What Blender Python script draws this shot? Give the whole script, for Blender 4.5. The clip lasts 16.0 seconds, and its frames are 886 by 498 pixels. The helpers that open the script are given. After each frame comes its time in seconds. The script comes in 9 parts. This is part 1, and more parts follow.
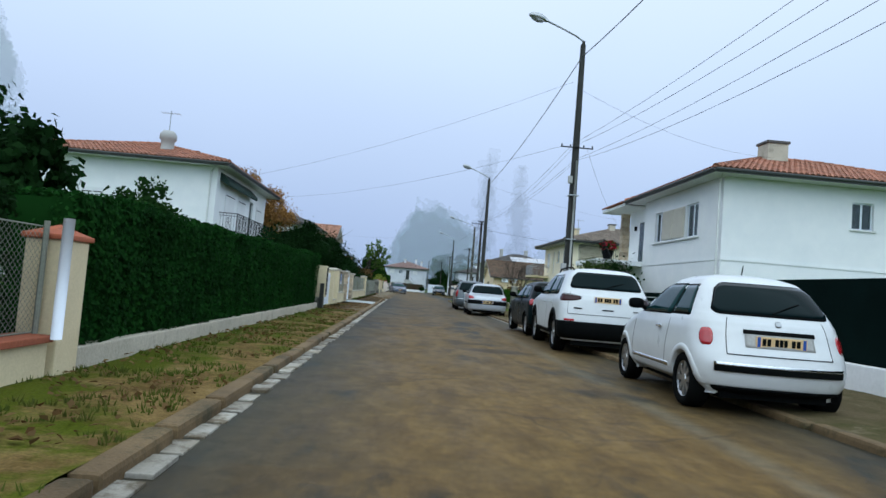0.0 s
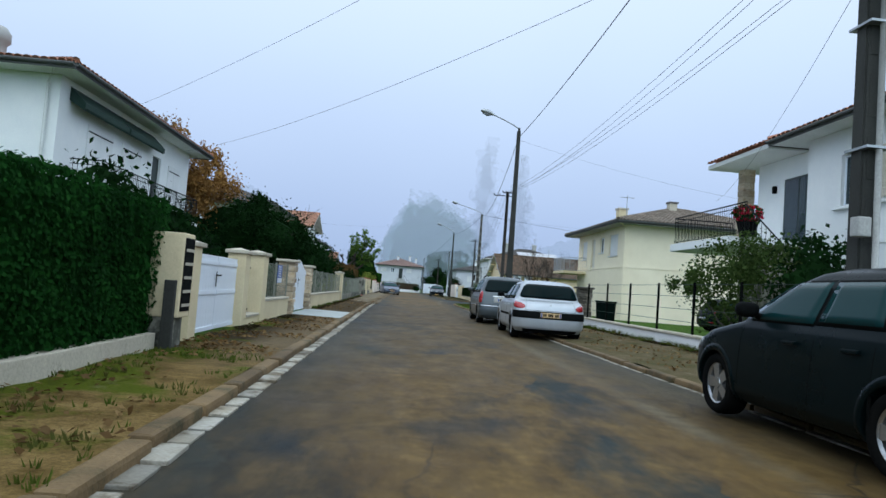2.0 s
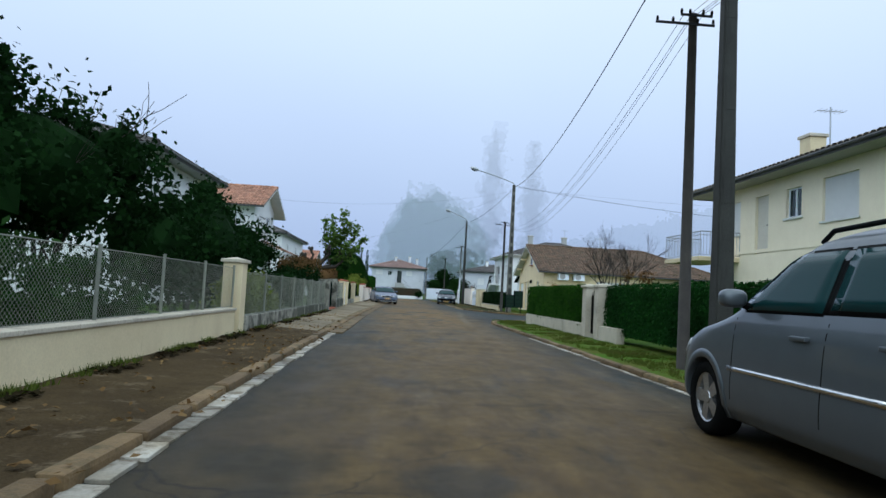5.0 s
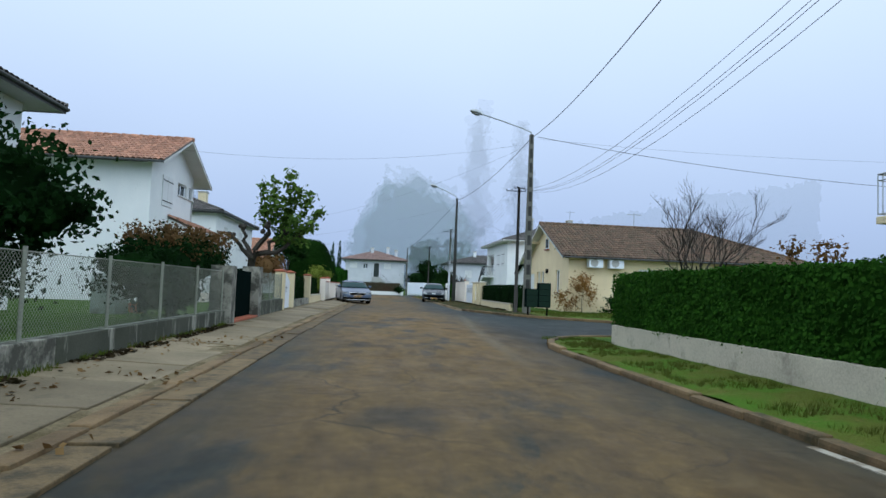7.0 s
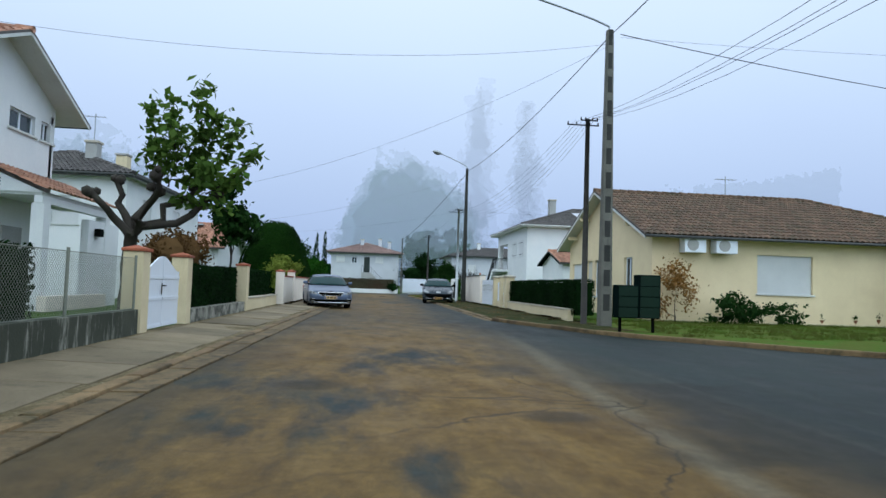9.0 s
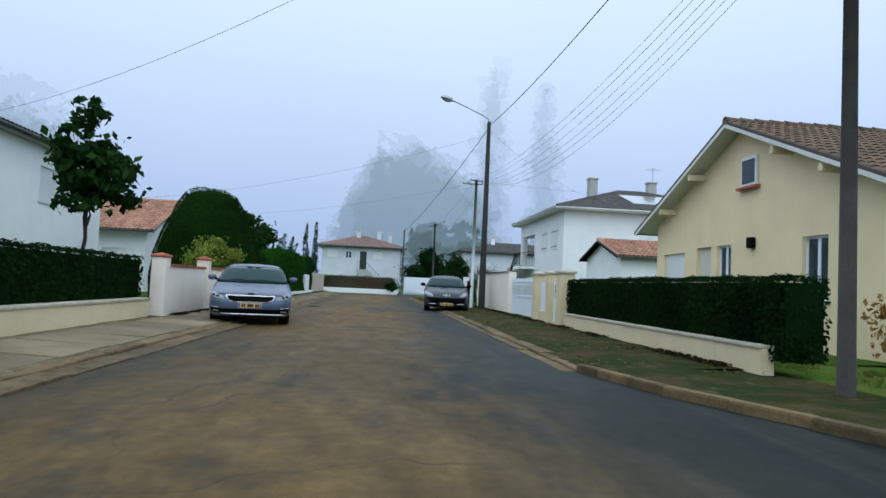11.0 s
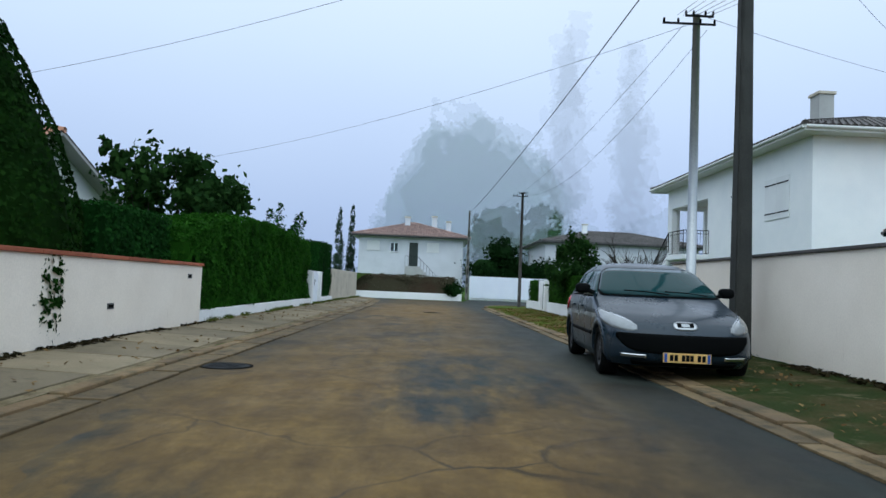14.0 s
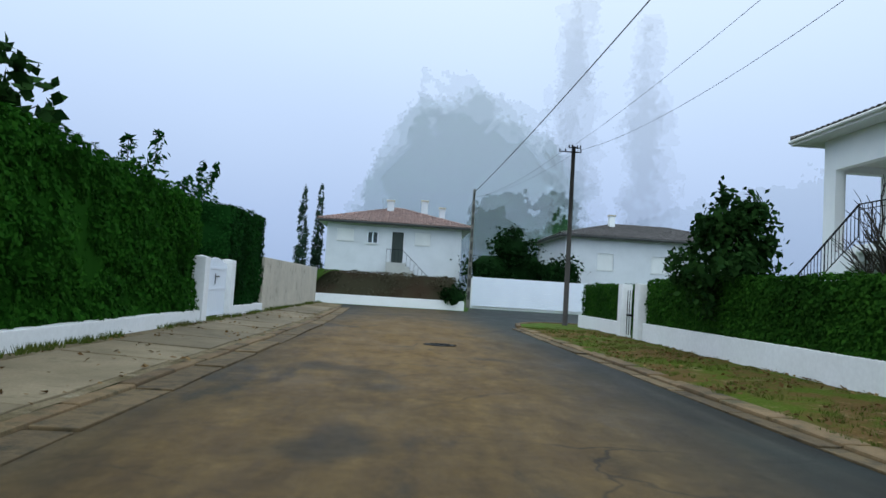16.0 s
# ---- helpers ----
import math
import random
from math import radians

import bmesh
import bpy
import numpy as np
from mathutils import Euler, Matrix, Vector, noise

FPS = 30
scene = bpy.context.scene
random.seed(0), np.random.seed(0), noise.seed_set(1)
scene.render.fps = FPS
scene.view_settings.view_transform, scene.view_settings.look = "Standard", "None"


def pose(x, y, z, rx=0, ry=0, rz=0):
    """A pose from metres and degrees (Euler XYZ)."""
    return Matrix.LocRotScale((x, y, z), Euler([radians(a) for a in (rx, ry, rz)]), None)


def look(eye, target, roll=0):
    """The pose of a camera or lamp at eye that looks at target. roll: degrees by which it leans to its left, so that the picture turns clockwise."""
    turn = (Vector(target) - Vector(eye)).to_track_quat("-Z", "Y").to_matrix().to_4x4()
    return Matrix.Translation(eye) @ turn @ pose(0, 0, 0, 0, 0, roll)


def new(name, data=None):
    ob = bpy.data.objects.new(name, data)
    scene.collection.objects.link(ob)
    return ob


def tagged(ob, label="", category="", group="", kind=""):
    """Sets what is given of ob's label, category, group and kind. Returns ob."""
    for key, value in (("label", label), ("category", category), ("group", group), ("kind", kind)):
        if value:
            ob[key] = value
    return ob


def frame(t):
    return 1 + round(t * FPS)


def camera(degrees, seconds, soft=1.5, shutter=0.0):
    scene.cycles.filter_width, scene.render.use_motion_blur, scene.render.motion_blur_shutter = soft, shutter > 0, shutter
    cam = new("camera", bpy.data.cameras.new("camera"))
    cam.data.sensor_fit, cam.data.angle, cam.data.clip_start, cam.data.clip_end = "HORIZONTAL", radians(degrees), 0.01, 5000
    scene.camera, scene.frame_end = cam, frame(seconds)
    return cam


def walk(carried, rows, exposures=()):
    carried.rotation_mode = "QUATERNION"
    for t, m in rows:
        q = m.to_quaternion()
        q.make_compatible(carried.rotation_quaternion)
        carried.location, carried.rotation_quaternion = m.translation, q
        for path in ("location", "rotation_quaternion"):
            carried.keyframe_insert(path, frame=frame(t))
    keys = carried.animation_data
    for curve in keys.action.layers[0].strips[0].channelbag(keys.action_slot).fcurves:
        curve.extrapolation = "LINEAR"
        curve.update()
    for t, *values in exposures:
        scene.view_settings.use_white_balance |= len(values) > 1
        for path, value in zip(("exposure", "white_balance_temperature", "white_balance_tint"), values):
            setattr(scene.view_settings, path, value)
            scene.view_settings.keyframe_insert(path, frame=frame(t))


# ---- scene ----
cam = camera(66.9, 16.0)
PATH = [
    (0.0, (-0.000, -0.000, 1.050), (0.516, 9.969, 1.645), 4.68),
    (0.5, (-0.028, 3.358, 1.049), (0.443, 13.329, 1.651), 4.85),
    (1.0, (-0.048, 6.771, 1.046), (0.445, 16.741, 1.647), 4.66),
    (1.5, (-0.036, 10.244, 1.053), (0.533, 20.210, 1.652), 4.52),
    (2.0, (0.007, 13.707, 1.056), (0.632, 23.670, 1.650), 4.34),
    (2.5, (0.087, 17.137, 1.052), (0.722, 27.100, 1.638), 4.14),
    (3.0, (0.108, 20.527, 1.037), (0.724, 30.491, 1.613), 4.21),
    (3.5, (0.120, 23.921, 1.036), (0.710, 33.885, 1.637), 4.20),
    (4.0, (0.152, 27.280, 1.056), (0.700, 37.244, 1.699), 3.82),
    (4.2, (0.158, 28.612, 1.060), (0.699, 38.574, 1.734), 3.61),
    (6.3, (0.472, 42.573, 1.048), (1.305, 52.518, 1.691), 2.43),
    (6.5, (0.503, 43.855, 1.053), (1.373, 53.796, 1.700), 2.42),
    (7.0, (0.569, 47.037, 1.056), (1.520, 56.973, 1.652), 2.19),
    (7.5, (0.635, 50.242, 1.049), (1.637, 60.176, 1.608), 2.13),
    (8.0, (0.722, 53.406, 1.037), (1.755, 63.336, 1.602), 2.09),
    (8.5, (0.851, 56.561, 1.041), (1.894, 66.490, 1.601), 2.07),
    (9.0, (1.023, 59.724, 1.046), (2.065, 69.654, 1.598), 1.90),
    (9.2, (1.098, 60.977, 1.050), (2.140, 70.907, 1.605), 1.77),
    (11.3, (2.311, 73.896, 1.049), (3.188, 83.843, 1.595), 2.94),
    (11.5, (2.349, 75.156, 1.047), (3.170, 85.108, 1.585), 3.05),
    (12.0, (2.377, 78.330, 1.041), (3.068, 88.292, 1.584), 2.94),
    (12.5, (2.333, 81.572, 1.049), (2.886, 91.542, 1.597), 2.76),
    (13.0, (2.251, 84.842, 1.059), (2.676, 94.818, 1.598), 2.60),
    (13.5, (2.137, 88.121, 1.049), (2.426, 98.103, 1.578), 2.33),
    (14.0, (1.970, 91.392, 1.047), (2.117, 101.377, 1.583), 2.42),
    (14.5, (1.768, 94.631, 1.057), (1.818, 104.616, 1.615), 2.75),
    (15.0, (1.600, 97.832, 1.062), (1.658, 107.815, 1.636), 3.03),
    (15.5, (1.491, 100.984, 1.048), (1.689, 110.966, 1.620), 3.42),
    (16.0, (1.401, 104.084, 1.040), (1.837, 114.058, 1.625), 3.55),
]
walk(cam, [(t, look(eye, target, roll)) for t, eye, target, roll in PATH], exposures=[(0.0, 0.08, 5750, 4), (16.0, 0.08, 5750, 4)])

# ---- world and light ----
world = bpy.data.worlds.new("overcast_fog")
scene.world = world
world.use_nodes = True
wn, wl = world.node_tree.nodes, world.node_tree.links
wn.clear()
w_out = wn.new("ShaderNodeOutputWorld")
w_bg = wn.new("ShaderNodeBackground")
w_sky = wn.new("ShaderNodeTexSky")
w_sky.sky_type = "NISHITA"
w_sky.sun_disc = False
w_sky.sun_elevation = radians(38)
w_sky.sun_rotation = radians(200)
w_sky.dust_density, w_sky.air_density, w_sky.ozone_density = 9.0, 1.5, 1.0
w_scale = wn.new("ShaderNodeMix")
w_scale.data_type, w_scale.blend_type = "RGBA", "MULTIPLY"
w_scale.inputs[0].default_value = 1.0
w_scale.inputs[7].default_value = (0.08, 0.08, 0.08, 1)
w_co = wn.new("ShaderNodeTexCoord")
w_sep = wn.new("ShaderNodeSeparateXYZ")
w_ramp = wn.new("ShaderNodeValToRGB")
stops = [(0.0, (0.30, 0.36, 0.44)), (0.5, (0.40, 0.475, 0.65)), (0.58, (0.525, 0.605, 0.82)), (0.70, (0.77, 0.845, 1.02)), (0.80, (0.96, 1.0, 1.08)), (1.0, (1.35, 1.38, 1.42))]
while len(w_ramp.color_ramp.elements) < len(stops):
    w_ramp.color_ramp.elements.new(0.5)
for el, (p, c) in zip(w_ramp.color_ramp.elements, stops):
    el.position, el.color = p, (*c, 1)
w_map = wn.new("ShaderNodeMath")
w_map.operation = "MULTIPLY_ADD"
w_map.inputs[1].default_value = 0.5
w_map.inputs[2].default_value = 0.5
w_noise = wn.new("ShaderNodeTexNoise")
w_noise.inputs["Scale"].default_value = 1.6
w_noise.inputs["Detail"].default_value = 3
w_nadd = wn.new("ShaderNodeMath")
w_nadd.operation = "MULTIPLY_ADD"
w_nadd.inputs[1].default_value = 0.06
w_mix = wn.new("ShaderNodeMix")
w_mix.data_type = "RGBA"
w_mix.inputs[0].default_value = 0.88
wl.new(w_sky.outputs[0], w_scale.inputs[6])
wl.new(w_co.outputs["Generated"], w_sep.inputs[0])
wl.new(w_co.outputs["Generated"], w_noise.inputs["Vector"])
wl.new(w_sep.outputs["Z"], w_map.inputs[0])
wl.new(w_noise.outputs["Fac"], w_nadd.inputs[0])
wl.new(w_map.outputs[0], w_nadd.inputs[2])
wl.new(w_nadd.outputs[0], w_ramp.inputs[0])
wl.new(w_scale.outputs[2], w_mix.inputs[6])
wl.new(w_ramp.outputs[0], w_mix.inputs[7])
wl.new(w_mix.outputs[2], w_bg.inputs["Color"])
wl.new(w_bg.outputs[0], w_out.inputs[0])
w_bg.inputs["Strength"].default_value = 1.0

sun = new("sun", bpy.data.lights.new("sun", "SUN"))
sun.data.energy, sun.data.angle, sun.data.color = 1.55, radians(130), (0.80, 0.945, 1.0)
sun.matrix_world = look((0, 0, 0), (0.03, 0.80, -0.55))


# ---- materials ----
def base_material(name):
    m = bpy.data.materials.new(name)
    m.use_nodes = True
    nt = m.node_tree
    return m, nt, nt.nodes["Principled BSDF"]


def noise_fac(nt, scale, detail=4.0, rough=0.6, vec=None, stretch=None):
    co = nt.nodes.new("ShaderNodeNewGeometry")
    tex = nt.nodes.new("ShaderNodeTexNoise")
    tex.inputs["Scale"].default_value = scale
    tex.inputs["Detail"].default_value = detail
    tex.inputs["Roughness"].default_value = rough
    if stretch:
        mp = nt.nodes.new("ShaderNodeMapping")
        mp.inputs["Scale"].default_value = stretch
        nt.links.new(co.outputs["Position"], mp.inputs["Vector"])
        nt.links.new(mp.outputs[0], tex.inputs["Vector"])
    else:
        nt.links.new(co.outputs["Position"], tex.inputs["Vector"])
    return tex.outputs["Fac"]


def ramp(nt, fac, stops_):
    r = nt.nodes.new("ShaderNodeValToRGB")
    while len(r.color_ramp.elements) < len(stops_):
        r.color_ramp.elements.new(0.5)
    for e_, (p_, c_) in zip(r.color_ramp.elements, stops_):
        e_.position = p_
        e_.color = (*c_, 1) if not isinstance(c_, (int, float)) else (c_, c_, c_, 1)
    nt.links.new(fac, r.inputs[0])
    return r.outputs[0]


def mix_col(nt, a_, b_, fac, blend="MIX"):
    mx = nt.nodes.new("ShaderNodeMix")
    mx.data_type, mx.blend_type = "RGBA", blend
    for v_, i_ in ((fac, 0), (a_, 6), (b_, 7)):
        if isinstance(v_, (int, float)):
            mx.inputs[i_].default_value = v_
        elif isinstance(v_, tuple):
            mx.inputs[i_].default_value = (*v_, 1)
        else:
            nt.links.new(v_, mx.inputs[i_])
    return mx.outputs[2]


def bump(nt, bsdf, fac, strength=0.3, distance=0.01):
    b = nt.nodes.new("ShaderNodeBump")
    b.inputs["Strength"].default_value = strength
    b.inputs["Distance"].default_value = distance
    nt.links.new(fac, b.inputs["Height"])
    nt.links.new(b.outputs[0], bsdf.inputs["Normal"])


def rough_mat(name, col, col2=None, stain=None, rough=0.8, scale=1.2, fine=40.0, bumpy=0.25, metal=0.0, spread=(0.35, 0.7), stain_at=(0.55, 0.75), island=0.0, streak=False, coat=0.0, spec=0.3, grainy=1.0):
    """A surface with broad tone changes, grain, stains of their own shape and fine relief."""
    m, nt, b = base_material(name)
    col2 = col2 or tuple(c * 0.8 for c in col)
    broad = noise_fac(nt, scale)
    grain = noise_fac(nt, fine, 3)
    c = mix_col(nt, col, col2, ramp(nt, broad, [(spread[0], 0.0), (spread[1], 1.0)]))
    c = mix_col(nt, c, ramp(nt, grain, [(0.3, 1.0 - 0.18 * grainy), (0.7, 1.0 + 0.08 * grainy)]), 1.0, "MULTIPLY")
    if stain:
        st = noise_fac(nt, scale * 2.3, 6, 0.7, stretch=(2.0, 2.0, 0.35) if streak else None)
        c = mix_col(nt, c, stain, ramp(nt, st, [(stain_at[0], 0.0), (stain_at[1], 0.85)]))
    if island:
        oi_ = nt.nodes.new("ShaderNodeObjectInfo")
        g_ = nt.nodes.new("ShaderNodeNewGeometry")
        ad = nt.nodes.new("ShaderNodeMath")
        ad.operation = "ADD"
        nt.links.new(oi_.outputs["Random"], ad.inputs[0])
        nt.links.new(g_.outputs["Random Per Island"], ad.inputs[1])
        fr = nt.nodes.new("ShaderNodeMath")
        fr.operation = "FRACT"
        nt.links.new(ad.outputs[0], fr.inputs[0])
        c = mix_col(nt, c, ramp(nt, fr.outputs[0], [(0.0, 1.0 - island), (1.0, 1.0 + island * 0.5)]), 1.0, "MULTIPLY")
    nt.links.new(c, b.inputs["Base Color"])
    b.inputs["Roughness"].default_value = rough
    b.inputs["Metallic"].default_value = metal
    if not metal:
        b.inputs["Specular IOR Level"].default_value = spec
    if coat:
        b.inputs["Coat Weight"].default_value = coat
        b.inputs["Coat Roughness"].default_value = 0.05
    if bumpy:
        bump(nt, b, grain, bumpy, 0.01)
    return m


def leaf_mat(name, dark, light, warm=None, trans=0.25, haze=0.0):
    """Leaves that differ one from the next; haze thins far crowns with transparency, imitating fog."""
    m, nt, b = base_material(name)
    g_ = nt.nodes.new("ShaderNodeNewGeometry")
    broad = noise_fac(nt, 0.7, 3)
    c = mix_col(nt, dark, light, g_.outputs["Random Per Island"])
    c = mix_col(nt, c, warm or tuple(v * 0.6 for v in dark), ramp(nt, broad, [(0.45, 0.0), (0.7, 0.8)]))
    nt.links.new(c, b.inputs["Base Color"])
    b.inputs["Roughness"].default_value = 0.8
    b.inputs["Specular IOR Level"].default_value = 0.03
    out = nt.nodes["Material Output"]
    tr = nt.nodes.new("ShaderNodeBsdfTranslucent")
    nt.links.new(c, tr.inputs["Color"])
    mx = nt.nodes.new("ShaderNodeMixShader")
    mx.inputs[0].default_value = trans
    nt.links.new(b.outputs[0], mx.inputs[1])
    nt.links.new(tr.outputs[0], mx.inputs[2])
    last = mx.outputs[0]
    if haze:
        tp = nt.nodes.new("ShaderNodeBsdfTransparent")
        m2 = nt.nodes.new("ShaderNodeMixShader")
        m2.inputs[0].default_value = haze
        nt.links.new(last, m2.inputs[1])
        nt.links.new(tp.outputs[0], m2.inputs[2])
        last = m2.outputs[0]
    nt.links.new(last, out.inputs["Surface"])
    return m


def glass_mat(name, tint=(0.05, 0.07, 0.08), alpha=0.75, gloss=0.3):
    """Window glass: a dark gloss that lets part of the inside show."""
    m, nt, b = base_material(name)
    b.inputs["Base Color"].default_value = (*tint, 1)
    b.inputs["Roughness"].default_value = 0.04
    b.inputs["Specular IOR Level"].default_value = gloss
    b.inputs["Alpha"].default_value = alpha
    return m


def paint_mat(name, col, rough=0.3, metal=0.0, coat=1.0, dirt=0.12, spec=0.4):
    """Car paint with a clear coat and a thin film of road dirt."""
    m, nt, b = base_material(name)
    d = noise_fac(nt, 2.2, 6, 0.7)
    fl = noise_fac(nt, 900, 1)
    c = mix_col(nt, col, tuple(min(1, v * 0.8 + 0.012) for v in col), ramp(nt, d, [(0.45, 0.0), (0.75, min(1.0, dirt * 4))]))
    c = mix_col(nt, c, ramp(nt, fl, [(0.3, 0.94), (0.7, 1.05)]), 1.0, "MULTIPLY")
    nt.links.new(c, b.inputs["Base Color"])
    nt.links.new(ramp(nt, d, [(0.3, rough), (0.8, rough + 0.2)]), b.inputs["Roughness"])
    b.inputs["Metallic"].default_value = metal
    b.inputs["Specular IOR Level"].default_value = spec
    b.inputs["Coat Weight"].default_value = coat
    b.inputs["Coat Roughness"].default_value = 0.06
    return m


def road_mat():
    """Damp asphalt: dark stone, worn tracks, squarish repairs, and a film of brown mud along the middle."""
    m, nt, b = base_material("wet_asphalt")
    co = nt.nodes.new("ShaderNodeNewGeometry")
    sp = nt.nodes.new("ShaderNodeSeparateXYZ")
    nt.links.new(co.outputs["Position"], sp.inputs[0])

    def math_(op, a_, b_):
        n_ = nt.nodes.new("ShaderNodeMath")
        n_.operation = op
        for i_, v_ in enumerate((a_, b_)):
            if isinstance(v_, (int, float)):
                n_.inputs[i_].default_value = v_
            else:
                nt.links.new(v_, n_.inputs[i_])
        return n_.outputs[0]

    def warped(amount, scale):
        w_ = nt.nodes.new("ShaderNodeTexNoise")
        w_.inputs["Scale"].default_value = scale
        w_.inputs["Detail"].default_value = 5
        nt.links.new(co.outputs["Position"], w_.inputs["Vector"])
        v_ = nt.nodes.new("ShaderNodeVectorMath")
        v_.operation = "MULTIPLY_ADD"
        v_.inputs[1].default_value = (amount, amount, 0.0)
        nt.links.new(w_.outputs["Color"], v_.inputs[0])
        nt.links.new(co.outputs["Position"], v_.inputs[2])
        return v_.outputs[0]

    def squares(scale, warp_, seed_):
        mp = nt.nodes.new("ShaderNodeMapping")
        mp.inputs["Location"].default_value = (seed_, seed_ * 1.7, 0)
        mp.inputs["Scale"].default_value = scale
        nt.links.new(warp_, mp.inputs["Vector"])
        vo = nt.nodes.new("ShaderNodeTexVoronoi")
        vo.voronoi_dimensions, vo.distance = "2D", "CHEBYCHEV"
        vo.inputs["Scale"].default_value = 1.0
        nt.links.new(mp.outputs[0], vo.inputs["Vector"])
        sc = nt.nodes.new("ShaderNodeSeparateColor")
        nt.links.new(vo.outputs["Color"], sc.inputs[0])
        return sc.outputs[0]

    grain = noise_fac(nt, 120, 3, 0.7)
    mid = noise_fac(nt, 1.3, 6, 0.7, stretch=(1.0, 0.5, 1.0))
    big = noise_fac(nt, 0.42, 5, 0.62, stretch=(1.0, 0.42, 1.0))
    edge = noise_fac(nt, 3.2, 5, 0.7, stretch=(1.0, 0.35, 1.0))
    c = mix_col(nt, (0.010, 0.015, 0.0145), (0.022, 0.030, 0.028), ramp(nt, mid, [(0.38, 0.0), (0.62, 1.0)]))
    # repairs laid at different times, with nearly straight edges
    c = mix_col(nt, c, ramp(nt, squares((0.36, 0.16, 1.0), warped(0.25, 2.0), 3.0), [(0.0, 0.62), (1.0, 1.35)]), 1.0, "MULTIPLY")
    # tracks polished pale by tyres
    worn = noise_fac(nt, 1.5, 4, 0.6, stretch=(1.7, 0.05, 1.0))
    c = mix_col(nt, c, (0.055, 0.056, 0.046), ramp(nt, worn, [(0.54, 0.0), (0.70, 0.4)]))
    # mud film
    off = math_("ABSOLUTE", math_("SUBTRACT", sp.outputs["X"], 1.35), 0.0)
    lane = ramp(nt, math_("MULTIPLY", off, 0.25), [(0.0, 1.0), (0.32, 0.92), (0.52, 0.5), (0.68, 0.12), (0.9, 0.0)])
    cover = math_("ADD", math_("MULTIPLY", big, 0.75), math_("MULTIPLY", edge, 0.25))
    cover = math_("ADD", cover, math_("MULTIPLY", squares((0.42, 0.22, 1.0), warped(0.5, 1.4), 11.0), 0.10))
    mud = math_("MULTIPLY", ramp(nt, cover, [(0.40, 0.0), (0.50, 0.85), (0.62, 1.0)]), lane)
    tone = mix_col(nt, (0.100, 0.054, 0.009), (0.190, 0.116, 0.030), ramp(nt, edge, [(0.35, 0.0), (0.7, 1.0)]))
    # mud varies by stretch, thinned partly to imitate fog greying the farther road
    along = ramp(nt, math_("MULTIPLY", sp.outputs["Y"], 1 / 140), [(0.0, 0.92), (0.12, 0.85), (0.18, 0.62), (0.30, 0.55), (0.38, 0.7), (0.44, 0.94), (0.52, 0.94), (0.57, 0.55), (0.63, 0.75), (0.70, 0.85), (0.76, 0.6), (0.82, 0.94), (0.87, 0.92), (0.92, 0.45)])
    c = mix_col(nt, c, tone, math_("MULTIPLY", mud, along))
    # a dusty strip that the tyres leave, bending into the side street
    line = ramp(nt, math_("MULTIPLY", sp.outputs["Y"], 1 / 140), [(0.0, 0.262), (0.40, 0.275), (0.45, 0.313), (0.475, 0.333), (0.505, 0.376), (0.54, 0.41), (0.62, 0.30), (1.0, 0.29)])
    near = math_("ABSOLUTE", math_("SUBTRACT", sp.outputs["X"], math_("MULTIPLY", line, 10.0)), 0.0)
    dust = math_("MULTIPLY", ramp(nt, near, [(0.04, 0.75), (0.22, 0.0)]), ramp(nt, mid, [(0.40, 0.15), (0.55, 1.0)]))
    dust = math_("MULTIPLY", dust, ramp(nt, math_("MULTIPLY", sp.outputs["Y"], 1 / 140), [(0.20, 0.7), (0.24, 0.1), (0.40, 0.1), (0.44, 0.8), (0.52, 0.6), (0.55, 0.0)]))
    c = mix_col(nt, c, (0.150, 0.130, 0.088), dust)
    # damp hollows
    for hx, hy, rx_, ry_ in ((1.75, 12.2, 0.85, 0.50), (0.45, 66.7, 0.50, 0.38), (2.60, 65.2, 0.42, 0.32), (2.0, 88.0, 0.80, 0.38), (2.4, 91.2, 0.5, 0.32)):
        mp = nt.nodes.new("ShaderNodeMapping")
        mp.inputs["Location"].default_value = (-(hx + 0.12) / rx_, -(hy + 0.12) / ry_, 0)
        mp.inputs["Scale"].default_value = (1 / rx_, 1 / ry_, 0)
        nt.links.new(warped(0.24, 2.5), mp.inputs["Vector"])
        ln = nt.nodes.new("ShaderNodeVectorMath")
        ln.operation = "LENGTH"
        nt.links.new(mp.outputs[0], ln.inputs[0])
        c = mix_col(nt, c, (0.028, 0.020, 0.010), ramp(nt, ln.outputs["Value"], [(0.55, 0.72), (1.0, 0.0)]))
    # dark damp blots
    blot = noise_fac(nt, 0.75, 3, 0.5, stretch=(0.8, 0.55, 1.0))
    c = mix_col(nt, c, (0.014, 0.015, 0.012), ramp(nt, blot, [(0.60, 0.0), (0.68, 0.62)]))
    c = mix_col(nt, c, ramp(nt, grain, [(0.3, 0.70), (0.7, 1.25)]), 1.0, "MULTIPLY")
    mott = noise_fac(nt, 6.0, 5, 0.75)
    c = mix_col(nt, c, ramp(nt, mott, [(0.30, 0.72), (0.70, 1.25)]), 1.0, "MULTIPLY")
    # winding cracks, some filled with tar, and coarse loose grit
    vo = nt.nodes.new("ShaderNodeTexVoronoi")
    vo.feature = "DISTANCE_TO_EDGE"
    vo.inputs["Scale"].default_value = 0.42
    nt.links.new(warped(1.3, 0.9), vo.inputs["Vector"])
    some = math_("MULTIPLY", ramp(nt, vo.outputs["Distance"], [(0.002, 1.0), (0.009, 0.0)]), ramp(nt, big, [(0.45, 0.1), (0.6, 0.75)]))
    c = mix_col(nt, c, (0.009, 0.009, 0.008), some)
    grit = noise_fac(nt, 28, 2, 0.8)
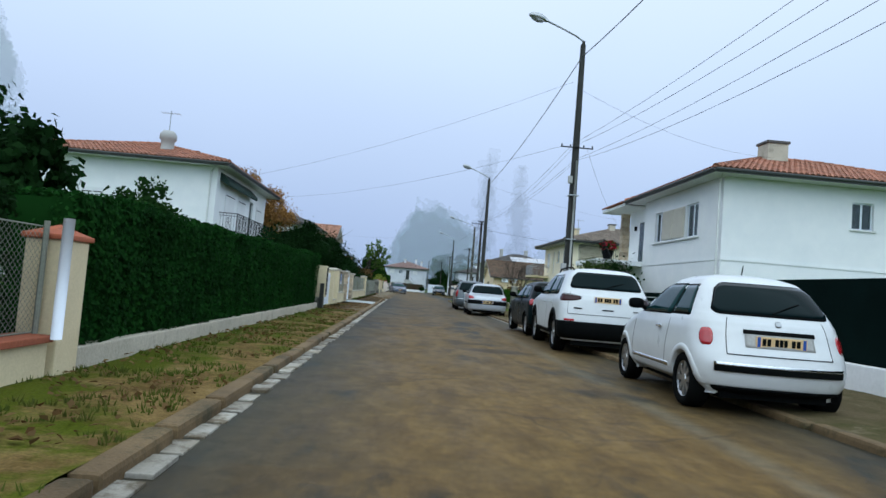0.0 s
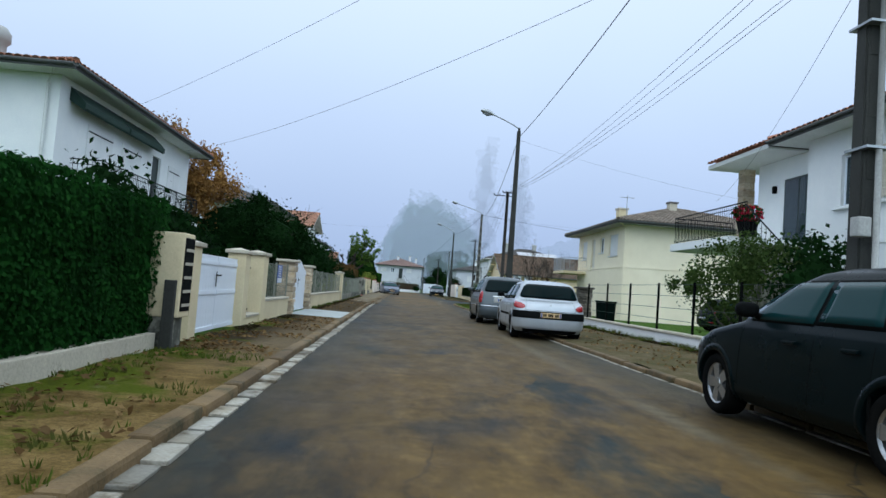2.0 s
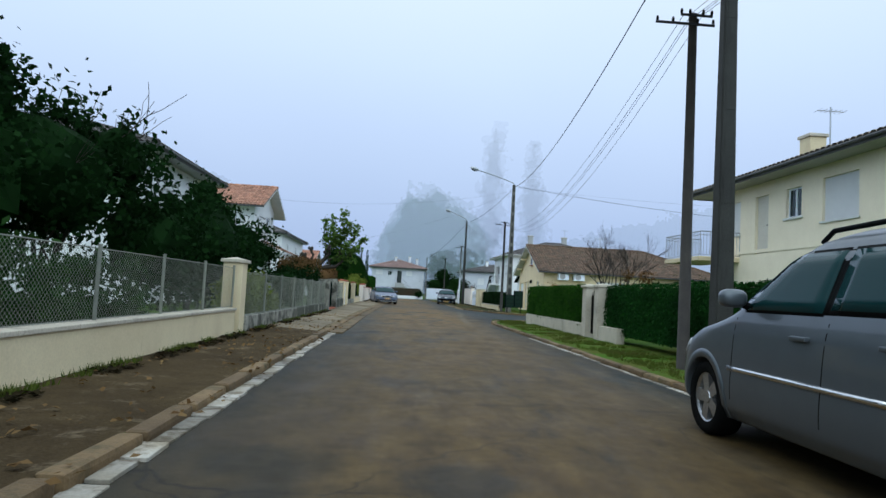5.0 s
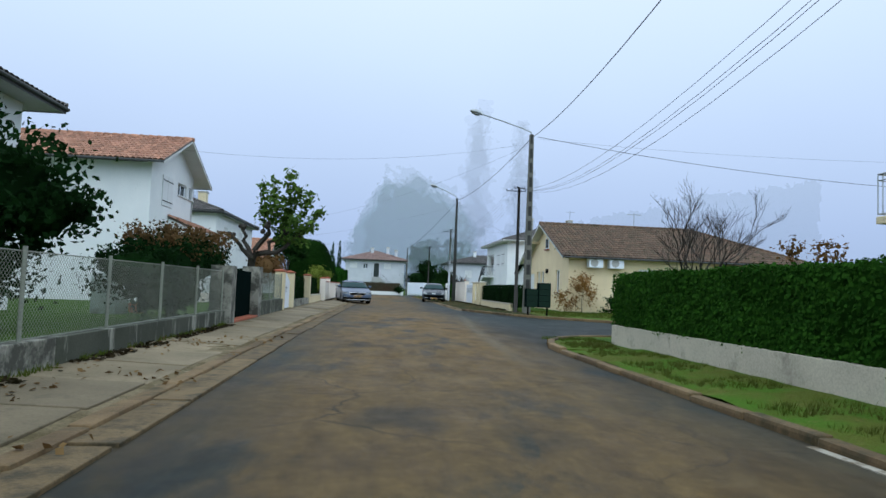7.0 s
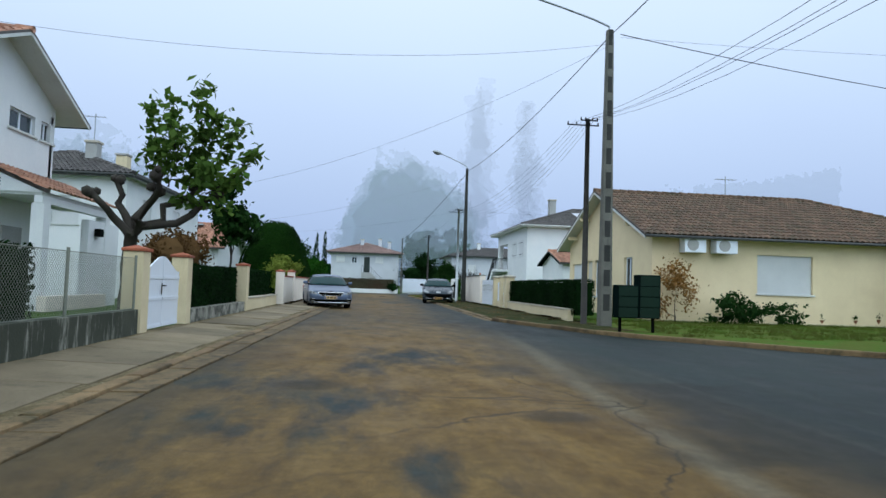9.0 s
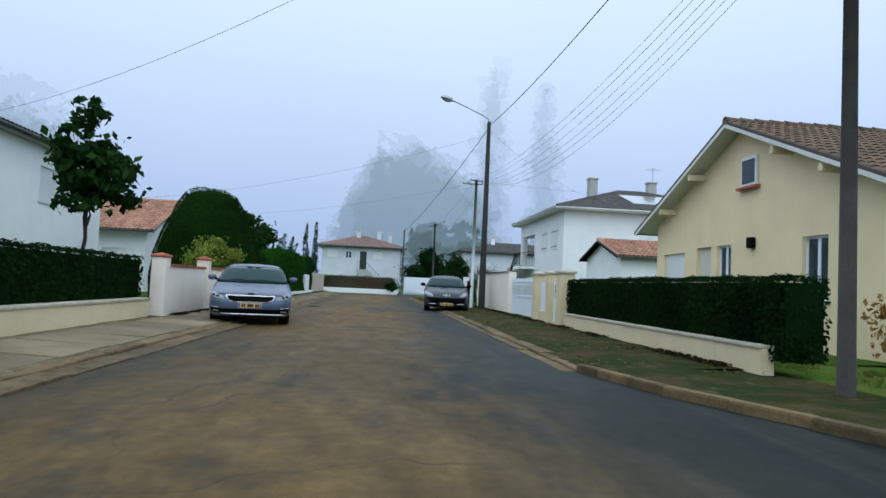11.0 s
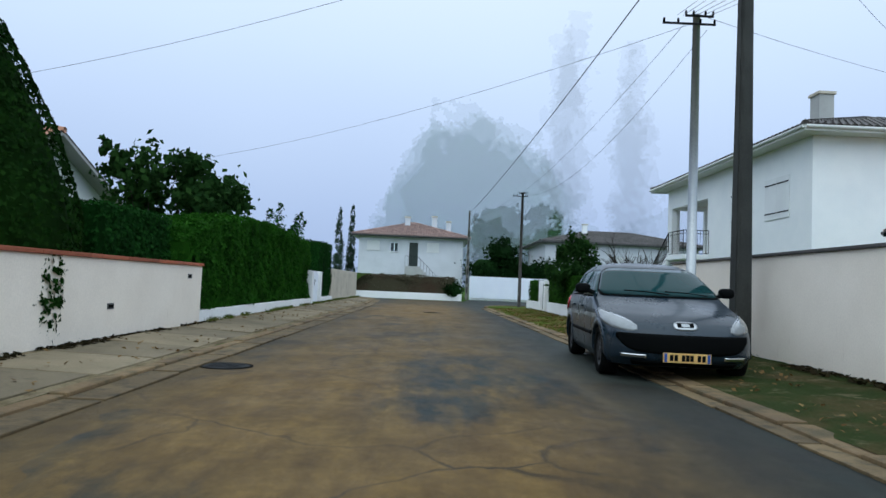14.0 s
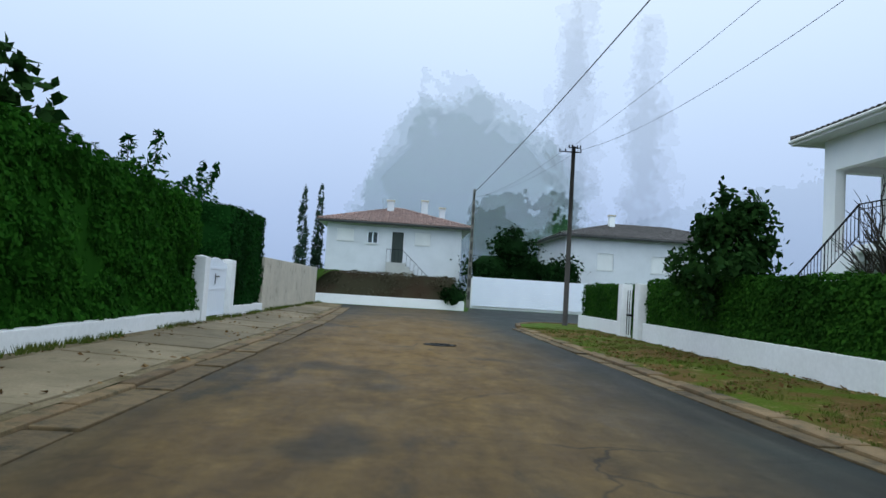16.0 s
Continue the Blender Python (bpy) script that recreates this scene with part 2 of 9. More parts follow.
    c = mix_col(nt, c, (0.16, 0.13, 0.085), ramp(nt, grit, [(0.70, 0.0), (0.76, 0.5)]))
    nt.links.new(c, b.inputs["Base Color"])
    nt.links.new(ramp(nt, mid, [(0.3, 0.55), (0.7, 0.75)]), b.inputs["Roughness"])
    b.inputs["Specular IOR Level"].default_value = 0.15
    bump(nt, b, grain, 0.4, 0.006)
    return m


def verge_mat(name, soil, moss, pale, moss_at=(0.45, 0.6)):
    m, nt, b = base_material(name)
    n1 = noise_fac(nt, 0.9, 6, 0.7)
    n2 = noise_fac(nt, 2.7, 6, 0.75)
    n3 = noise_fac(nt, 45, 4, 0.7)
    c = mix_col(nt, soil, moss, ramp(nt, n1, [(moss_at[0], 0.0), (moss_at[1], 1.0)]))
    c = mix_col(nt, c, pale, ramp(nt, n2, [(0.56, 0.0), (0.70, 0.9)]))
    c = mix_col(nt, c, ramp(nt, n3, [(0.3, 0.6), (0.7, 1.25)]), 1.0, "MULTIPLY")
    nt.links.new(c, b.inputs["Base Color"])
    b.inputs["Roughness"].default_value = 0.9
    b.inputs["Specular IOR Level"].default_value = 0.05
    bump(nt, b, n3, 0.6, 0.02)
    return m


def roadside_mat():
    """Golden earth with moss spreading from the garden wall, turning to dark trodden soil by the gates."""
    m, nt, b = base_material("mossy_roadside")
    co = nt.nodes.new("ShaderNodeNewGeometry")
    sp = nt.nodes.new("ShaderNodeSeparateXYZ")
    nt.links.new(co.outputs["Position"], sp.inputs[0])

    def math_(op, a_, b_):
        n_ = nt.nodes.new("ShaderNodeMath")
        n_.operation = op
        for i_, v_ in enumerate((a_, b_)):
            if isinstance(v_, (int, float)):
                n_.inputs[i_].default_value = v_
            else:
                nt.links.new(v_, n_.inputs[i_])
        return n_.outputs[0]

    n1 = noise_fac(nt, 0.9, 6, 0.7)
    n2 = noise_fac(nt, 2.4, 6, 0.75)
    n3 = noise_fac(nt, 45, 4, 0.7)
    wall = ramp(nt, math_("ADD", sp.outputs["X"], 2.8), [(0.0, 0.20), (0.55, 0.08), (1.0, -0.0)])
    gates = ramp(nt, math_("ADD", math_("MULTIPLY", sp.outputs["Y"], 1 / 40), math_("MULTIPLY", n1, 0.10)), [(0.545, 0.0), (0.645, 1.0)])
    kerb_side = ramp(nt, math_("ADD", math_("ADD", sp.outputs["X"], 2.6), math_("MULTIPLY", n2, 0.4)), [(0.55, 0.0), (1.05, 0.8)])
    soil = mix_col(nt, (0.100, 0.066, 0.020), (0.225, 0.152, 0.058), ramp(nt, n2, [(0.38, 0.0), (0.62, 1.0)]))
    trodden = mix_col(nt, (0.042, 0.030, 0.015), (0.165, 0.125, 0.075), kerb_side)
    trodden = mix_col(nt, trodden, (0.024, 0.019, 0.011), ramp(nt, n2, [(0.54, 0.0), (0.66, 0.7)]))
    c = mix_col(nt, soil, trodden, gates)
    moss = math_("SUBTRACT", math_("ADD", n1, wall), math_("MULTIPLY", gates, 0.13))
    c = mix_col(nt, c, (0.072, 0.092, 0.006), ramp(nt, moss, [(0.52, 0.0), (0.63, 0.95)]))
    c = mix_col(nt, c, (0.25, 0.20, 0.125), ramp(nt, n2, [(0.62, 0.0), (0.74, 0.6)]))
    c = mix_col(nt, c, ramp(nt, n3, [(0.3, 0.6), (0.7, 1.25)]), 1.0, "MULTIPLY")
    nt.links.new(c, b.inputs["Base Color"])
    b.inputs["Roughness"].default_value = 0.9
    b.inputs["Specular IOR Level"].default_value = 0.05
    bump(nt, b, n3, 0.6, 0.02)
    return m


M = dict(
    road=road_mat(),
    roadside=roadside_mat(),
    verge=verge_mat("mossy_verge", (0.105, 0.068, 0.022), (0.066, 0.094, 0.008), (0.25, 0.185, 0.10), (0.44, 0.56)),
    verge2=verge_mat("worn_pavement", (0.20, 0.162, 0.10), (0.105, 0.085, 0.045), (0.33, 0.29, 0.21)),
    verge3=verge_mat("dark_pavement", (0.062, 0.048, 0.020), (0.024, 0.036, 0.009), (0.15, 0.12, 0.07), (0.40, 0.54)),
    earth=verge_mat("bare_earth", (0.048, 0.034, 0.017), (0.070, 0.050, 0.024), (0.16, 0.125, 0.08), (0.4, 0.6)),
    gravel=verge_mat("tan_gravel", (0.125, 0.098, 0.055), (0.072, 0.066, 0.026), (0.22, 0.18, 0.12), (0.42, 0.62)),
    grassy=verge_mat("verge_grass", (0.085, 0.105, 0.018), (0.065, 0.135, 0.014), (0.14, 0.125, 0.04)),
    lawn=verge_mat("lawn", (0.045, 0.09, 0.012), (0.06, 0.115, 0.015), (0.08, 0.10, 0.025)),
    kerb=rough_mat("kerb_concrete", (0.20, 0.135, 0.065), (0.115, 0.075, 0.035), (0.045, 0.042, 0.018), island=0.3, stain_at=(0.48, 0.66), bumpy=0.6),
    gutter=rough_mat("gutter_white", (0.42, 0.40, 0.35), (0.27, 0.235, 0.17), (0.095, 0.068, 0.034), island=0.45, stain_at=(0.47, 0.60), scale=1.6),
    slabtan=rough_mat("tan_paving_concrete", (0.23, 0.185, 0.115), (0.15, 0.12, 0.07), (0.075, 0.065, 0.032), island=0.3, bumpy=0.4),
    guttertan=rough_mat("tan_gutter_concrete", (0.165, 0.115, 0.055), (0.10, 0.07, 0.032), (0.035, 0.030, 0.016), island=0.35, bumpy=0.5, scale=2.0, stain_at=(0.48, 0.64)),
    slab=rough_mat("pale_slab", (0.42, 0.45, 0.44), (0.34, 0.36, 0.35), (0.22, 0.22, 0.20)),
    white=rough_mat("white_render", (0.82, 0.83, 0.82), (0.76, 0.78, 0.78), (0.60, 0.62, 0.60), stain_at=(0.66, 0.85), streak=True, bumpy=0.12, grainy=0.35),
    whitewall=rough_mat("white_wall", (0.80, 0.80, 0.80), (0.76, 0.76, 0.75), (0.48, 0.46, 0.42), stain_at=(0.68, 0.88), streak=True, bumpy=0.06, fine=14.0, grainy=0.35),
    warmcream=rough_mat("warm_cream_render", (0.84, 0.70, 0.44), (0.77, 0.63, 0.39), (0.52, 0.43, 0.29), stain_at=(0.66, 0.88), streak=True, bumpy=0.12, grainy=0.35),
    cream=rough_mat("cream_render", (0.72, 0.62, 0.40), (0.63, 0.53, 0.335), (0.38, 0.30, 0.19), stain_at=(0.62, 0.85), streak=True, grainy=0.45),
    yellow=rough_mat("pale_yellow_render", (0.88, 0.795, 0.60), (0.82, 0.735, 0.545), (0.56, 0.51, 0.39), stain_at=(0.66, 0.88), streak=True, bumpy=0.12, grainy=0.35),
    pink=rough_mat("pink_cream_render", (0.84, 0.76, 0.66), (0.78, 0.70, 0.60), (0.45, 0.36, 0.28), stain_at=(0.64, 0.86), streak=True, grainy=0.35),
    tankgreen=rough_mat("pale_green_plastic", (0.36, 0.42, 0.37), (0.28, 0.33, 0.29), (0.16, 0.18, 0.14), rough=0.5, bumpy=0.05),
    mosswall=rough_mat("moss_blackened_wall", (0.075, 0.080, 0.058), (0.036, 0.042, 0.028), (0.34, 0.335, 0.28), stain_at=(0.53, 0.62), scale=0.7, streak=True),
    oldwall=rough_mat("weathered_wall", (0.38, 0.37, 0.31), (0.22, 0.215, 0.175), (0.030, 0.032, 0.024), stain_at=(0.42, 0.56), scale=1.1),
    stone=rough_mat("ashlar_stone", (0.66, 0.56, 0.42), (0.48, 0.36, 0.22), (0.24, 0.13, 0.06), island=0.5, bumpy=0.6, scale=4.0, stain_at=(0.52, 0.72)),
    stone_d=rough_mat("dark_rubble_stone", (0.17, 0.15, 0.12), (0.11, 0.10, 0.08), (0.05, 0.05, 0.04), island=0.5, bumpy=0.6, scale=4.0),
    cap=rough_mat("coping", (0.55, 0.50, 0.40), (0.44, 0.40, 0.32), (0.20, 0.18, 0.14)),
    tile_red=rough_mat("red_roof_tile", (0.42, 0.185, 0.11), (0.33, 0.14, 0.085), (0.22, 0.13, 0.09), island=0.35),
    tile_pale=rough_mat("pale_roof_tile", (0.46, 0.24, 0.15), (0.34, 0.17, 0.11), (0.20, 0.13, 0.09), island=0.35),
    tile_brown=rough_mat("brown_roof_tile", (0.16, 0.095, 0.058), (0.115, 0.072, 0.045), (0.06, 0.055, 0.03), island=0.3, stain_at=(0.45, 0.65)),
    # end house tile: red dulled in the colour to imitate fog
    tile_fogged=rough_mat("fog_paled_roof_tile", (0.31, 0.205, 0.175), (0.25, 0.17, 0.15), (0.17, 0.14, 0.13), island=0.25),
    # white lowered to grey-blue so the end houses look paled by fog
    white_greyed=rough_mat("greyed_white_render", (0.60, 0.62, 0.65), (0.54, 0.56, 0.59), (0.42, 0.44, 0.45), stain_at=(0.62, 0.85), streak=True, bumpy=0.12, grainy=0.4),
    tile_grey=rough_mat("grey_brown_roof_tile", (0.25, 0.20, 0.155), (0.19, 0.155, 0.12), (0.11, 0.10, 0.08), island=0.3),
    tile_dark=rough_mat("dark_roof_tile", (0.115, 0.105, 0.10), (0.09, 0.085, 0.08), (0.06, 0.055, 0.05), island=0.3),
    brick=rough_mat("red_clay_coping", (0.40, 0.12, 0.06), (0.30, 0.095, 0.05), (0.14, 0.07, 0.05), island=0.3),
    soffit=rough_mat("painted_soffit", (0.70, 0.71, 0.68), (0.62, 0.63, 0.60), bumpy=0.05),
    zinc=rough_mat("dark_zinc_gutter", (0.085, 0.088, 0.085), (0.06, 0.062, 0.06), (0.035, 0.035, 0.032), rough=0.55, bumpy=0.1),
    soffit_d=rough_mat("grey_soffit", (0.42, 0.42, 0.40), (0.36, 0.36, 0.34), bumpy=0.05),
    pvc=rough_mat("white_pvc", (0.80, 0.84, 0.90), (0.76, 0.80, 0.87), (0.68, 0.70, 0.72), rough=0.35, bumpy=0.03, stain_at=(0.70, 0.9), streak=True, grainy=0.1),
    shutter=rough_mat("painted_shutter", (0.74, 0.75, 0.74), (0.68, 0.69, 0.68), rough=0.45, bumpy=0.05, grainy=0.2),
    shutter_c=rough_mat("cream_shutter", (0.66, 0.62, 0.52), (0.60, 0.56, 0.46), rough=0.5, bumpy=0.05),
    awning=rough_mat("dark_green_canvas", (0.028, 0.055, 0.043), (0.022, 0.045, 0.036), bumpy=0.1),
    black=rough_mat("black_paint", (0.0025, 0.003, 0.003), (0.004, 0.0045, 0.0045), rough=0.6, bumpy=0.08, spec=0.02),
    darkdoor=rough_mat("dark_green_door", (0.03, 0.042, 0.036), (0.024, 0.034, 0.03), rough=0.5, bumpy=0.05),
    gatedark=rough_mat("dark_green_gate", (0.005, 0.011, 0.010), (0.004, 0.008, 0.007), rough=0.6, bumpy=0.05, spec=0.0),
    greenbox=rough_mat("green_metal", (0.012, 0.028, 0.018), (0.010, 0.022, 0.015), rough=0.5, bumpy=0.05, spec=0.1),
    iron=rough_mat("wrought_iron", (0.008, 0.0095, 0.010), (0.013, 0.014, 0.015), rough=0.6, bumpy=0.1, spec=0.08),
    steel=rough_mat("galvanised_steel", (0.42, 0.44, 0.45), (0.34, 0.36, 0.37), rough=0.4, metal=0.8, bumpy=0.05),
    wire=rough_mat("wire", (0.03, 0.032, 0.035), rough=0.6, bumpy=0.0),
    mesh=rough_mat("fence_wire", (0.25, 0.26, 0.21), (0.18, 0.19, 0.16), rough=0.6, metal=0.0, bumpy=0.0),
    pole=rough_mat("pole_concrete", (0.044, 0.045, 0.040), (0.028, 0.029, 0.026), (0.016, 0.017, 0.015), streak=True, scale=1.5),
    pole_pale=rough_mat("pale_pole_concrete", (0.17, 0.165, 0.14), (0.12, 0.118, 0.10), (0.06, 0.06, 0.05), streak=True, scale=1.5),
    wood=rough_mat("pole_wood", (0.052, 0.047, 0.040), (0.034, 0.031, 0.028), (0.03, 0.027, 0.024), streak=True, scale=3),
    bark=rough_mat("bark", (0.040, 0.033, 0.025), (0.028, 0.023, 0.018), (0.055, 0.060, 0.034), scale=3, bumpy=0.7),
    glass=glass_mat("window_glass"),
    # teal base colour of both car glasses is painted to imitate reflected sky
    screenglass=glass_mat("windscreen_glass", (0.008, 0.034, 0.036), 1.0, 0.11),
    carglass=glass_mat("car_glass", (0.003, 0.010, 0.011), 1.0, 0.07),
    smoke=rough_mat("smoked_lamp", (0.05, 0.006, 0.008), (0.012, 0.004, 0.004), rough=0.15, bumpy=0.0),
    plate_w=rough_mat("plate_warm_white", (0.72, 0.52, 0.27), (0.66, 0.46, 0.22), rough=0.4, bumpy=0.0),
    rubber=rough_mat("tyre_rubber", (0.005, 0.0055, 0.0055), (0.009, 0.009, 0.0085), rough=0.9, spec=0.03),
    trim=rough_mat("black_plastic", (0.0035, 0.0042, 0.0045), (0.006, 0.007, 0.007), rough=0.65, spec=0.03),
    # rim colour darkened to imitate the shadow the wheels stand in
    shaded_rim=rough_mat("shade_darkened_rim", (0.035, 0.037, 0.04), (0.025, 0.026, 0.028), rough=0.5, bumpy=0.0, spec=0.2),
    alloy=rough_mat("alloy_rim", (0.50, 0.51, 0.52), (0.40, 0.41, 0.42), rough=0.3, metal=0.9, bumpy=0.0),
    chrome=rough_mat("chrome", (0.75, 0.76, 0.77), (0.7, 0.7, 0.7), rough=0.15, metal=1.0, bumpy=0.0),
    redlamp=rough_mat("red_lamp", (0.36, 0.012, 0.018), (0.28, 0.01, 0.014), rough=0.12, bumpy=0.0, coat=1.0),
    lens=rough_mat("clear_lens", (0.26, 0.28, 0.29), (0.12, 0.13, 0.14), rough=0.1, bumpy=0.0, coat=1.0, fine=60),
    plate=rough_mat("plate_white", (0.72, 0.70, 0.62), (0.66, 0.62, 0.54), rough=0.4, bumpy=0.0),
    plate_y=rough_mat("plate_yellow", (0.70, 0.45, 0.16), (0.66, 0.42, 0.14), rough=0.4, bumpy=0.0),
    blue=rough_mat("blue_print", (0.03, 0.09, 0.36), (0.03, 0.08, 0.30), rough=0.4, bumpy=0.0),
    paper=rough_mat("white_print", (0.74, 0.76, 0.80), (0.68, 0.70, 0.75), rough=0.5, bumpy=0.0),
    terracotta=rough_mat("terracotta", (0.40, 0.17, 0.09), (0.32, 0.13, 0.07)),
    hedge=leaf_mat("hedge_leaf", (0.007, 0.034, 0.006), (0.019, 0.074, 0.012)),
    hedge_d=leaf_mat("dark_hedge_leaf", (0.005, 0.017, 0.004), (0.012, 0.036, 0.008)),
    hedge_b=leaf_mat("bright_hedge_leaf", (0.016, 0.068, 0.005), (0.034, 0.112, 0.010)),
    hedge_brown=leaf_mat("brown_hedge_leaf", (0.055, 0.052, 0.030), (0.105, 0.092, 0.060), (0.07, 0.045, 0.03)),
    # cypress green lightened to imitate haze at the street's end
    cypress=leaf_mat("fog_paled_cypress_leaf", (0.030, 0.062, 0.036), (0.052, 0.090, 0.055)),
    yew=leaf_mat("yew_leaf", (0.006, 0.024, 0.003), (0.016, 0.046, 0.006)),
    hedge_m=leaf_mat("green_hedge_leaf", (0.016, 0.056, 0.006), (0.042, 0.116, 0.012)),
    olive=leaf_mat("pale_olive_leaf", (0.028, 0.055, 0.012), (0.085, 0.125, 0.034), (0.020, 0.036, 0.010)),
    shrub=leaf_mat("shrub_leaf", (0.010, 0.032, 0.007), (0.028, 0.066, 0.014)),
    yellowgreen=leaf_mat("yellow_green_leaf", (0.14, 0.19, 0.03), (0.24, 0.28, 0.05), (0.09, 0.12, 0.02)),
    autumn=leaf_mat("autumn_leaf", (0.24, 0.125, 0.036), (0.36, 0.20, 0.062), (0.15, 0.085, 0.034)),
    russet=leaf_mat("russet_leaf", (0.10, 0.055, 0.022), (0.17, 0.10, 0.04), (0.06, 0.042, 0.018)),
    bigleaf=leaf_mat("broad_leaf", (0.055, 0.115, 0.020), (0.125, 0.20, 0.038), (0.05, 0.08, 0.02), 0.35),
    redflower=leaf_mat("red_blossom", (0.40, 0.01, 0.03), (0.55, 0.03, 0.07), (0.30, 0.01, 0.02)),
    dryleaf=leaf_mat("dry_fallen_leaf", (0.10, 0.055, 0.02), (0.24, 0.16, 0.07), (0.06, 0.035, 0.015)),
    mould=leaf_mat("dark_leaf_mould", (0.016, 0.013, 0.007), (0.040, 0.030, 0.014), (0.012, 0.014, 0.006)),
    tuft=leaf_mat("grass_blade", (0.05, 0.085, 0.012), (0.11, 0.14, 0.025), (0.10, 0.09, 0.03)),
    # far bark and leaves: fog imitated by a transparent share of the material
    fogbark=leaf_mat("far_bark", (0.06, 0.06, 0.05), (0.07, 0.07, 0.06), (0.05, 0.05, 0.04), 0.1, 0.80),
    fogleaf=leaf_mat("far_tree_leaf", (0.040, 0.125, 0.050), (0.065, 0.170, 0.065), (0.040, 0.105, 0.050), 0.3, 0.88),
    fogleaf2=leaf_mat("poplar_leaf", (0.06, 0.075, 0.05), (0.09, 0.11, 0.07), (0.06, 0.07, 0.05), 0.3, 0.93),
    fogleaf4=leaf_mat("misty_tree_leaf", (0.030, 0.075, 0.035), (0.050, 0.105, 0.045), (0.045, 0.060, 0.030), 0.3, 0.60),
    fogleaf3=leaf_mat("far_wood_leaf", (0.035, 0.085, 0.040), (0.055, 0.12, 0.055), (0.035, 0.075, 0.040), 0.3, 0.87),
)


# ---- building blocks ----
def thing(name, label, category, at=(0, 0, 0), rz=0.0, group="", kind=""):
    e_ = new(name)
    e_.matrix_basis = pose(at[0], at[1], at[2], 0, 0, rz)
    return tagged(e_, label, category, group, kind)


def part(name, bm, material, parent=None, label="", smooth=False):
    me = bpy.data.meshes.new(name)
    if smooth:
        for f_ in bm.faces:
            f_.smooth = True
    bm.to_mesh(me)
    bm.free()
    me.materials.append(material)
    ob = new(name, me)
    if parent is not None:
        ob.parent = parent
    if label:
        ob["label"] = label
    return ob


def flat(name, verts, faces, material, parent=None, label="", smooth=False):
    me = bpy.data.meshes.new(name)
    me.from_pydata([tuple(map(float, v)) for v in verts], [], faces)
    if smooth:
        me.polygons.foreach_set("use_smooth", [True] * len(me.polygons))
    me.update()
    me.materials.append(material)
    ob = new(name, me)
    if parent is not None:
        ob.parent = parent
    if label:
        ob["label"] = label
    return ob


def B():
    return bmesh.new()


def box(bm, x0, x1, y0, y1, z0, z1, bev=0.0):
    vs = [bm.verts.new((x, y, z)) for x in (x0, x1) for y in (y0, y1) for z in (z0, z1)]
    fs = [(0, 1, 3, 2), (4, 6, 7, 5), (0, 4, 5, 1), (2, 3, 7, 6), (0, 2, 6, 4), (1, 5, 7, 3)]
    faces = [bm.faces.new([vs[i] for i in f_]) for f_ in fs]
    if bev:
        es = list({e_ for f_ in faces for e_ in f_.edges})
        bmesh.ops.bevel(bm, geom=es, offset=bev, segments=2, affect="EDGES", profile=0.6)
    return bm


def boxm(x0, x1, y0, y1, z0, z1, bev=0.0):
    return box(B(), x0, x1, y0, y1, z0, z1, bev)


def tube(bm, pts_, radii, n=8, cap=True):
    """A round tube through points, with a radius at each."""
    rings = []
    pts_ = [Vector(p) for p in pts_]
    for i, p in enumerate(pts_):
        d = (pts_[min(i + 1, len(pts_) - 1)] - pts_[max(i - 1, 0)]).normalized()
        s = d.cross(Vector((0, 0, 1)) if abs(d.z) < 0.95 else Vector((1, 0, 0))).normalized()
        u = s.cross(d)
        r = radii[i] if isinstance(radii, (list, tuple)) else radii
        rings.append([bm.verts.new(p + r * (s * math.cos(k * 2 * math.pi / n) + u * math.sin(k * 2 * math.pi / n))) for k in range(n)])
    for a_, b_ in zip(rings, rings[1:]):
        for k in range(n):
            bm.faces.new((a_[k], a_[(k + 1) % n], b_[(k + 1) % n], b_[k]))
    if cap:
        bm.faces.new(rings[0])
        bm.faces.new(rings[-1][::-1])
    return bm


def prism(bm, poly, axis, a0, a1):
    """Extrude a polygon of 2-D points along an axis from a0 to a1."""
    def put(p, v):
        return {"x": (v, p[0], p[1]), "y": (p[0], v, p[1]), "z": (p[0], p[1], v)}[axis]
    lo = [bm.verts.new(put(p, a0)) for p in poly]
    hi = [bm.verts.new(put(p, a1)) for p in poly]
    bm.faces.new(lo[::-1])
    bm.faces.new(hi)
    n = len(poly)
    for i in range(n):
        bm.faces.new((lo[i], lo[(i + 1) % n], hi[(i + 1) % n], hi[i]))
    bmesh.ops.recalc_face_normals(bm, faces=bm.faces[:])
    return bm


def leaf_cards(name, pos, nrm, size, material, parent=None, seed=1, spread=0.8, long=1.6, label=""):
    """Many small folded leaves, one island each, at the given places, facing about along nrm."""
    rs = np.random.RandomState(seed)
    n = len(pos)
    d = nrm + rs.normal(0, spread, (n, 3))
    d /= np.linalg.norm(d, axis=1)[:, None] + 1e-9
    t = rs.normal(0, 1, (n, 3))
    t -= (t * d).sum(1)[:, None] * d
    t /= np.linalg.norm(t, axis=1)[:, None] + 1e-9
    s = np.cross(d, t)
    sz = (size * rs.uniform(0.6, 1.35, n))[:, None]
    v = np.empty((n, 4, 3))
    v[:, 0] = pos - t * sz * long * 0.5
    v[:, 1] = pos + s * sz * 0.5 + d * sz * 0.12
    v[:, 2] = pos + t * sz * long * 0.5
    v[:, 3] = pos - s * sz * 0.5 + d * sz * 0.12
    me = bpy.data.meshes.new(name)
    me.vertices.add(4 * n)
    me.vertices.foreach_set("co", v.ravel())
    me.loops.add(4 * n)
    me.loops.foreach_set("vertex_index", np.arange(4 * n))
    me.polygons.add(n)
    me.polygons.foreach_set("loop_start", np.arange(n) * 4)
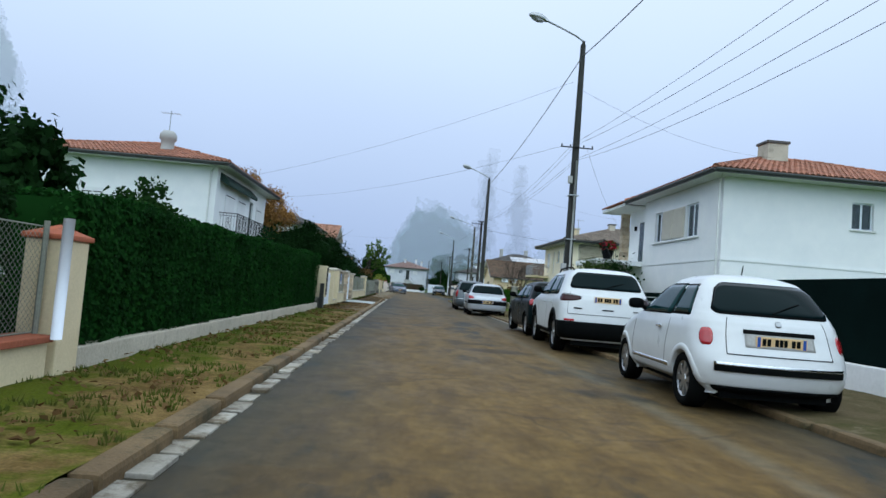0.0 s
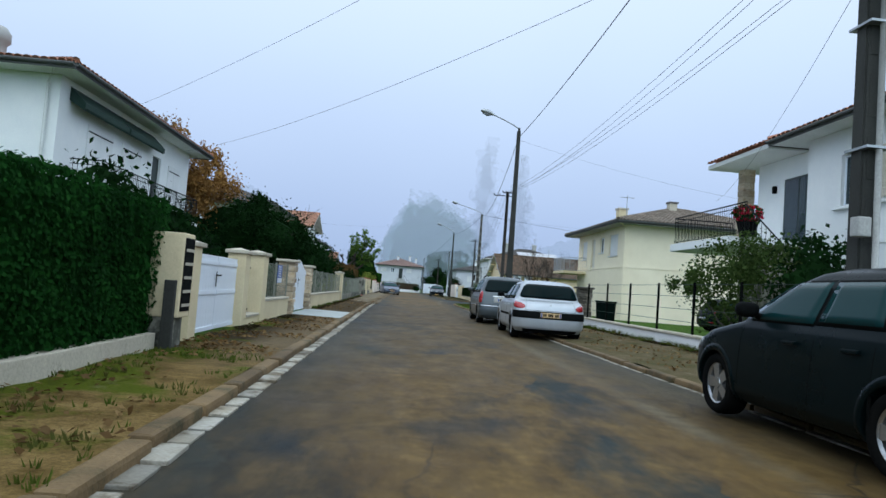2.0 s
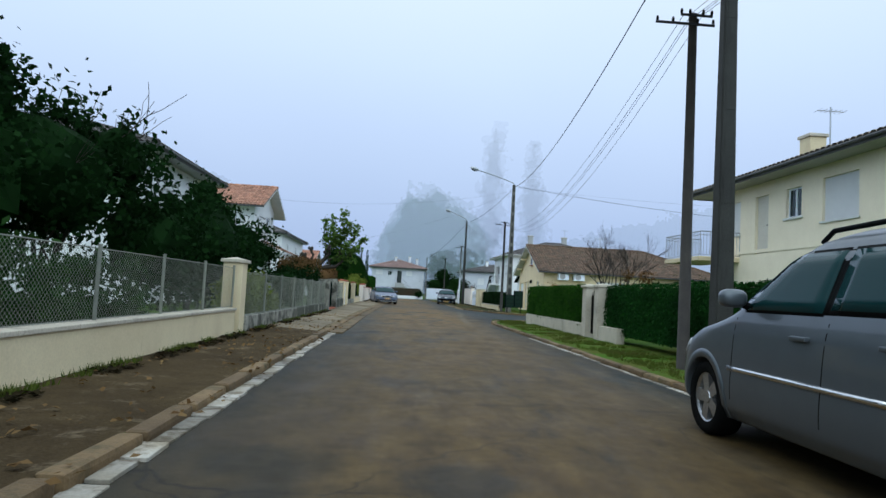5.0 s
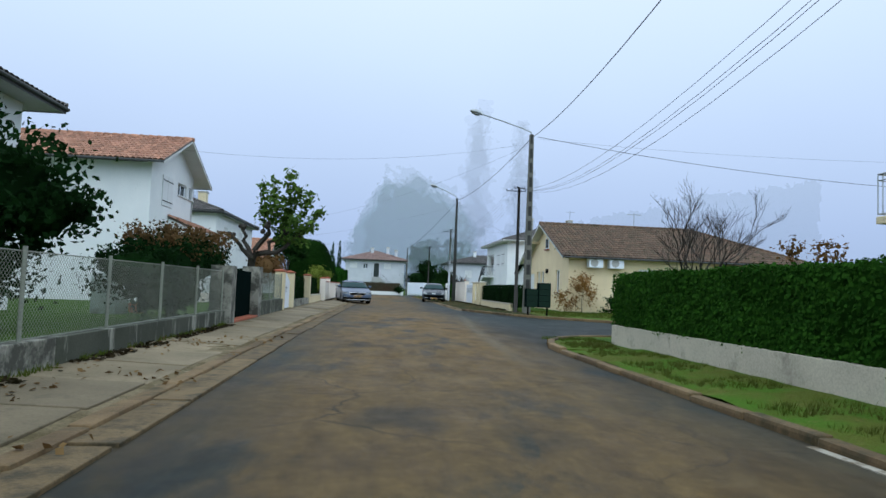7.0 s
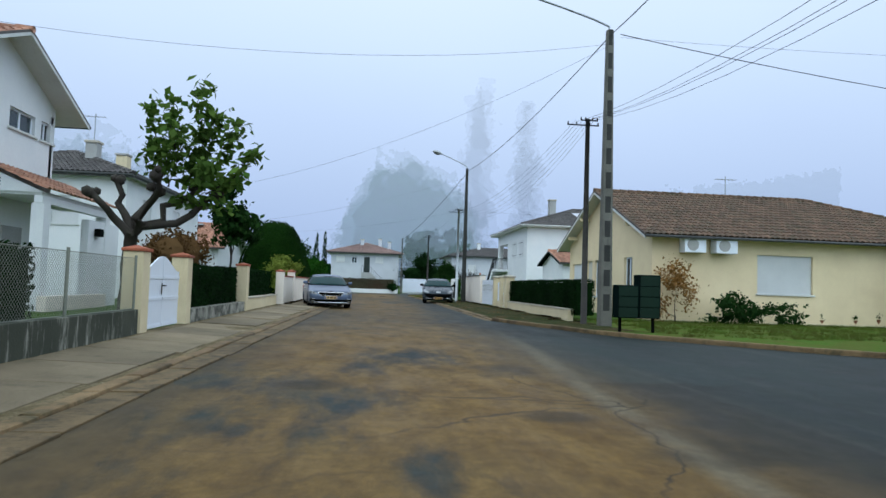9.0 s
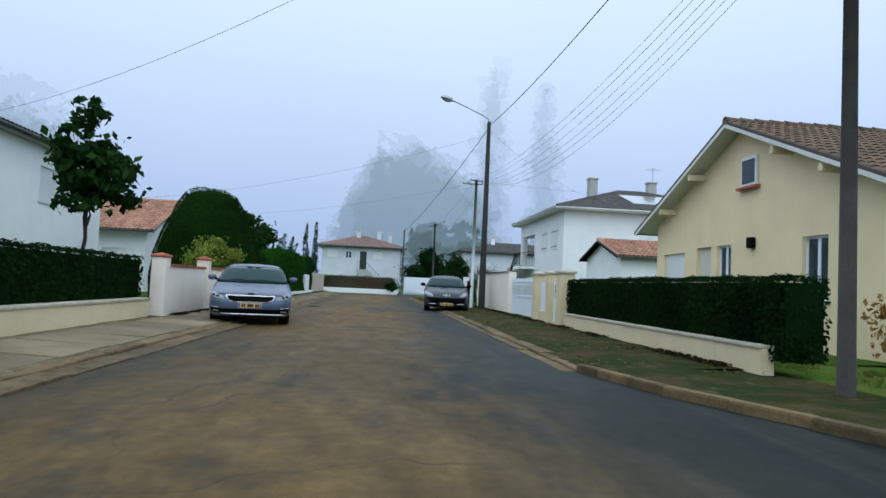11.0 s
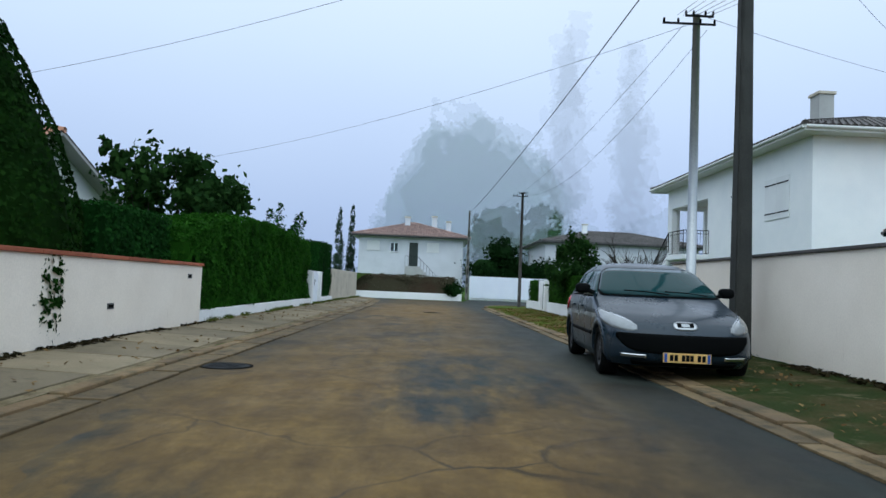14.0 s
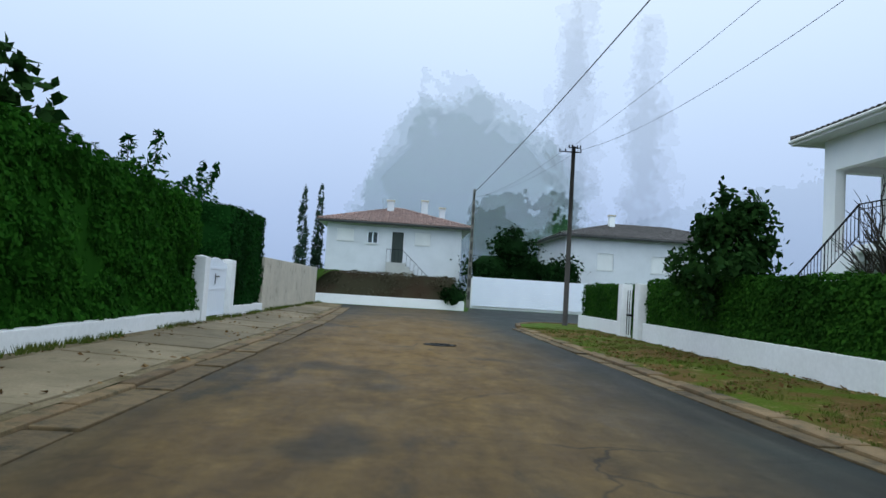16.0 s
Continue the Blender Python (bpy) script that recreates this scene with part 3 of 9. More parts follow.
    me.polygons.foreach_set("loop_total", np.full(n, 4))
    me.update()
    me.materials.append(material)
    ob = new(name, me)
    if parent is not None:
        ob.parent = parent
    if label:
        ob["label"] = label
    return ob


def wob(p, s, k):
    return noise.noise(Vector(p) * s + Vector((k, k * 1.7, 0)))


def hedge(label, x0, x1, y0, y1, z0, z1, density=350, size=0.07, mat="hedge", seed=3, top=None, slack=0.06, group=""):
    """A clipped hedge: a dark inside and a skin of leaves with a slightly uneven face and top. top(y): its height along the row."""
    e_ = thing("hedge", label, "hedge", ((x0 + x1) / 2, (y0 + y1) / 2, z0), group=group)
    cx, cy = (x0 + x1) / 2, (y0 + y1) / 2
    L = y1 - y0
    ny = max(2, int(L / 0.5))
    th = top or (lambda y_: z1)
    bm = B()
    rows = []
    for i in range(ny + 1):
        y = y0 + L * i / ny
        zt = th(y) - 0.07
        rows.append([bm.verts.new((x - cx, y - cy, z - z0)) for x, z in ((x0 + 0.07, z0), (x0 + 0.07, zt), (x1 - 0.07, zt), (x1 - 0.07, z0))])
    for a_, b_ in zip(rows, rows[1:]):
        for k in range(3):
            bm.faces.new((a_[k], b_[k], b_[k + 1], a_[k + 1]))
    bm.faces.new(rows[0])
    bm.faces.new(rows[-1][::-1])
    part("hedge_inside", bm, M[mat], e_)
    rs = np.random.RandomState(seed)
    size, density = size * 0.72, density * 1.7
    H = z1 - z0
    W = x1 - x0
    P_, N_ = [], []
    for area, kind_ in ((L * H * (0.3 if x1 < 0 else 1), "x0"), (L * H * (0.3 if x0 > 0 else 1), "x1"), (L * W, "t"), (W * H, "y0"), (W * H, "y1")):
        for _ in range(int(area * density)):
            u, v = rs.rand(), rs.rand()
            if kind_ in ("x0", "x1"):
                y = y0 + u * L
                p = [x0 if kind_ == "x0" else x1, y, z0 + v * (th(y) - z0)]
                nn = (-1, 0, 0.25) if kind_ == "x0" else (1, 0, 0.25)
            elif kind_ == "t":
                y = y0 + u * L
                p = [x0 + v * W, y, th(y)]
                nn = (0, 0, 1)
            else:
                y = y0 if kind_ == "y0" else y1
                p = [x0 + u * W, y, z0 + v * (th(y) - z0)]
                nn = (0, -1 if kind_ == "y0" else 1, 0.25)
            off = slack * (wob(p, 1.3, seed) + 0.6 * wob(p, 4.0, seed)) + rs.normal(0, 0.018)
            P_.append([p[0] - cx + nn[0] * off, p[1] - cy + nn[1] * off, p[2] - z0 + (nn[2] if kind_ == "t" else 0) * off])
            N_.append(nn)
    leaf_cards("foliage", np.array(P_), np.array(N_, float), size, M[mat], e_, seed, 0.4)
    return e_


def blob_points(rs, centre, radii, n, shell=0.55):
    d = rs.normal(0, 1, (n, 3))
    d /= np.linalg.norm(d, axis=1)[:, None]
    r = (shell + (1 - shell) * rs.rand(n)) ** 0.7
    return np.array(centre) + d * np.array(radii) * r[:, None], d


def limb(bm, a_, b_, r0, r1, seed, n=5, sides=6, bend=0.12):
    rs = random.Random(seed)
    a_, b_ = Vector(a_), Vector(b_)
    L = (b_ - a_).length
    pts_ = []
    for i in range(n + 1):
        t = i / n
        p = a_.lerp(b_, t)
        if 0 < i < n:
            p += Vector((rs.uniform(-1, 1), rs.uniform(-1, 1), rs.uniform(-0.6, 0.6))) * L * bend * 0.5
        pts_.append(p)
    tube(bm, pts_, [r0 + (r1 - r0) * i / n for i in range(n + 1)], sides)


def crown_tree(name, label, at, height, trunk_h, clumps, leaf, mat, n_leaf, trunk_r=0.15, seed=1, category="tree", spread=1.0, core=False, group=""):
    core = core or mat == "hedge_d"
    """Trunk, limbs to every clump, and a crown of many leaves. clumps: (dx, dy, z, rx, ry, rz)."""
    e_ = thing(name, label, category, at, group=group)
    bm = B()
    limb(bm, (0, 0, 0), (0, 0, trunk_h), trunk_r, trunk_r * 0.7, seed, bend=0.05)
    for i, c in enumerate(clumps):
        limb(bm, (0, 0, trunk_h * 0.9), (c[0], c[1], c[2]), trunk_r * 0.5, trunk_r * 0.12, seed + i)
    part("trunk", bm, M["bark"], e_, smooth=True)
    rs = np.random.RandomState(seed)
    vol = [c[3] * c[4] + c[3] * c[5] for c in clumps]
    if core:
        bm = B()
        for i, c in enumerate(clumps):
            k0 = len(bm.verts)
            bmesh.ops.create_icosphere(bm, subdivisions=2, radius=1.0)
            bm.verts.ensure_lookup_table()
            for v_ in bm.verts[k0:]:
                g = 0.72 + 0.25 * wob(v_.co * 2.0, 1.0, seed + i)
                v_.co = Vector((c[0] + v_.co.x * c[3] * g, c[1] + v_.co.y * c[4] * g, c[2] + v_.co.z * c[5] * g))
        part("inner_foliage", bm, M[mat], e_)
    P_, N_ = [], []
    for c, v in zip(clumps, vol):
        m = max(20, int(n_leaf * v / sum(vol)))
        # leaves gather round sprigs, which stand out of the clump unevenly
        sprigs, sd_ = blob_points(rs, c[:3], c[3:6], max(8, int(9 + 5 * min(c[3:6]))), 0.5)
        pick = rs.randint(0, len(sprigs), m)
        d = rs.normal(0, 1, (m, 3))
        p = sprigs[pick] + d * 0.21 * np.array(c[3:6])
        d = d + sd_[pick]
        d /= np.linalg.norm(d, axis=1)[:, None] + 1e-9
        k = np.array([0.4 * wob(q, 1.1, seed) + 0.3 * wob(q, 2.6, seed + 3) for q in p])
        p = p + d * (k * min(c[3:6]))[:, None]
        P_.append(p)
        N_.append(d)
    leaf_cards("crown", np.vstack(P_), np.vstack(N_), leaf, M[mat], e_, seed, spread)
    return e_


def wpart(name, bm, material, parent, root, label="", smooth=False):
    """A part given in world places, under a thing whose Empty is root."""
    bmesh.ops.translate(bm, verts=bm.verts[:], vec=-root.location)
    return part(name, bm, material, parent, label, smooth)


# ---- ground, road, pavements ----
def left_kerb(y):
    return float(np.interp(y, [-30, 60, 85, 118, 131], [-1.38, -1.38, -0.98, -1.0, -1.5]))


def right_kerb(y):
    return float(np.interp(y, [-30, 57, 57.01, 79, 100, 123], [4.36, 4.2, 4.2, 5.3, 5.3, 4.95]))


def sheet(name, label, category, x_lo, x_hi, y0, y1, z, mat, step=0.4, rough=0.012, seed=0, kind="structure", fall=(0.0, 0.0)):
    """An uneven strip of ground between two edge lines; fall: how far it sinks towards its low and high edge."""
    ny = max(1, int(round((y1 - y0) / step)))
    w = x_hi((y0 + y1) / 2) - x_lo((y0 + y1) / 2)
    nx = max(1, min(40, int(round(w / step))))
    vs, fs = [], []
    for j in range(ny + 1):
        y = y0 + (y1 - y0) * j / ny
        for i in range(nx + 1):
            x = x_lo(y) + (x_hi(y) - x_lo(y)) * i / nx
            zz = z - fall[0] - (fall[1] - fall[0]) * i / nx + rough * (wob((x, y, 0), 1.5, seed) + 0.5 * wob((x, y, 0), 5, seed))
            vs.append((x, y, zz))
    for j in range(ny):
        for i in range(nx):
            k = j * (nx + 1) + i
            fs.append((k, k + 1, k + nx + 2, k + nx + 1))
    return tagged(flat(name, vs, fs, mat, smooth=True), label, category, kind=kind)


tagged(flat("ground", [(-400, -300, -0.06), (400, -300, -0.06), (400, 600, -0.06), (-400, 600, -0.06)], [(0, 1, 2, 3)], M["lawn"]), "flat grassy ground reaching to the horizon", "ground", kind="structure")
vs = [(left_kerb(-30), -30, 0), (right_kerb(-30), -30, 0)]
lows = [(left_kerb(y), y, 0.0) for y in range(-30, 134, 3)]
ups = [(right_kerb(min(y, 57)), y, 0.0) for y in range(-30, 58, 3)] + [(4.5, 59.0, 0), (5.6, 60.6, 0), (8, 61.2, 0), (60, 61.2, 0), (60, 75.2, 0), (8.4, 75.2, 0), (6.4, 76.4, 0), (5.5, 78.5, 0)]
ups += [(right_kerb(y), y, 0.0) for y in range(82, 121, 3)] + [(5.2, 122.6, 0), (6.2, 124.2, 0), (8.5, 124.8, 0), (60, 124.8, 0), (60, 139.5, 0), (5.2, 139.5, 0), (4.5, 133.4, 0), (-30, 133.4, 0), (-30, 131.6, 0), (-3, 131.6, 0)]
road_poly = lows[:-1] + ups[::-1]
bm = B()
rv = [bm.verts.new(p) for p in road_poly]
rf = bm.faces.new(rv[::-1])
bmesh.ops.recalc_face_normals(bm, faces=bm.faces[:])
if rf.normal.z < 0:
    bmesh.ops.reverse_faces(bm, faces=[rf])
bmesh.ops.triangulate(bm, faces=bm.faces[:])
tagged(part("road", bm, M["road"]), "damp patched asphalt street with muddy brown film", "road", kind="structure")

lk = lambda y: left_kerb(y) - 0.14
rk = lambda y: right_kerb(y) + 0.14
wl_ = lambda y: -3.02
sheet("pavement", "mossy earth verge turning to trodden soil by the gates", "verge", wl_, lk, -30, 30.45, 0.12, M["roadside"], 0.3, 0.03, 1, fall=(0, 0.03))
sheet("pavement", "pale concrete driveway slab at the gate", "driveway", wl_, lambda y: lk(y) + 0.0, 30.45, 34.1, 0.125, M["slab"], 0.6, 0.003, 3, fall=(0, 0.03))
sheet("pavement", "earthy brown pavement below the garden wall", "pavement", wl_, lk, 34.1, 47.6, 0.12, M["earth"], 0.3, 0.02, 4, fall=(0, 0.04))
sheet("pavement", "cracked tan concrete pavement", "pavement", wl_, lk, 47.6, 131.6, 0.12, M["verge2"], 0.4, 0.015, 5, fall=(0, 0.065))
sheet("pavement", "worn earthy pavement before the garden wall", "pavement", rk, lambda y: 7.35, -30, 36.6, 0.12, M["gravel"], 0.3, 0.02, 6, fall=(0.05, 0))
sheet("pavement", "grass verge along the kerb", "verge", rk, lambda y: 5.85 if y > 47.6 else 7.35, 36.6, 57.0, 0.12, M["grassy"], 0.3, 0.03, 7, fall=(0.05, 0))
sheet("pavement", "dark mossy pavement before the white gates", "pavement", rk, lambda y: 7.9, 79.0, 104.5, 0.12, M["verge3"], 0.3, 0.02, 8, fall=(0.075, 0))
sheet("pavement", "grass verge with fallen leaves", "verge", rk, lambda y: 7.5, 104.5, 121.0, 0.12, M["verge"], 0.3, 0.03, 9, fall=(0.075, 0))
# grass corners of the two side streets
for nm, pts_ in (("corner by the clipped hedge", [(4.34, 57), (4.62, 58.9), (5.68, 60.45), (8, 61.05), (30, 61.05), (30, 60.2), (5.85, 60.2), (5.85, 57)]),
                 ("corner by the poles", [(5.44, 79.0), (5.58, 78.5), (5.88, 77.2), (6.53, 75.6), (7.08, 74.05), (7.92, 72.68), (10.4, 70.08), (12.88, 68.18), (17.42, 66.08), (24, 64.58), (40, 64.58), (40, 80.3), (7.9, 80.3), (7.9, 79.0)]),
                 ("corner by the last pole", [(5.09, 121), (5.34, 122.5), (6.3, 124.05), (8.5, 124.65), (30, 124.65), (30, 123.6), (7.5, 123.6), (7.5, 121)])):
    bm = B()
    prism(bm, pts_, "z", -0.05, 0.08)
    tagged(part("pavement", bm, M["grassy"]), "grass " + nm, "verge", kind="structure")
bm = B()
prism(bm, [(5.45, 79.0), (5.59, 78.5), (5.89, 77.2), (6.54, 75.6), (7.1, 74.3), (8.35, 74.3), (8.35, 79.0)], "z", 0.03, 0.088)
tagged(part("pavement", bm, M["verge3"]), "dark mossy pavement round the corner poles", "pavement", kind="structure")
sheet("lawn", "garden ground behind the street walls", "lawn", lambda y: -60, lambda y: -3.02, -30, 131, 0.10, M["lawn"], 2.0, 0.04, 10)
sheet("lawn", "garden ground behind the street walls", "lawn", lambda y: 7.35, lambda y: 60, -30, 47.6, 0.10, M["lawn"], 2.0, 0.03, 11)
sheet("lawn", "garden ground behind the clipped hedge", "lawn", lambda y: 5.85, lambda y: 60, 47.6, 60.2, 0.10, M["lawn"], 2.0, 0.03, 12)
sheet("lawn", "garden ground round the corner bungalow", "lawn", lambda y: 7.9, lambda y: 60, 80.3, 104.5, 0.10, M["lawn"], 2.0, 0.03, 13)
sheet("lawn", "garden ground behind the hedge", "lawn", lambda y: 7.5, lambda y: 60, 104.5, 123.6, 0.10, M["lawn"], 2.0, 0.03, 14)


def low_wall(label, x0, x1, y0, y1, z1, mat, cap="", cap_h=0.05, over=0.03, name="garden_wall", category="wall", z0=0.0, group=""):
    e_ = thing(name, label, category, ((x0 + x1) / 2, (y0 + y1) / 2, z0), group=group)
    wpart("wall_body", boxm(x0, x1, y0, y1, z0, z1, 0.012), M[mat], e_, e_)
    if cap:
        n = max(1, int((y1 - y0) / 1.0))
        if abs(x1 - x0) > abs(y1 - y0):
            n = max(1, int((x1 - x0) / 1.0))
            for i in range(n):
                a_, b_ = x0 + (x1 - x0) * i / n + 0.004, x0 + (x1 - x0) * (i + 1) / n - 0.004
                wpart("coping", boxm(a_, b_, y0 - over, y1 + over, z1, z1 + cap_h, 0.01), M[cap], e_, e_)
        else:
            for i in range(n):
                a_, b_ = y0 + (y1 - y0) * i / n + 0.004, y0 + (y1 - y0) * (i + 1) / n - 0.004
                wpart("coping", boxm(x0 - over, x1 + over, a_, b_, z1, z1 + cap_h, 0.01), M[cap], e_, e_)
    return e_


def pillar(label, x, y, w, h, mat, cap="cap", over=0.05, cap_h=0.07, peak=0.05, group="gate pillars", d=None):
    d = d or w
    e_ = thing("gate_pillar", label, "pillar", (x, y, 0.08), group=group)
    part("shaft", boxm(-w / 2, w / 2, -d / 2, d / 2, 0, h, 0.015), M[mat], e_)
    bm = boxm(-w / 2 - over, w / 2 + over, -d / 2 - over, d / 2 + over, h, h + cap_h, 0.015)
    a_ = w / 2 + over - 0.01
    b_ = d / 2 + over - 0.01
    base = [bm.verts.new(p) for p in ((-a_, -b_, h + cap_h - 0.004), (a_, -b_, h + cap_h - 0.004), (a_, b_, h + cap_h - 0.004), (-a_, b_, h + cap_h - 0.004))]
    tip = bm.verts.new((0, 0, h + cap_h + peak))
    for i in range(4):
        bm.faces.new((base[i], base[(i + 1) % 4], tip))
    part("cap", bm, M[cap], e_)
    return e_


def stone_pillar(label, x, y, w, h, mat="stone", cap="cap"):
    """A pillar of rock-faced stones in uneven courses, each stone its own piece."""
    e_ = thing("gate_pillar", label, "pillar", (x, y, 0.08), group="gate pillars")
    rs = random.Random(int(y * 10))
    part("core", boxm(-w / 2 + 0.05, w / 2 - 0.05, -w / 2 + 0.05, w / 2 - 0.05, 0, h), M["cap"], e_)
    z = 0.0
    while z < h - 0.04:
        dz = min(rs.uniform(0.10, 0.19), h - z)
        if h - z - dz < 0.06:
            dz = h - z
        cuts = [-w / 2] + sorted(rs.uniform(-w * 0.28, w * 0.28) for _ in range(rs.choice((1, 1, 2)))) + [w / 2]
        for a0, a1 in zip(cuts, cuts[1:]):
            if a1 - a0 < 0.05:
                continue
            split = rs.uniform(-0.06, 0.06)
            for b0, b1 in ((-w / 2, split), (split, w / 2)):
                o = rs.uniform(-0.012, 0.028)
                x0, x1 = b0 - (o if b0 < split and b0 == -w / 2 else -0.006), b1 + (o if b1 == w / 2 else -0.006)
                bm = boxm(x0, x1, a0 + (0.006 if a0 > -w / 2 else -o), a1 - (0.006 if a1 < w / 2 else -o), z + 0.006, z + dz - 0.006, 0.022)
                for v in bm.verts:
                    v.co += Vector((rs.uniform(-1, 1), rs.uniform(-1, 1), rs.uniform(-1, 1))) * 0.008
                part("stone_block", bm, M[mat], e_)
        z += dz
    part("cap", boxm(-w / 2 - 0.08, w / 2 + 0.08, -w / 2 - 0.08, w / 2 + 0.08, h, h + 0.075, 0.025), M[cap], e_)
    return e_


# ---- houses ----
def wall_holes(axis, c0, c1, a0, a1, z0, z1, holes):
    """A wall slab with openings through it. axis: 'x' runs along x (c = y), 'y' runs along y (c = x)."""
    As = sorted({a0, a1, *[h[0] for h in holes], *[h[1] for h in holes]})
    Zs = sorted({z0, z1, *[h[2] for h in holes], *[h[3] for h in holes]})
    bm = B()
    solid = {}
    for i in range(len(As) - 1):
        for j in range(len(Zs) - 1):
            am, zm = (As[i] + As[i + 1]) / 2, (Zs[j] + Zs[j + 1]) / 2
            solid[i, j] = not any(h[0] < am < h[1] and h[2] < zm < h[3] for h in holes)

    def V(a, c, z):
        return (a, c, z) if axis == "x" else (c, a, z)
    cache = {}

    def vert(a, c, z):
        k = (round(a, 4), round(c, 4), round(z, 4))
        if k not in cache:
            cache[k] = bm.verts.new(V(a, c, z))
        return cache[k]

    def face(*q):
        try:
            bm.faces.new([vert(*p) for p in q])
        except ValueError:
            pass
    for (i, j), s in solid.items():
        if not s:
            continue
        A0, A1, Z0, Z1 = As[i], As[i + 1], Zs[j], Zs[j + 1]
        face((A0, c0, Z0), (A1, c0, Z0), (A1, c0, Z1), (A0, c0, Z1))
        face((A0, c1, Z0), (A0, c1, Z1), (A1, c1, Z1), (A1, c1, Z0))
        if not solid.get((i - 1, j)):
            face((A0, c0, Z0), (A0, c0, Z1), (A0, c1, Z1), (A0, c1, Z0))
        if not solid.get((i + 1, j)):
            face((A1, c0, Z0), (A1, c1, Z0), (A1, c1, Z1), (A1, c0, Z1))
        if not solid.get((i, j - 1)):
            face((A0, c0, Z0), (A0, c1, Z0), (A1, c1, Z0), (A1, c0, Z0))
        if not solid.get((i, j + 1)):
            face((A0, c0, Z1), (A1, c0, Z1), (A1, c1, Z1), (A0, c1, Z1))
    bmesh.ops.recalc_face_normals(bm, faces=bm.faces[:])
    return bm


def abox(axis, a0, a1, c0, c1, z0, z1, bev=0.0, bm=None):
    """A box by its run along a wall (a), its depth (c) and height."""
    bm = bm or B()
    if axis == "x":
        return box(bm, a0, a1, min(c0, c1), max(c0, c1), z0, z1, bev)
    return box(bm, min(c0, c1), max(c0, c1), a0, a1, z0, z1, bev)


def opening(root, axis, face, inward, a0, a1, z0, z1, kind, frame_mat="pvc"):
    """What fills an opening. face: the wall's outer plane; inward: +1 or -1, the way into the house."""
    f = face + inward * 0.10
    g = face + inward * 0.14
    if kind in ("win", "win2", "wing"):
        bm = B()
        t = 0.055
        for q in ((a0, a1, z0, z0 + t), (a0, a1, z1 - t, z1), (a0, a0 + t, z0 + t, z1 - t), (a1 - t, a1, z0 + t, z1 - t)):
            abox(axis, q[0], q[1], f, f + inward * 0.06, q[2], q[3], 0, bm)
        mid = (a0 + a1) / 2
        abox(axis, mid - t * 0.7, mid + t * 0.7, f, f + inward * 0.06, z0 + t, z1 - t, 0, bm)
        if kind == "wing":
            for k in (1, 2):
                zz = z0 + (z1 - z0) * k / 3
                abox(axis, a0 + t, a1 - t, f + inward * 0.01, f + inward * 0.05, zz - 0.015, zz + 0.015, 0, bm)
        w_ = wpart("window", bm, M[frame_mat], root, root, "white framed window")
        wpart("pane", abox(axis, a0 + t, a1 - t, f + inward * 0.025, f + inward * 0.033, z0 + t, z1 - t), M["glass"], w_, root)
        wpart("sill", abox(axis, a0 - 0.08, a1 + 0.08, face - inward * 0.07, face + inward * 0.11, z0 - 0.07, z0, 0.01), M["soffit"], w_, root)
    elif kind in ("shut", "garage"):
        bm = B()
        n = max(4, int((z1 - z0) / (0.055 if kind == "shut" else 0.16)))
        poly = [(f + inward * 0.04, z1), (f + inward * 0.04, z0)]
        for k in range(n):
            za, zb = z0 + (z1 - z0) * k / n, z0 + (z1 - z0) * (k + 1) / n
            poly += [(f - inward * 0.02, za), (f - inward * 0.02, zb - 0.010), (f - inward * 0.004, zb - 0.010), (f - inward * 0.004, zb - 0.002)]
        prism(bm, poly, axis, a0 + 0.005, a1 - 0.005)
        nm = "roller_shutter" if kind == "shut" else "garage_door"
        w_ = wpart(nm, bm, M["shutter"], root, root, "closed white " + nm.replace("_", " "))
        if kind == "shut":
            wpart("sill", abox(axis, a0 - 0.06, a1 + 0.06, face - inward * 0.06, face + inward * 0.1, z0 - 0.06, z0, 0.01), M["soffit"], w_, root)
    elif kind == "hinged":
        # two closed leaf shutters lying on the wall with iron bars
        mid = (a0 + a1) / 2
        for q0, q1 in ((a0, mid - 0.006), (mid + 0.006, a1)):
            s_ = wpart("shutter", abox(axis, q0, q1, face - inward * 0.035, face + inward * 0.03, z0, z1, 0.008), M["shutter"], root, root, "white closed wooden shutter")
            for zz in (z0 + 0.22, z1 - 0.22):
                wpart("iron_bar", abox(axis, q0 + 0.03, q1 - 0.03, face - inward * 0.052, face - inward * 0.034, zz - 0.02, zz + 0.02), M["iron"], s_, root)
    elif kind in ("door", "darkdoor", "wdoor"):
        m_ = {"door": "shutter_c", "darkdoor": "darkdoor", "wdoor": "pvc"}[kind]
        d_ = wpart("door", abox(axis, a0, a1, f, f + inward * 0.05, z0, z1, 0.006), M[m_], root, root, "closed house door")
        for zz in ((z0 + 0.15, z0 + 0.85), (z0 + 1.0, z1 - 0.15)):
            wpart("door_panel", abox(axis, a0 + 0.14, a1 - 0.14, f - inward * 0.012, f, zz[0], zz[1], 0.005), M[m_], d_, root)
        wpart("door_handle", abox(axis, a0 + 0.06, a0 + 0.18, f - inward * 0.05, f - inward * 0.03, z0 + 1.0, z0 + 1.03), M["iron"], d_, root)


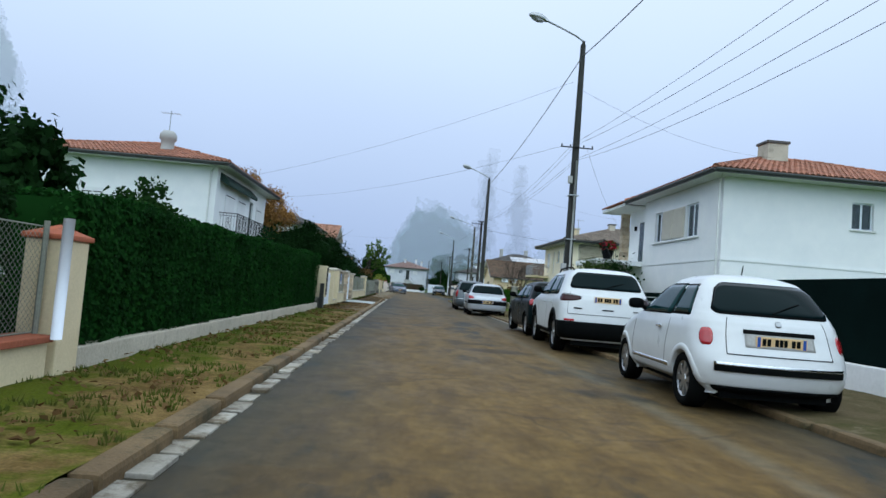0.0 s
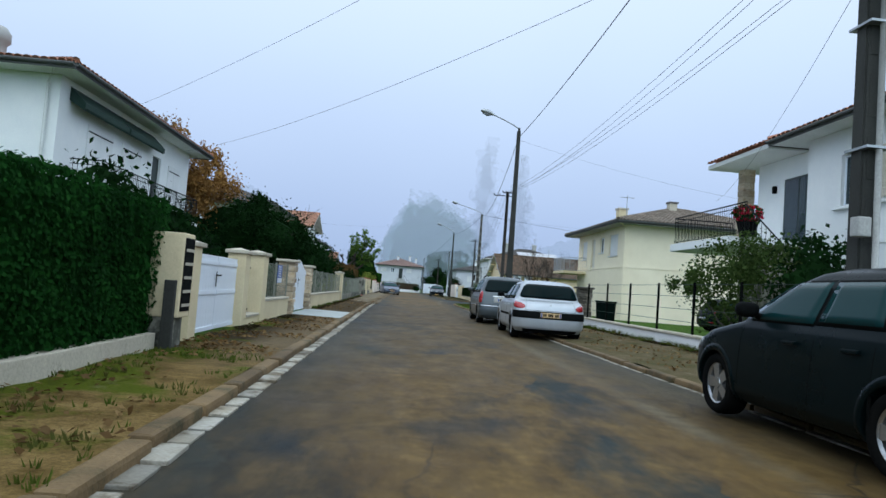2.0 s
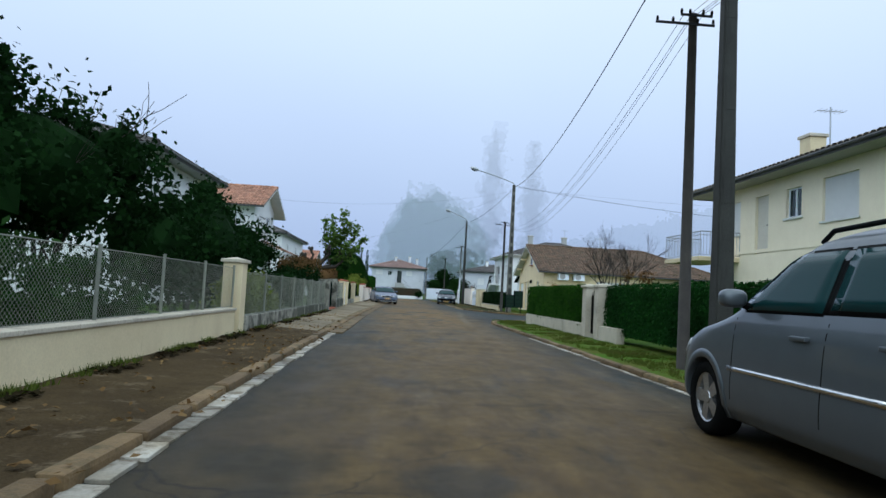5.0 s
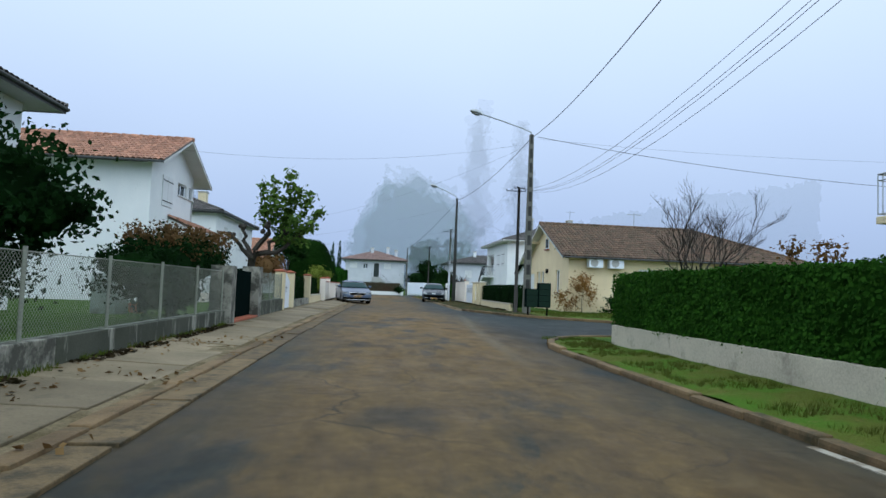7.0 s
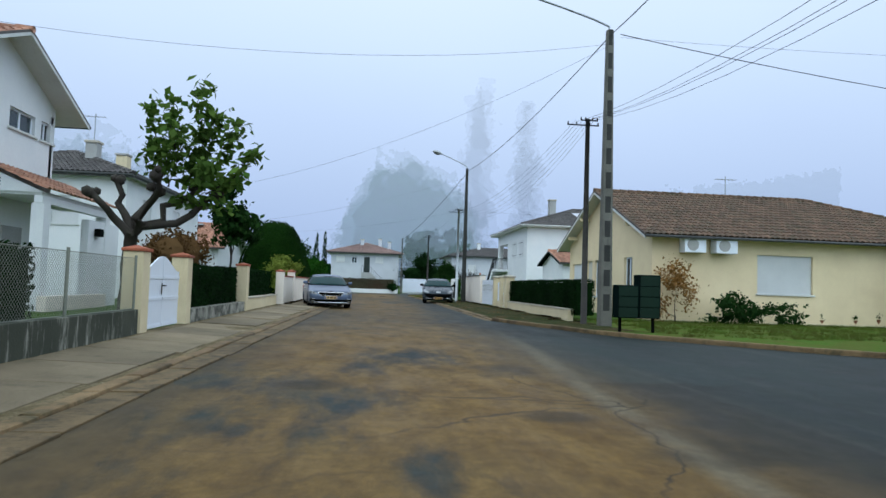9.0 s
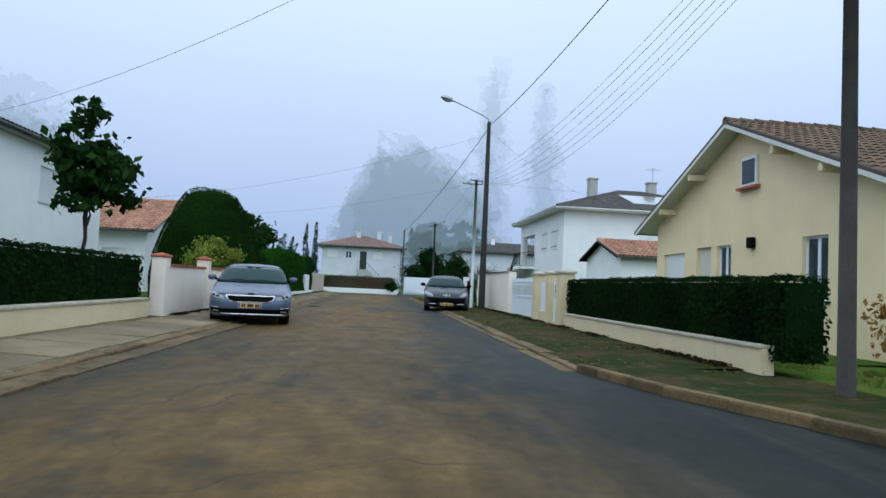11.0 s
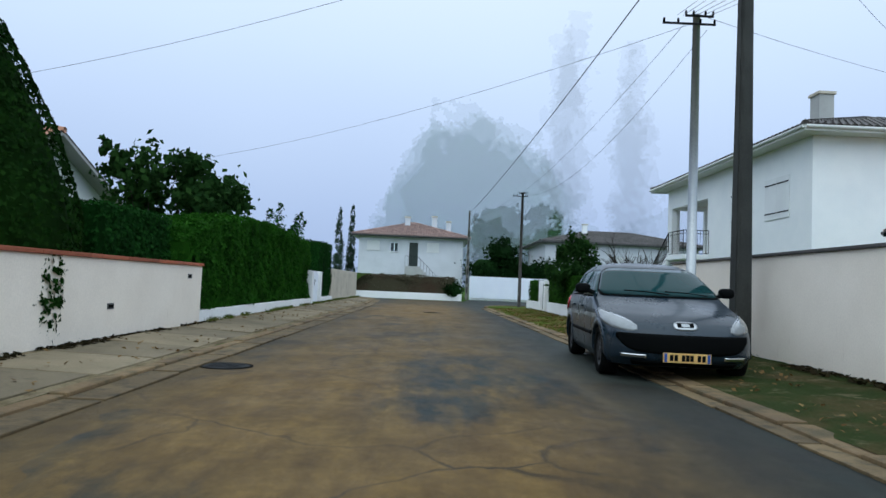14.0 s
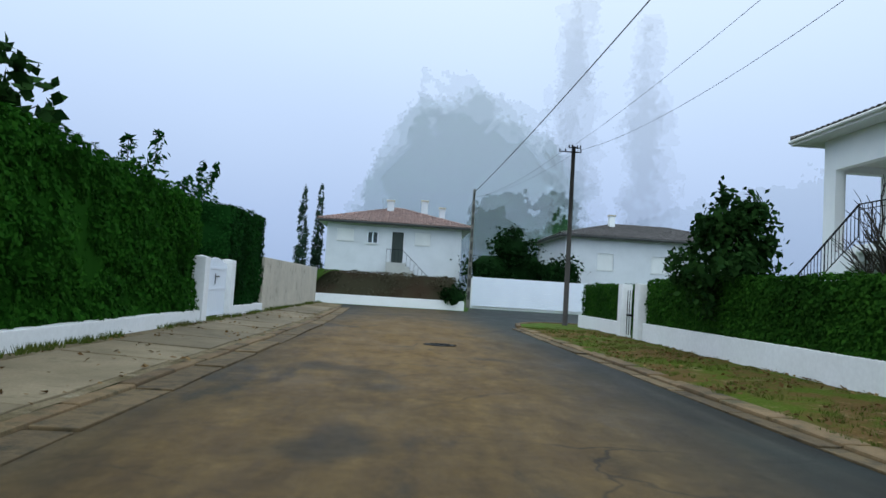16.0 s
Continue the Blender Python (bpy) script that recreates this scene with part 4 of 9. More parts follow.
def tile_slope(bm_v, bm_f, ea, eb, rb, ra, tw=0.23, row=0.38):
    """Barrel tiles on a roof slope: eave from ea to eb, ridge from ra to rb; hips are cut straight."""
    ea, eb, rb, ra = (np.array(p, float) for p in (ea, eb, rb, ra))
    L = np.linalg.norm(eb - ea)
    u = (eb - ea) / L
    up = (ra - ea) - u * np.dot(ra - ea, u)
    D = np.linalg.norm(up)
    v = up / D
    nrm = np.cross(u, v)
    if nrm[2] < 0:
        nrm = -nrm
    hl, hr = np.dot(ra - ea, u), np.dot(eb - rb, u)
    n = max(1, int(round(L / tw)))
    tw = L / n
    for i in range(n):
        s = (i + 0.5) * tw
        vm = D
        if hl > 1e-3:
            vm = min(vm, D * s / hl)
        if hr > 1e-3:
            vm = min(vm, D * (L - s) / hr)
        if vm < 0.1:
            continue
        k = max(1, int(math.ceil(vm / row)))
        for j in range(k):
            v0, v1 = j * row - 0.03, min(vm, (j + 1) * row)
            o = len(bm_v)
            for vv, lift in ((v0, 0.035), (v1, 0.012)):
                for a_ in (0, 45, 90, 135, 180):
                    c, sn = math.cos(radians(a_)), math.sin(radians(a_))
                    bm_v.append(tuple(ea + u * (s - c * tw * 0.48) + v * vv + nrm * (sn * tw * 0.30 + lift)))
            for q in range(4):
                bm_f.append((o + q, o + q + 1, o + q + 6, o + q + 5))
            bm_f.append((o, o + 1, o + 2, o + 3, o + 4))


def roof(root, x0, x1, y0, y1, z, rise, kind, mat, over=0.7, soffit="soffit", gutter=True, edge="zinc", hip_end=False):
    """Hip or gable roof with barrel tiles, soffit board, fascia and gutter."""
    X0, X1, Y0, Y1 = x0 - over, x1 + over, y0 - over, y1 + over
    W, L = X1 - X0, Y1 - Y0
    V_, F_ = [], []
    zr = z + rise
    if kind == "hip":
        h = min(W, L) / 2
        if W <= L:
            r0, r1 = ((X0 + X1) / 2, Y0 + h, zr), ((X0 + X1) / 2, Y1 - h, zr)
        else:
            r0, r1 = (X0 + h, (Y0 + Y1) / 2, zr), (X1 - h, (Y0 + Y1) / 2, zr)
        c = [(X0, Y0, z), (X1, Y0, z), (X1, Y1, z), (X0, Y1, z)]
        if W <= L:
            slopes = [(c[0], c[1], r0, r0), (c[1], c[2], r1, r0), (c[2], c[3], r1, r1), (c[3], c[0], r0, r1)]
        else:
            slopes = [(c[0], c[1], r1, r0), (c[1], c[2], r1, r1), (c[2], c[3], r0, r1), (c[3], c[0], r0, r0)]
        lines = [(c[0], r0), (c[1], r0 if W <= L else r1), (c[2], r1), (c[3], r1 if W <= L else r0), (r0, r1)]
    elif kind == "gx":  # ridge along x
        ym = (Y0 + Y1) / 2
        r0, r1 = (X0, ym, zr), (X1, ym, zr)
        slopes = [((X0, Y0, z), (X1, Y0, z), r1, r0), ((X1, Y1, z), (X0, Y1, z), r0, r1)]
        lines = [(r0, r1)]
        if hip_end:
            r1 = (X1 - L / 2, ym, zr)
            slopes = [((X0, Y0, z), (X1, Y0, z), r1, r0), ((X1, Y1, z), (X0, Y1, z), r0, r1), ((X1, Y0, z), (X1, Y1, z), r1, r1)]
            lines = [(r0, r1), ((X1, Y0, z), r1), ((X1, Y1, z), r1)]
    else:  # ridge along y
        xm = (X0 + X1) / 2
        r0, r1 = (xm, Y0, zr), (xm, Y1, zr)
        slopes = [((X1, Y0, z), (X1, Y1, z), r1, r0), ((X0, Y1, z), (X0, Y0, z), r0, r1)]
        lines = [(r0, r1)]
    for sl in slopes:
        tile_slope(V_, F_, *sl)
    loc = root.location
    V_ = [(v[0] - loc.x, v[1] - loc.y, v[2] - loc.z) for v in V_]
    rf_ = flat("roof", V_, F_, M[mat], root, "barrel tile roof", smooth=True)
    # closed deck under the tiles
    bm = B()
    for sl in slopes:
        q = []
        for p in sl:
            if not q or (Vector(p) - q[-1]).length > 1e-4:
                q.append(Vector(p))
        bm.faces.new([bm.verts.new(p - Vector((0, 0, 0.01))) for p in q])
    wpart("roof_deck", bm, M[mat], rf_, root)
    bm = B()
    for a_, b_ in lines:
        a_, b_ = Vector(a_), Vector(b_)
        n = max(2, int((b_ - a_).length / 0.4))
        for i in range(n):
            p, q = a_.lerp(b_, i / n), a_.lerp(b_, (i + 1.12) / n)
            tube(bm, [p + Vector((0, 0, 0.05)), q + Vector((0, 0, 0.035))], [0.12, 0.10], 8)
    wpart("ridge_tiles", bm, M[mat], rf_, root, smooth=True)
    if kind == "hip":
        wpart("soffit", boxm(X0 + 0.03, X1 - 0.03, Y0 + 0.03, Y1 - 0.03, z - 0.13, z - 0.09), M[soffit], root, root)
        for q in ((X0, X1, Y0, Y0 + 0.03), (X0, X1, Y1 - 0.03, Y1), (X0, X0 + 0.03, Y0 + 0.03, Y1 - 0.03), (X1 - 0.03, X1, Y0 + 0.03, Y1 - 0.03)):
            wpart("fascia", boxm(*q, z - 0.16, z + 0.0), M["zinc"] if edge == "zinc" else M[soffit], root, root)
    else:
        ax = "x" if kind == "gx" else "y"
        lo, hi, b0, b1 = (X0, X1, Y0, Y1) if kind == "gx" else (Y0, Y1, X0, X1)
        if hip_end:
            hi -= L / 2
        for e0, e1 in ((lo, lo + 0.04), (hi - 0.04, hi))[:1 if hip_end else 2]:
            mid = (b0 + b1) / 2
            bm = prism(B(), [(b0, z - 0.13), (b0, z - 0.03), (mid, zr - 0.03), (b1, z - 0.03), (b1, z - 0.13), (mid, zr - 0.13)], ax, e0, e1)
            wpart("barge_board", bm, M[soffit], root, root)
            bm = prism(B(), [(b0, z - 0.028), (b0, z + 0.05), (mid, zr + 0.05), (b1, z + 0.05), (b1, z - 0.028), (mid, zr - 0.028)], ax, e0, e1)
            wpart("verge_trim", bm, M["tile_dark"], root, root)
        bm = B()
        mid = (b0 + b1) / 2
        prism(bm, [(b0, z - 0.06), (mid, zr - 0.06), (b1, z - 0.06), (b1, z - 0.02), (mid, zr - 0.02), (b0, z - 0.02)], ax, lo + 0.04, hi - 0.04)
        wpart("soffit", bm, M[soffit], root, root)
    if gutter:
        edges = [((X0 - 0.05, Y0, z - 0.04), (X0 - 0.05, Y1, z - 0.04)), ((X1 + 0.05, Y0, z - 0.04), (X1 + 0.05, Y1, z - 0.04))] if kind in ("hip", "gy") else []
        if kind in ("hip", "gx"):
            edges += [((X0, Y0 - 0.05, z - 0.04), (X1, Y0 - 0.05, z - 0.04)), ((X0, Y1 + 0.05, z - 0.04), (X1, Y1 + 0.05, z - 0.04))]
        for a_, b_ in edges:
            wpart("gutter", tube(B(), [a_, b_], 0.055, 8), M[edge], root, root, smooth=True)


def house(name, label, x0, x1, y0, y1, eave, rise, kind, wall, tile, openings, over=0.7, soffit="soffit", base=0.0, band=None, hip_end=False, edge="zinc"):
    """openings: wall letter -> list of (a0, a1, z0, z1, kind)."""
    e_ = thing(name, label, "house", ((x0 + x1) / 2, (y0 + y1) / 2, base))
    th = 0.25
    top = eave - 0.10 if kind == "hip" else eave + 0.02
    for key, axis, c0, c1, a0, a1, inw in (("S", "x", y0, y0 + th, x0, x1, 1), ("N", "x", y1, y1 - th, x0, x1, -1), ("W", "y", x0, x0 + th, y0 + th, y1 - th, 1), ("E", "y", x1, x1 - th, y0 + th, y1 - th, -1)):
        hs = openings.get(key, [])
        cut = [h for h in hs if h[4] != "hinged"]
        wpart("wall", wall_holes(axis, c0, c1, a0, a1, base, top, cut), M[wall], e_, e_)
        for h in hs:
            opening(e_, axis, c0, inw, *h)
        if band:
            bm = abox(axis, a0 - (0.02 if axis == "x" else 0), a1 + (0.02 if axis == "x" else 0), c0 - inw * 0.03, c0 - inw * 0.002, band - 0.06, band + 0.06)
            wpart("string_course", bm, M[wall], e_, e_)
    if kind in ("gx", "gy"):
        for side in ((0,) if hip_end else (0, 1)):
            bm = B()
            if kind == "gx":
                c = (x0, x0 + th) if side == 0 else (x1 - th, x1)
                k = rise * (y1 - y0) / (y1 - y0 + 2 * over)
                ext = rise * 2 * over / (y1 - y0 + 2 * over)
                prism(bm, [(y0, top), (y1, top), (y1, eave + ext * 0.9), ((y0 + y1) / 2, eave + rise - 0.08), (y0, eave + ext * 0.9)], "x", *c)
            else:
                c = (y0, y0 + th) if side == 0 else (y1 - th, y1)
                ext = rise * 2 * over / (x1 - x0 + 2 * over)
                prism(bm, [(x0, top), (x1, top), (x1, eave + ext * 0.9), ((x0 + x1) / 2, eave + rise - 0.08), (x0, eave + ext * 0.9)], "y", *c)
            wpart("gable", bm, M[wall], e_, e_)
    roof(e_, x0, x1, y0, y1, eave, rise, kind, tile, over, soffit, edge=edge, hip_end=hip_end)
    return e_


def chimney(root, x, y, z0, z1, w, d, mat, cap="tile_dark"):
    c = wpart("chimney", boxm(x - w / 2, x + w / 2, y - d / 2, y + d / 2, z0, z1, 0.01), M[mat], root, root)
    wpart("chimney_cap", boxm(x - w / 2 - 0.06, x + w / 2 + 0.06, y - d / 2 - 0.06, y + d / 2 + 0.06, z1, z1 + 0.12, 0.02), M[cap], c, root)


def antenna(root, x, y, z0, z1, dish=False):
    bm = B()
    tube(bm, [(x, y, z0), (x, y, z1)], 0.025, 6)
    tube(bm, [(x - 0.5, y, z1 - 0.15), (x + 0.5, y, z1 - 0.15)], 0.015, 5)
    for k in range(6):
        q = x - 0.45 + k * 0.18
        tube(bm, [(q, y - 0.22, z1 - 0.15), (q, y + 0.22, z1 - 0.15)], 0.009, 4)
    a_ = wpart("aerial", bm, M["steel"], root, root)
    if dish:
        bm = B()
        bmesh.ops.create_uvsphere(bm, u_segments=16, v_segments=8, radius=0.42)
        bmesh.ops.delete(bm, geom=[v for v in bm.verts if v.co.z > -0.24], context="VERTS")
        bmesh.ops.rotate(bm, verts=bm.verts[:], cent=(0, 0, 0), matrix=Euler((radians(-115), 0, radians(20))).to_matrix())
        bmesh.ops.translate(bm, verts=bm.verts[:], vec=(x, y + 0.2, z0 + 0.35))
        wpart("satellite_dish", bm, M["soffit_d"], a_, root, smooth=True)


def railing(root, pts_, z0, h, gap=0.12, mat="iron", belly=0.0, scroll=False):
    """Iron railing along a line of places: rails, and one bar every gap."""
    r_ = None
    for (a_, b_) in zip(pts_, pts_[1:]):
        a_, b_ = Vector((*a_, 0)), Vector((*b_, 0))
        if len(pts_[0]) == 3:
            pass
        L = (b_ - a_).length
        d = (b_ - a_).normalized()
        s = Vector((d.y, -d.x, 0))
        bm = B()
        for zz in (0.06, h - 0.14, h):
            tube(bm, [a_ + Vector((0, 0, z0 + zz)), b_ + Vector((0, 0, z0 + zz))], 0.02 if zz == h else 0.012, 6)
        n = max(2, int(L / gap))
        for i in range(n + 1):
            p = a_ + d * L * i / n
            if belly:
                tube(bm, [p + Vector((0, 0, z0 + 0.06)), p + s * belly + Vector((0, 0, z0 + 0.25)), p + s * belly * 0.5 + Vector((0, 0, z0 + 0.5)), p + Vector((0, 0, z0 + h))], 0.009, 4)
            else:
                tube(bm, [p + Vector((0, 0, z0 + 0.06)), p + Vector((0, 0, z0 + h))], 0.018 if i % 9 == 0 else 0.008, 4)
            if scroll and i % 9 == 4:
                for k in range(8):
                    t0, t1 = k * math.pi / 4, (k + 1) * math.pi / 4
                    for zc in (0.3, 0.62):
                        tube(bm, [p + d * 0.1 * math.cos(t0) + Vector((0, 0, z0 + zc + 0.13 * math.sin(t0))), p + d * 0.1 * math.cos(t1) + Vector((0, 0, z0 + zc + 0.13 * math.sin(t1)))], 0.011, 4)
        r_ = wpart("railing", bm, M[mat], root, root, "black wrought iron railing")
    return r_


# white two-storey house with the long balcony
h1 = house("house", "white rendered two-storey house with red tile roof and balcony", -20.5, -9.85, 30.4, 40.7, 6.5, 1.75, "hip", "white", "tile_red",
           # two wide ground-floor doors are invented; their dark colour imitates shade under the balcony
           {"W": [], "E": [(32.0, 33.6, 3.2, 5.4, "hinged"), (34.3, 35.8, 3.2, 5.4, "hinged"), (36.85, 37.65, 3.2, 5.5, "darkdoor"), (31.4, 34.4, 0.1, 2.5, "darkdoor"), (35.0, 38.6, 0.1, 2.5, "darkdoor"), (38.4, 39.6, 4.2, 5.4, "hinged")],
            "S": [(-18.6, -17.5, 3.7, 4.8, "hinged"), (-16.4, -15.3, 3.7, 4.8, "hinged")]}, over=0.75)
wpart("balcony_slab", boxm(-9.85, -8.85, 31.2, 39.6, 2.98, 3.18, 0.02), M["white"], h1, h1)
railing(h1, [(-9.9, 31.25), (-8.92, 31.25), (-8.92, 39.5), (-9.9, 39.5)], 3.18, 0.98, 0.13, scroll=True)
for a0, a1 in ((30.9, 33.75), (33.85, 36.75)):
    bm = B()
    prism(bm, [(-9.85, 6.2), (-9.85, 5.8), (-9.45, 5.55), (-9.38, 5.6), (-9.38, 5.75)], "y", a0, a1)
    wpart("rolled_awning", bm, M["awning"], h1, h1, "dark green rolled canvas awning")
for k in range(9):
    wpart("step", boxm(-9.8, -8.9, 39.7 + k * 0.27, 39.968 + k * 0.27, 0.1, 2.98 - k * 0.32), M["white"], h1, h1)
bm = B()
tube(bm, [(-13.5, 32.9, 7.2), (-13.5, 32.9, 7.95), (-13.5, 32.9, 8.05), (-13.5, 32.9, 8.3), (-13.5, 32.9, 8.5), (-13.5, 32.9, 8.56)], [0.34, 0.34, 0.44, 0.44, 0.30, 0.06], 16)
wpart("chimney", bm, M["soffit_d"], h1, h1, "round grey chimney with a domed cowl", True)
antenna(h1, -13.4, 32.7, 8.4, 9.6)
chimney(h1, -12.6, 34.6, 6.9, 7.75, 0.45, 0.45, "white", "tile_red")
bm = B()
tube(bm, [(-10.15, 30.32, 0.1), (-10.15, 30.32, 6.1), (-9.7, 29.75, 6.4)], 0.045, 8)
wpart("downpipe", bm, M["soffit"], h1, h1)

# white house with the pillared terrace
h2 = house("house", "white rendered house with red tile hip roof and terrace", 12.3, 22.5, 22.9, 30.7, 6.66, 1.75, "hip", "white", "tile_red",
           {"W": [(24.9, 26.0, 4.32, 5.78, "win"), (28.4, 29.3, 4.32, 5.78, "win")], "S": [(17.6, 18.5, 4.85, 5.95, "win")], "N": [(13.2, 15.2, 3.5, 5.6, "win2")]}, over=0.8, band=3.25)
wpart("sliding_shutter", boxm(12.22, 12.28, 26.1, 27.15, 4.36, 5.74, 0.01), M["shutter_c"], h2, h2, "cream slatted shutter")
wpart("sliding_shutter", boxm(12.22, 12.28, 27.2, 28.3, 4.36, 5.74, 0.01), M["shutter_c"], h2, h2, "cream slatted shutter")
bm = B()
for a0, a1 in ((26.1, 27.15), (27.2, 28.3)):
    for k in range(16):
        box(bm, 12.19, 12.222, a0 + 0.05, a1 - 0.05, 4.40 + k * 0.081, 4.452 + k * 0.081)
wpart("slats", bm, M["shutter_c"], h2, h2)
wpart("long_sill", boxm(12.18, 12.29, 24.7, 29.5, 4.22, 4.29, 0.01), M["white"], h2, h2)
chimney(h2, 16.3, 26.3, 7.5, 8.95, 0.95, 0.8, "cap", "tile_dark")
wpart("terrace_slab", boxm(9.9, 18.0, 30.72, 34.6, 3.15, 3.42, 0.02), M["white"], h2, h2)
wpart("terrace_wall", boxm(12.4, 18.0, 30.9, 34.3, 0.1, 3.15), M["white"], h2, h2)
wpart("terrace_roof", boxm(11.5, 18.0, 31.5, 35.2, 6.44, 6.60, 0.02), M["soffit"], h2, h2)
wpart("terrace_back_wall", boxm(12.8, 18.0, 30.72, 34.0, 3.42, 6.44), M["white"], h2, h2)
d_ = wpart("sliding_door", boxm(12.77, 12.797, 30.98, 32.5, 3.46, 5.7, 0.004), M["darkdoor"], h2, h2, "dark glazed sliding door")
for a0, a1 in ((31.04, 31.7), (31.78, 32.44)):
    wpart("pane", boxm(12.762, 12.768, a0, a1, 3.56, 5.62), M["glass"], d_, h2)
wpart("wall_lantern", boxm(12.66, 12.79, 32.9, 33.02, 5.3, 5.55, 0.02), M["black"], h2, h2, "small black wall lantern")
V2, F2 = [], []
tile_slope(V2, F2, (11.45, 31.5, 6.63), (11.45, 35.1, 6.63), (14.0, 33.5, 7.35), (14.0, 31.5, 7.35))
tile_slope(V2, F2, (18.1, 35.05, 6.63), (11.45, 35.05, 6.63), (14.0, 33.5, 7.35), (18.1, 33.5, 7.35))
flat("porch_roof", [(v[0] - h2.location.x, v[1] - h2.location.y, v[2] - h2.location.z) for v in V2], F2, M["tile_red"], h2, smooth=True)
rs_ = random.Random(4)
for k in range(12):
    z0 = 3.42 + k * 0.252
    wpart("stone_block", boxm(12.55 - rs_.uniform(0, 0.02), 12.95 + rs_.uniform(0, 0.02), 34.5, 34.9, z0 + 0.006, z0 + 0.246, 0.015), M["stone"], h2, h2)
railing(h2, [(10.0, 30.0), (10.0, 34.5), (12.2, 34.5)], 3.42, 0.95, 0.12, belly=0.1)
for k in range(14):
    wpart("step", boxm(9.95, 11.2, 29.922 - k * 0.28, 30.2 - k * 0.28, 0.1, 3.15 - k * 0.2), M["oldwall"], h2, h2)
bm = B()
tube(bm, [(9.95, 30.0, 4.3), (9.95, 26.2, 1.5)], 0.02, 6)
for k in range(18):
    y = 30.0 - k * 0.21
    zt = 4.3 - (30.0 - y) * 2.8 / 3.8
    tube(bm, [(9.95, y, zt - 0.9), (9.95, y, zt)], 0.009, 4)
wpart("stair_railing", bm, M["iron"], h2, h2)
bm = B()
tube(bm, [(12.1, 22.85, 0.2), (12.1, 22.85, 6.4), (12.0, 22.4, 6.55)], 0.045, 8)
wpart("downpipe", bm, M["soffit"], h2, h2)

# pale yellow house
h3 = house("house", "pale yellow rendered house with grey-brown hip roof", 13.2, 23.5, 47.6, 57.0, 5.9, 1.7, "hip", "yellow", "tile_grey",
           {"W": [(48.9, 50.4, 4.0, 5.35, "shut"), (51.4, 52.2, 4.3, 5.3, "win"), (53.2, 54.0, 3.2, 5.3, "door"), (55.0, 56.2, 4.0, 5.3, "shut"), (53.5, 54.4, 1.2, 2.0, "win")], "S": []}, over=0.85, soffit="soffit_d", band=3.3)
chimney(h3, 15.0, 53.5, 6.6, 7.5, 0.6, 0.6, "cream", "cap")
antenna(h3, 15.0, 52.6, 6.6, 8.4)
chimney(h3, 17.8, 51.9, 7.2, 7.95, 0.5, 0.5, "cap", "tile_dark")
bm = B()
tube(bm, [(13.1, 47.5, 0.1), (13.1, 47.5, 5.6), (12.6, 47.0, 5.8)], 0.045, 8)
wpart("downpipe", bm, M["yellow"], h3, h3)
wpart("balcony_slab", boxm(11.6, 13.2, 55.0, 58.0, 2.95, 3.12, 0.02), M["cream"], h3, h3)
railing(h3, [(13.2, 55.0), (11.65, 55.0), (11.65, 58.0), (13.2, 58.0)], 3.12, 0.95, 0.12, mat="steel")

# bungalow with the brown roof
h4 = house("bungalow", "yellow rendered bungalow with brown tile gable roof", 11.75, 26.4, 80.6, 90.4, 3.32, 2.42, "gx", "warmcream", "tile_brown",
           {"S": [(16.0, 18.3, 1.25, 2.75, "shut")], "W": [(88.5, 89.9, 0.15, 2.5, "garage"), (87.0, 87.8, 0.15, 2.6, "door"), (86.0, 86.7, 0.9, 2.6, "win"), (82.4, 83.2, 1.2, 2.6, "win")]}, over=0.55, hip_end=True)
for xx in (12.8, 14.05):
    e_ = thing("air_conditioner", "white outdoor air conditioning unit on the wall", "air conditioner", (xx + 0.42, 80.4, 2.72), group="air conditioners")
    part("case", boxm(-0.42, 0.42, -0.3, 0.15, 0, 0.58, 0.02), M["pvc"], e_)
    bm = B()
    bmesh.ops.create_circle(bm, cap_ends=True, radius=0.23, segments=20)
    bmesh.ops.rotate(bm, verts=bm.verts[:], cent=(0, 0, 0), matrix=Euler((radians(90), 0, 0)).to_matrix())
    bmesh.ops.translate(bm, verts=bm.verts[:], vec=(-0.1, -0.304, 0.29))
    part("fan_grille", bm, M["soffit_d"], e_)
wpart("gable_window", abox("y", 84.85, 85.5, 11.68, 11.745, 4.05, 4.8, 0.01), M["pvc"], h4, h4)
wpart("gable_pane", abox("y", 84.91, 85.44, 11.665, 11.678, 4.12, 4.73), M["glass"], h4, h4)
wpart("gable_sill", abox("y", 84.75, 85.6, 11.6, 11.745, 3.97, 4.04, 0.01), M["brick"], h4, h4)
for yy in (82.0, 83.6, 87.4, 89.2):
    zz = 3.32 + 2.42 * (1 - abs(yy - 85.5) / 5.45)
    wpart("roof_bracket", boxm(11.24, 11.75, yy - 0.06, yy + 0.06, zz - 0.36, zz - 0.2), M["cream"], h4, h4)
antenna(h4, 18.0, 86.2, 5.5, 6.9)
wpart("wall_lamp", boxm(11.6, 11.74, 84.9, 85.1, 2.45, 2.72, 0.02), M["trim"], h4, h4)

# garage with barrel tiles
h5 = house("garage", "white garage with orange barrel tile gable roof", 14.5, 21.5, 100.2, 105.2, 3.05, 0.95, "gx", "white", "tile_pale", {"S": []}, over=0.35, soffit="gatedark")
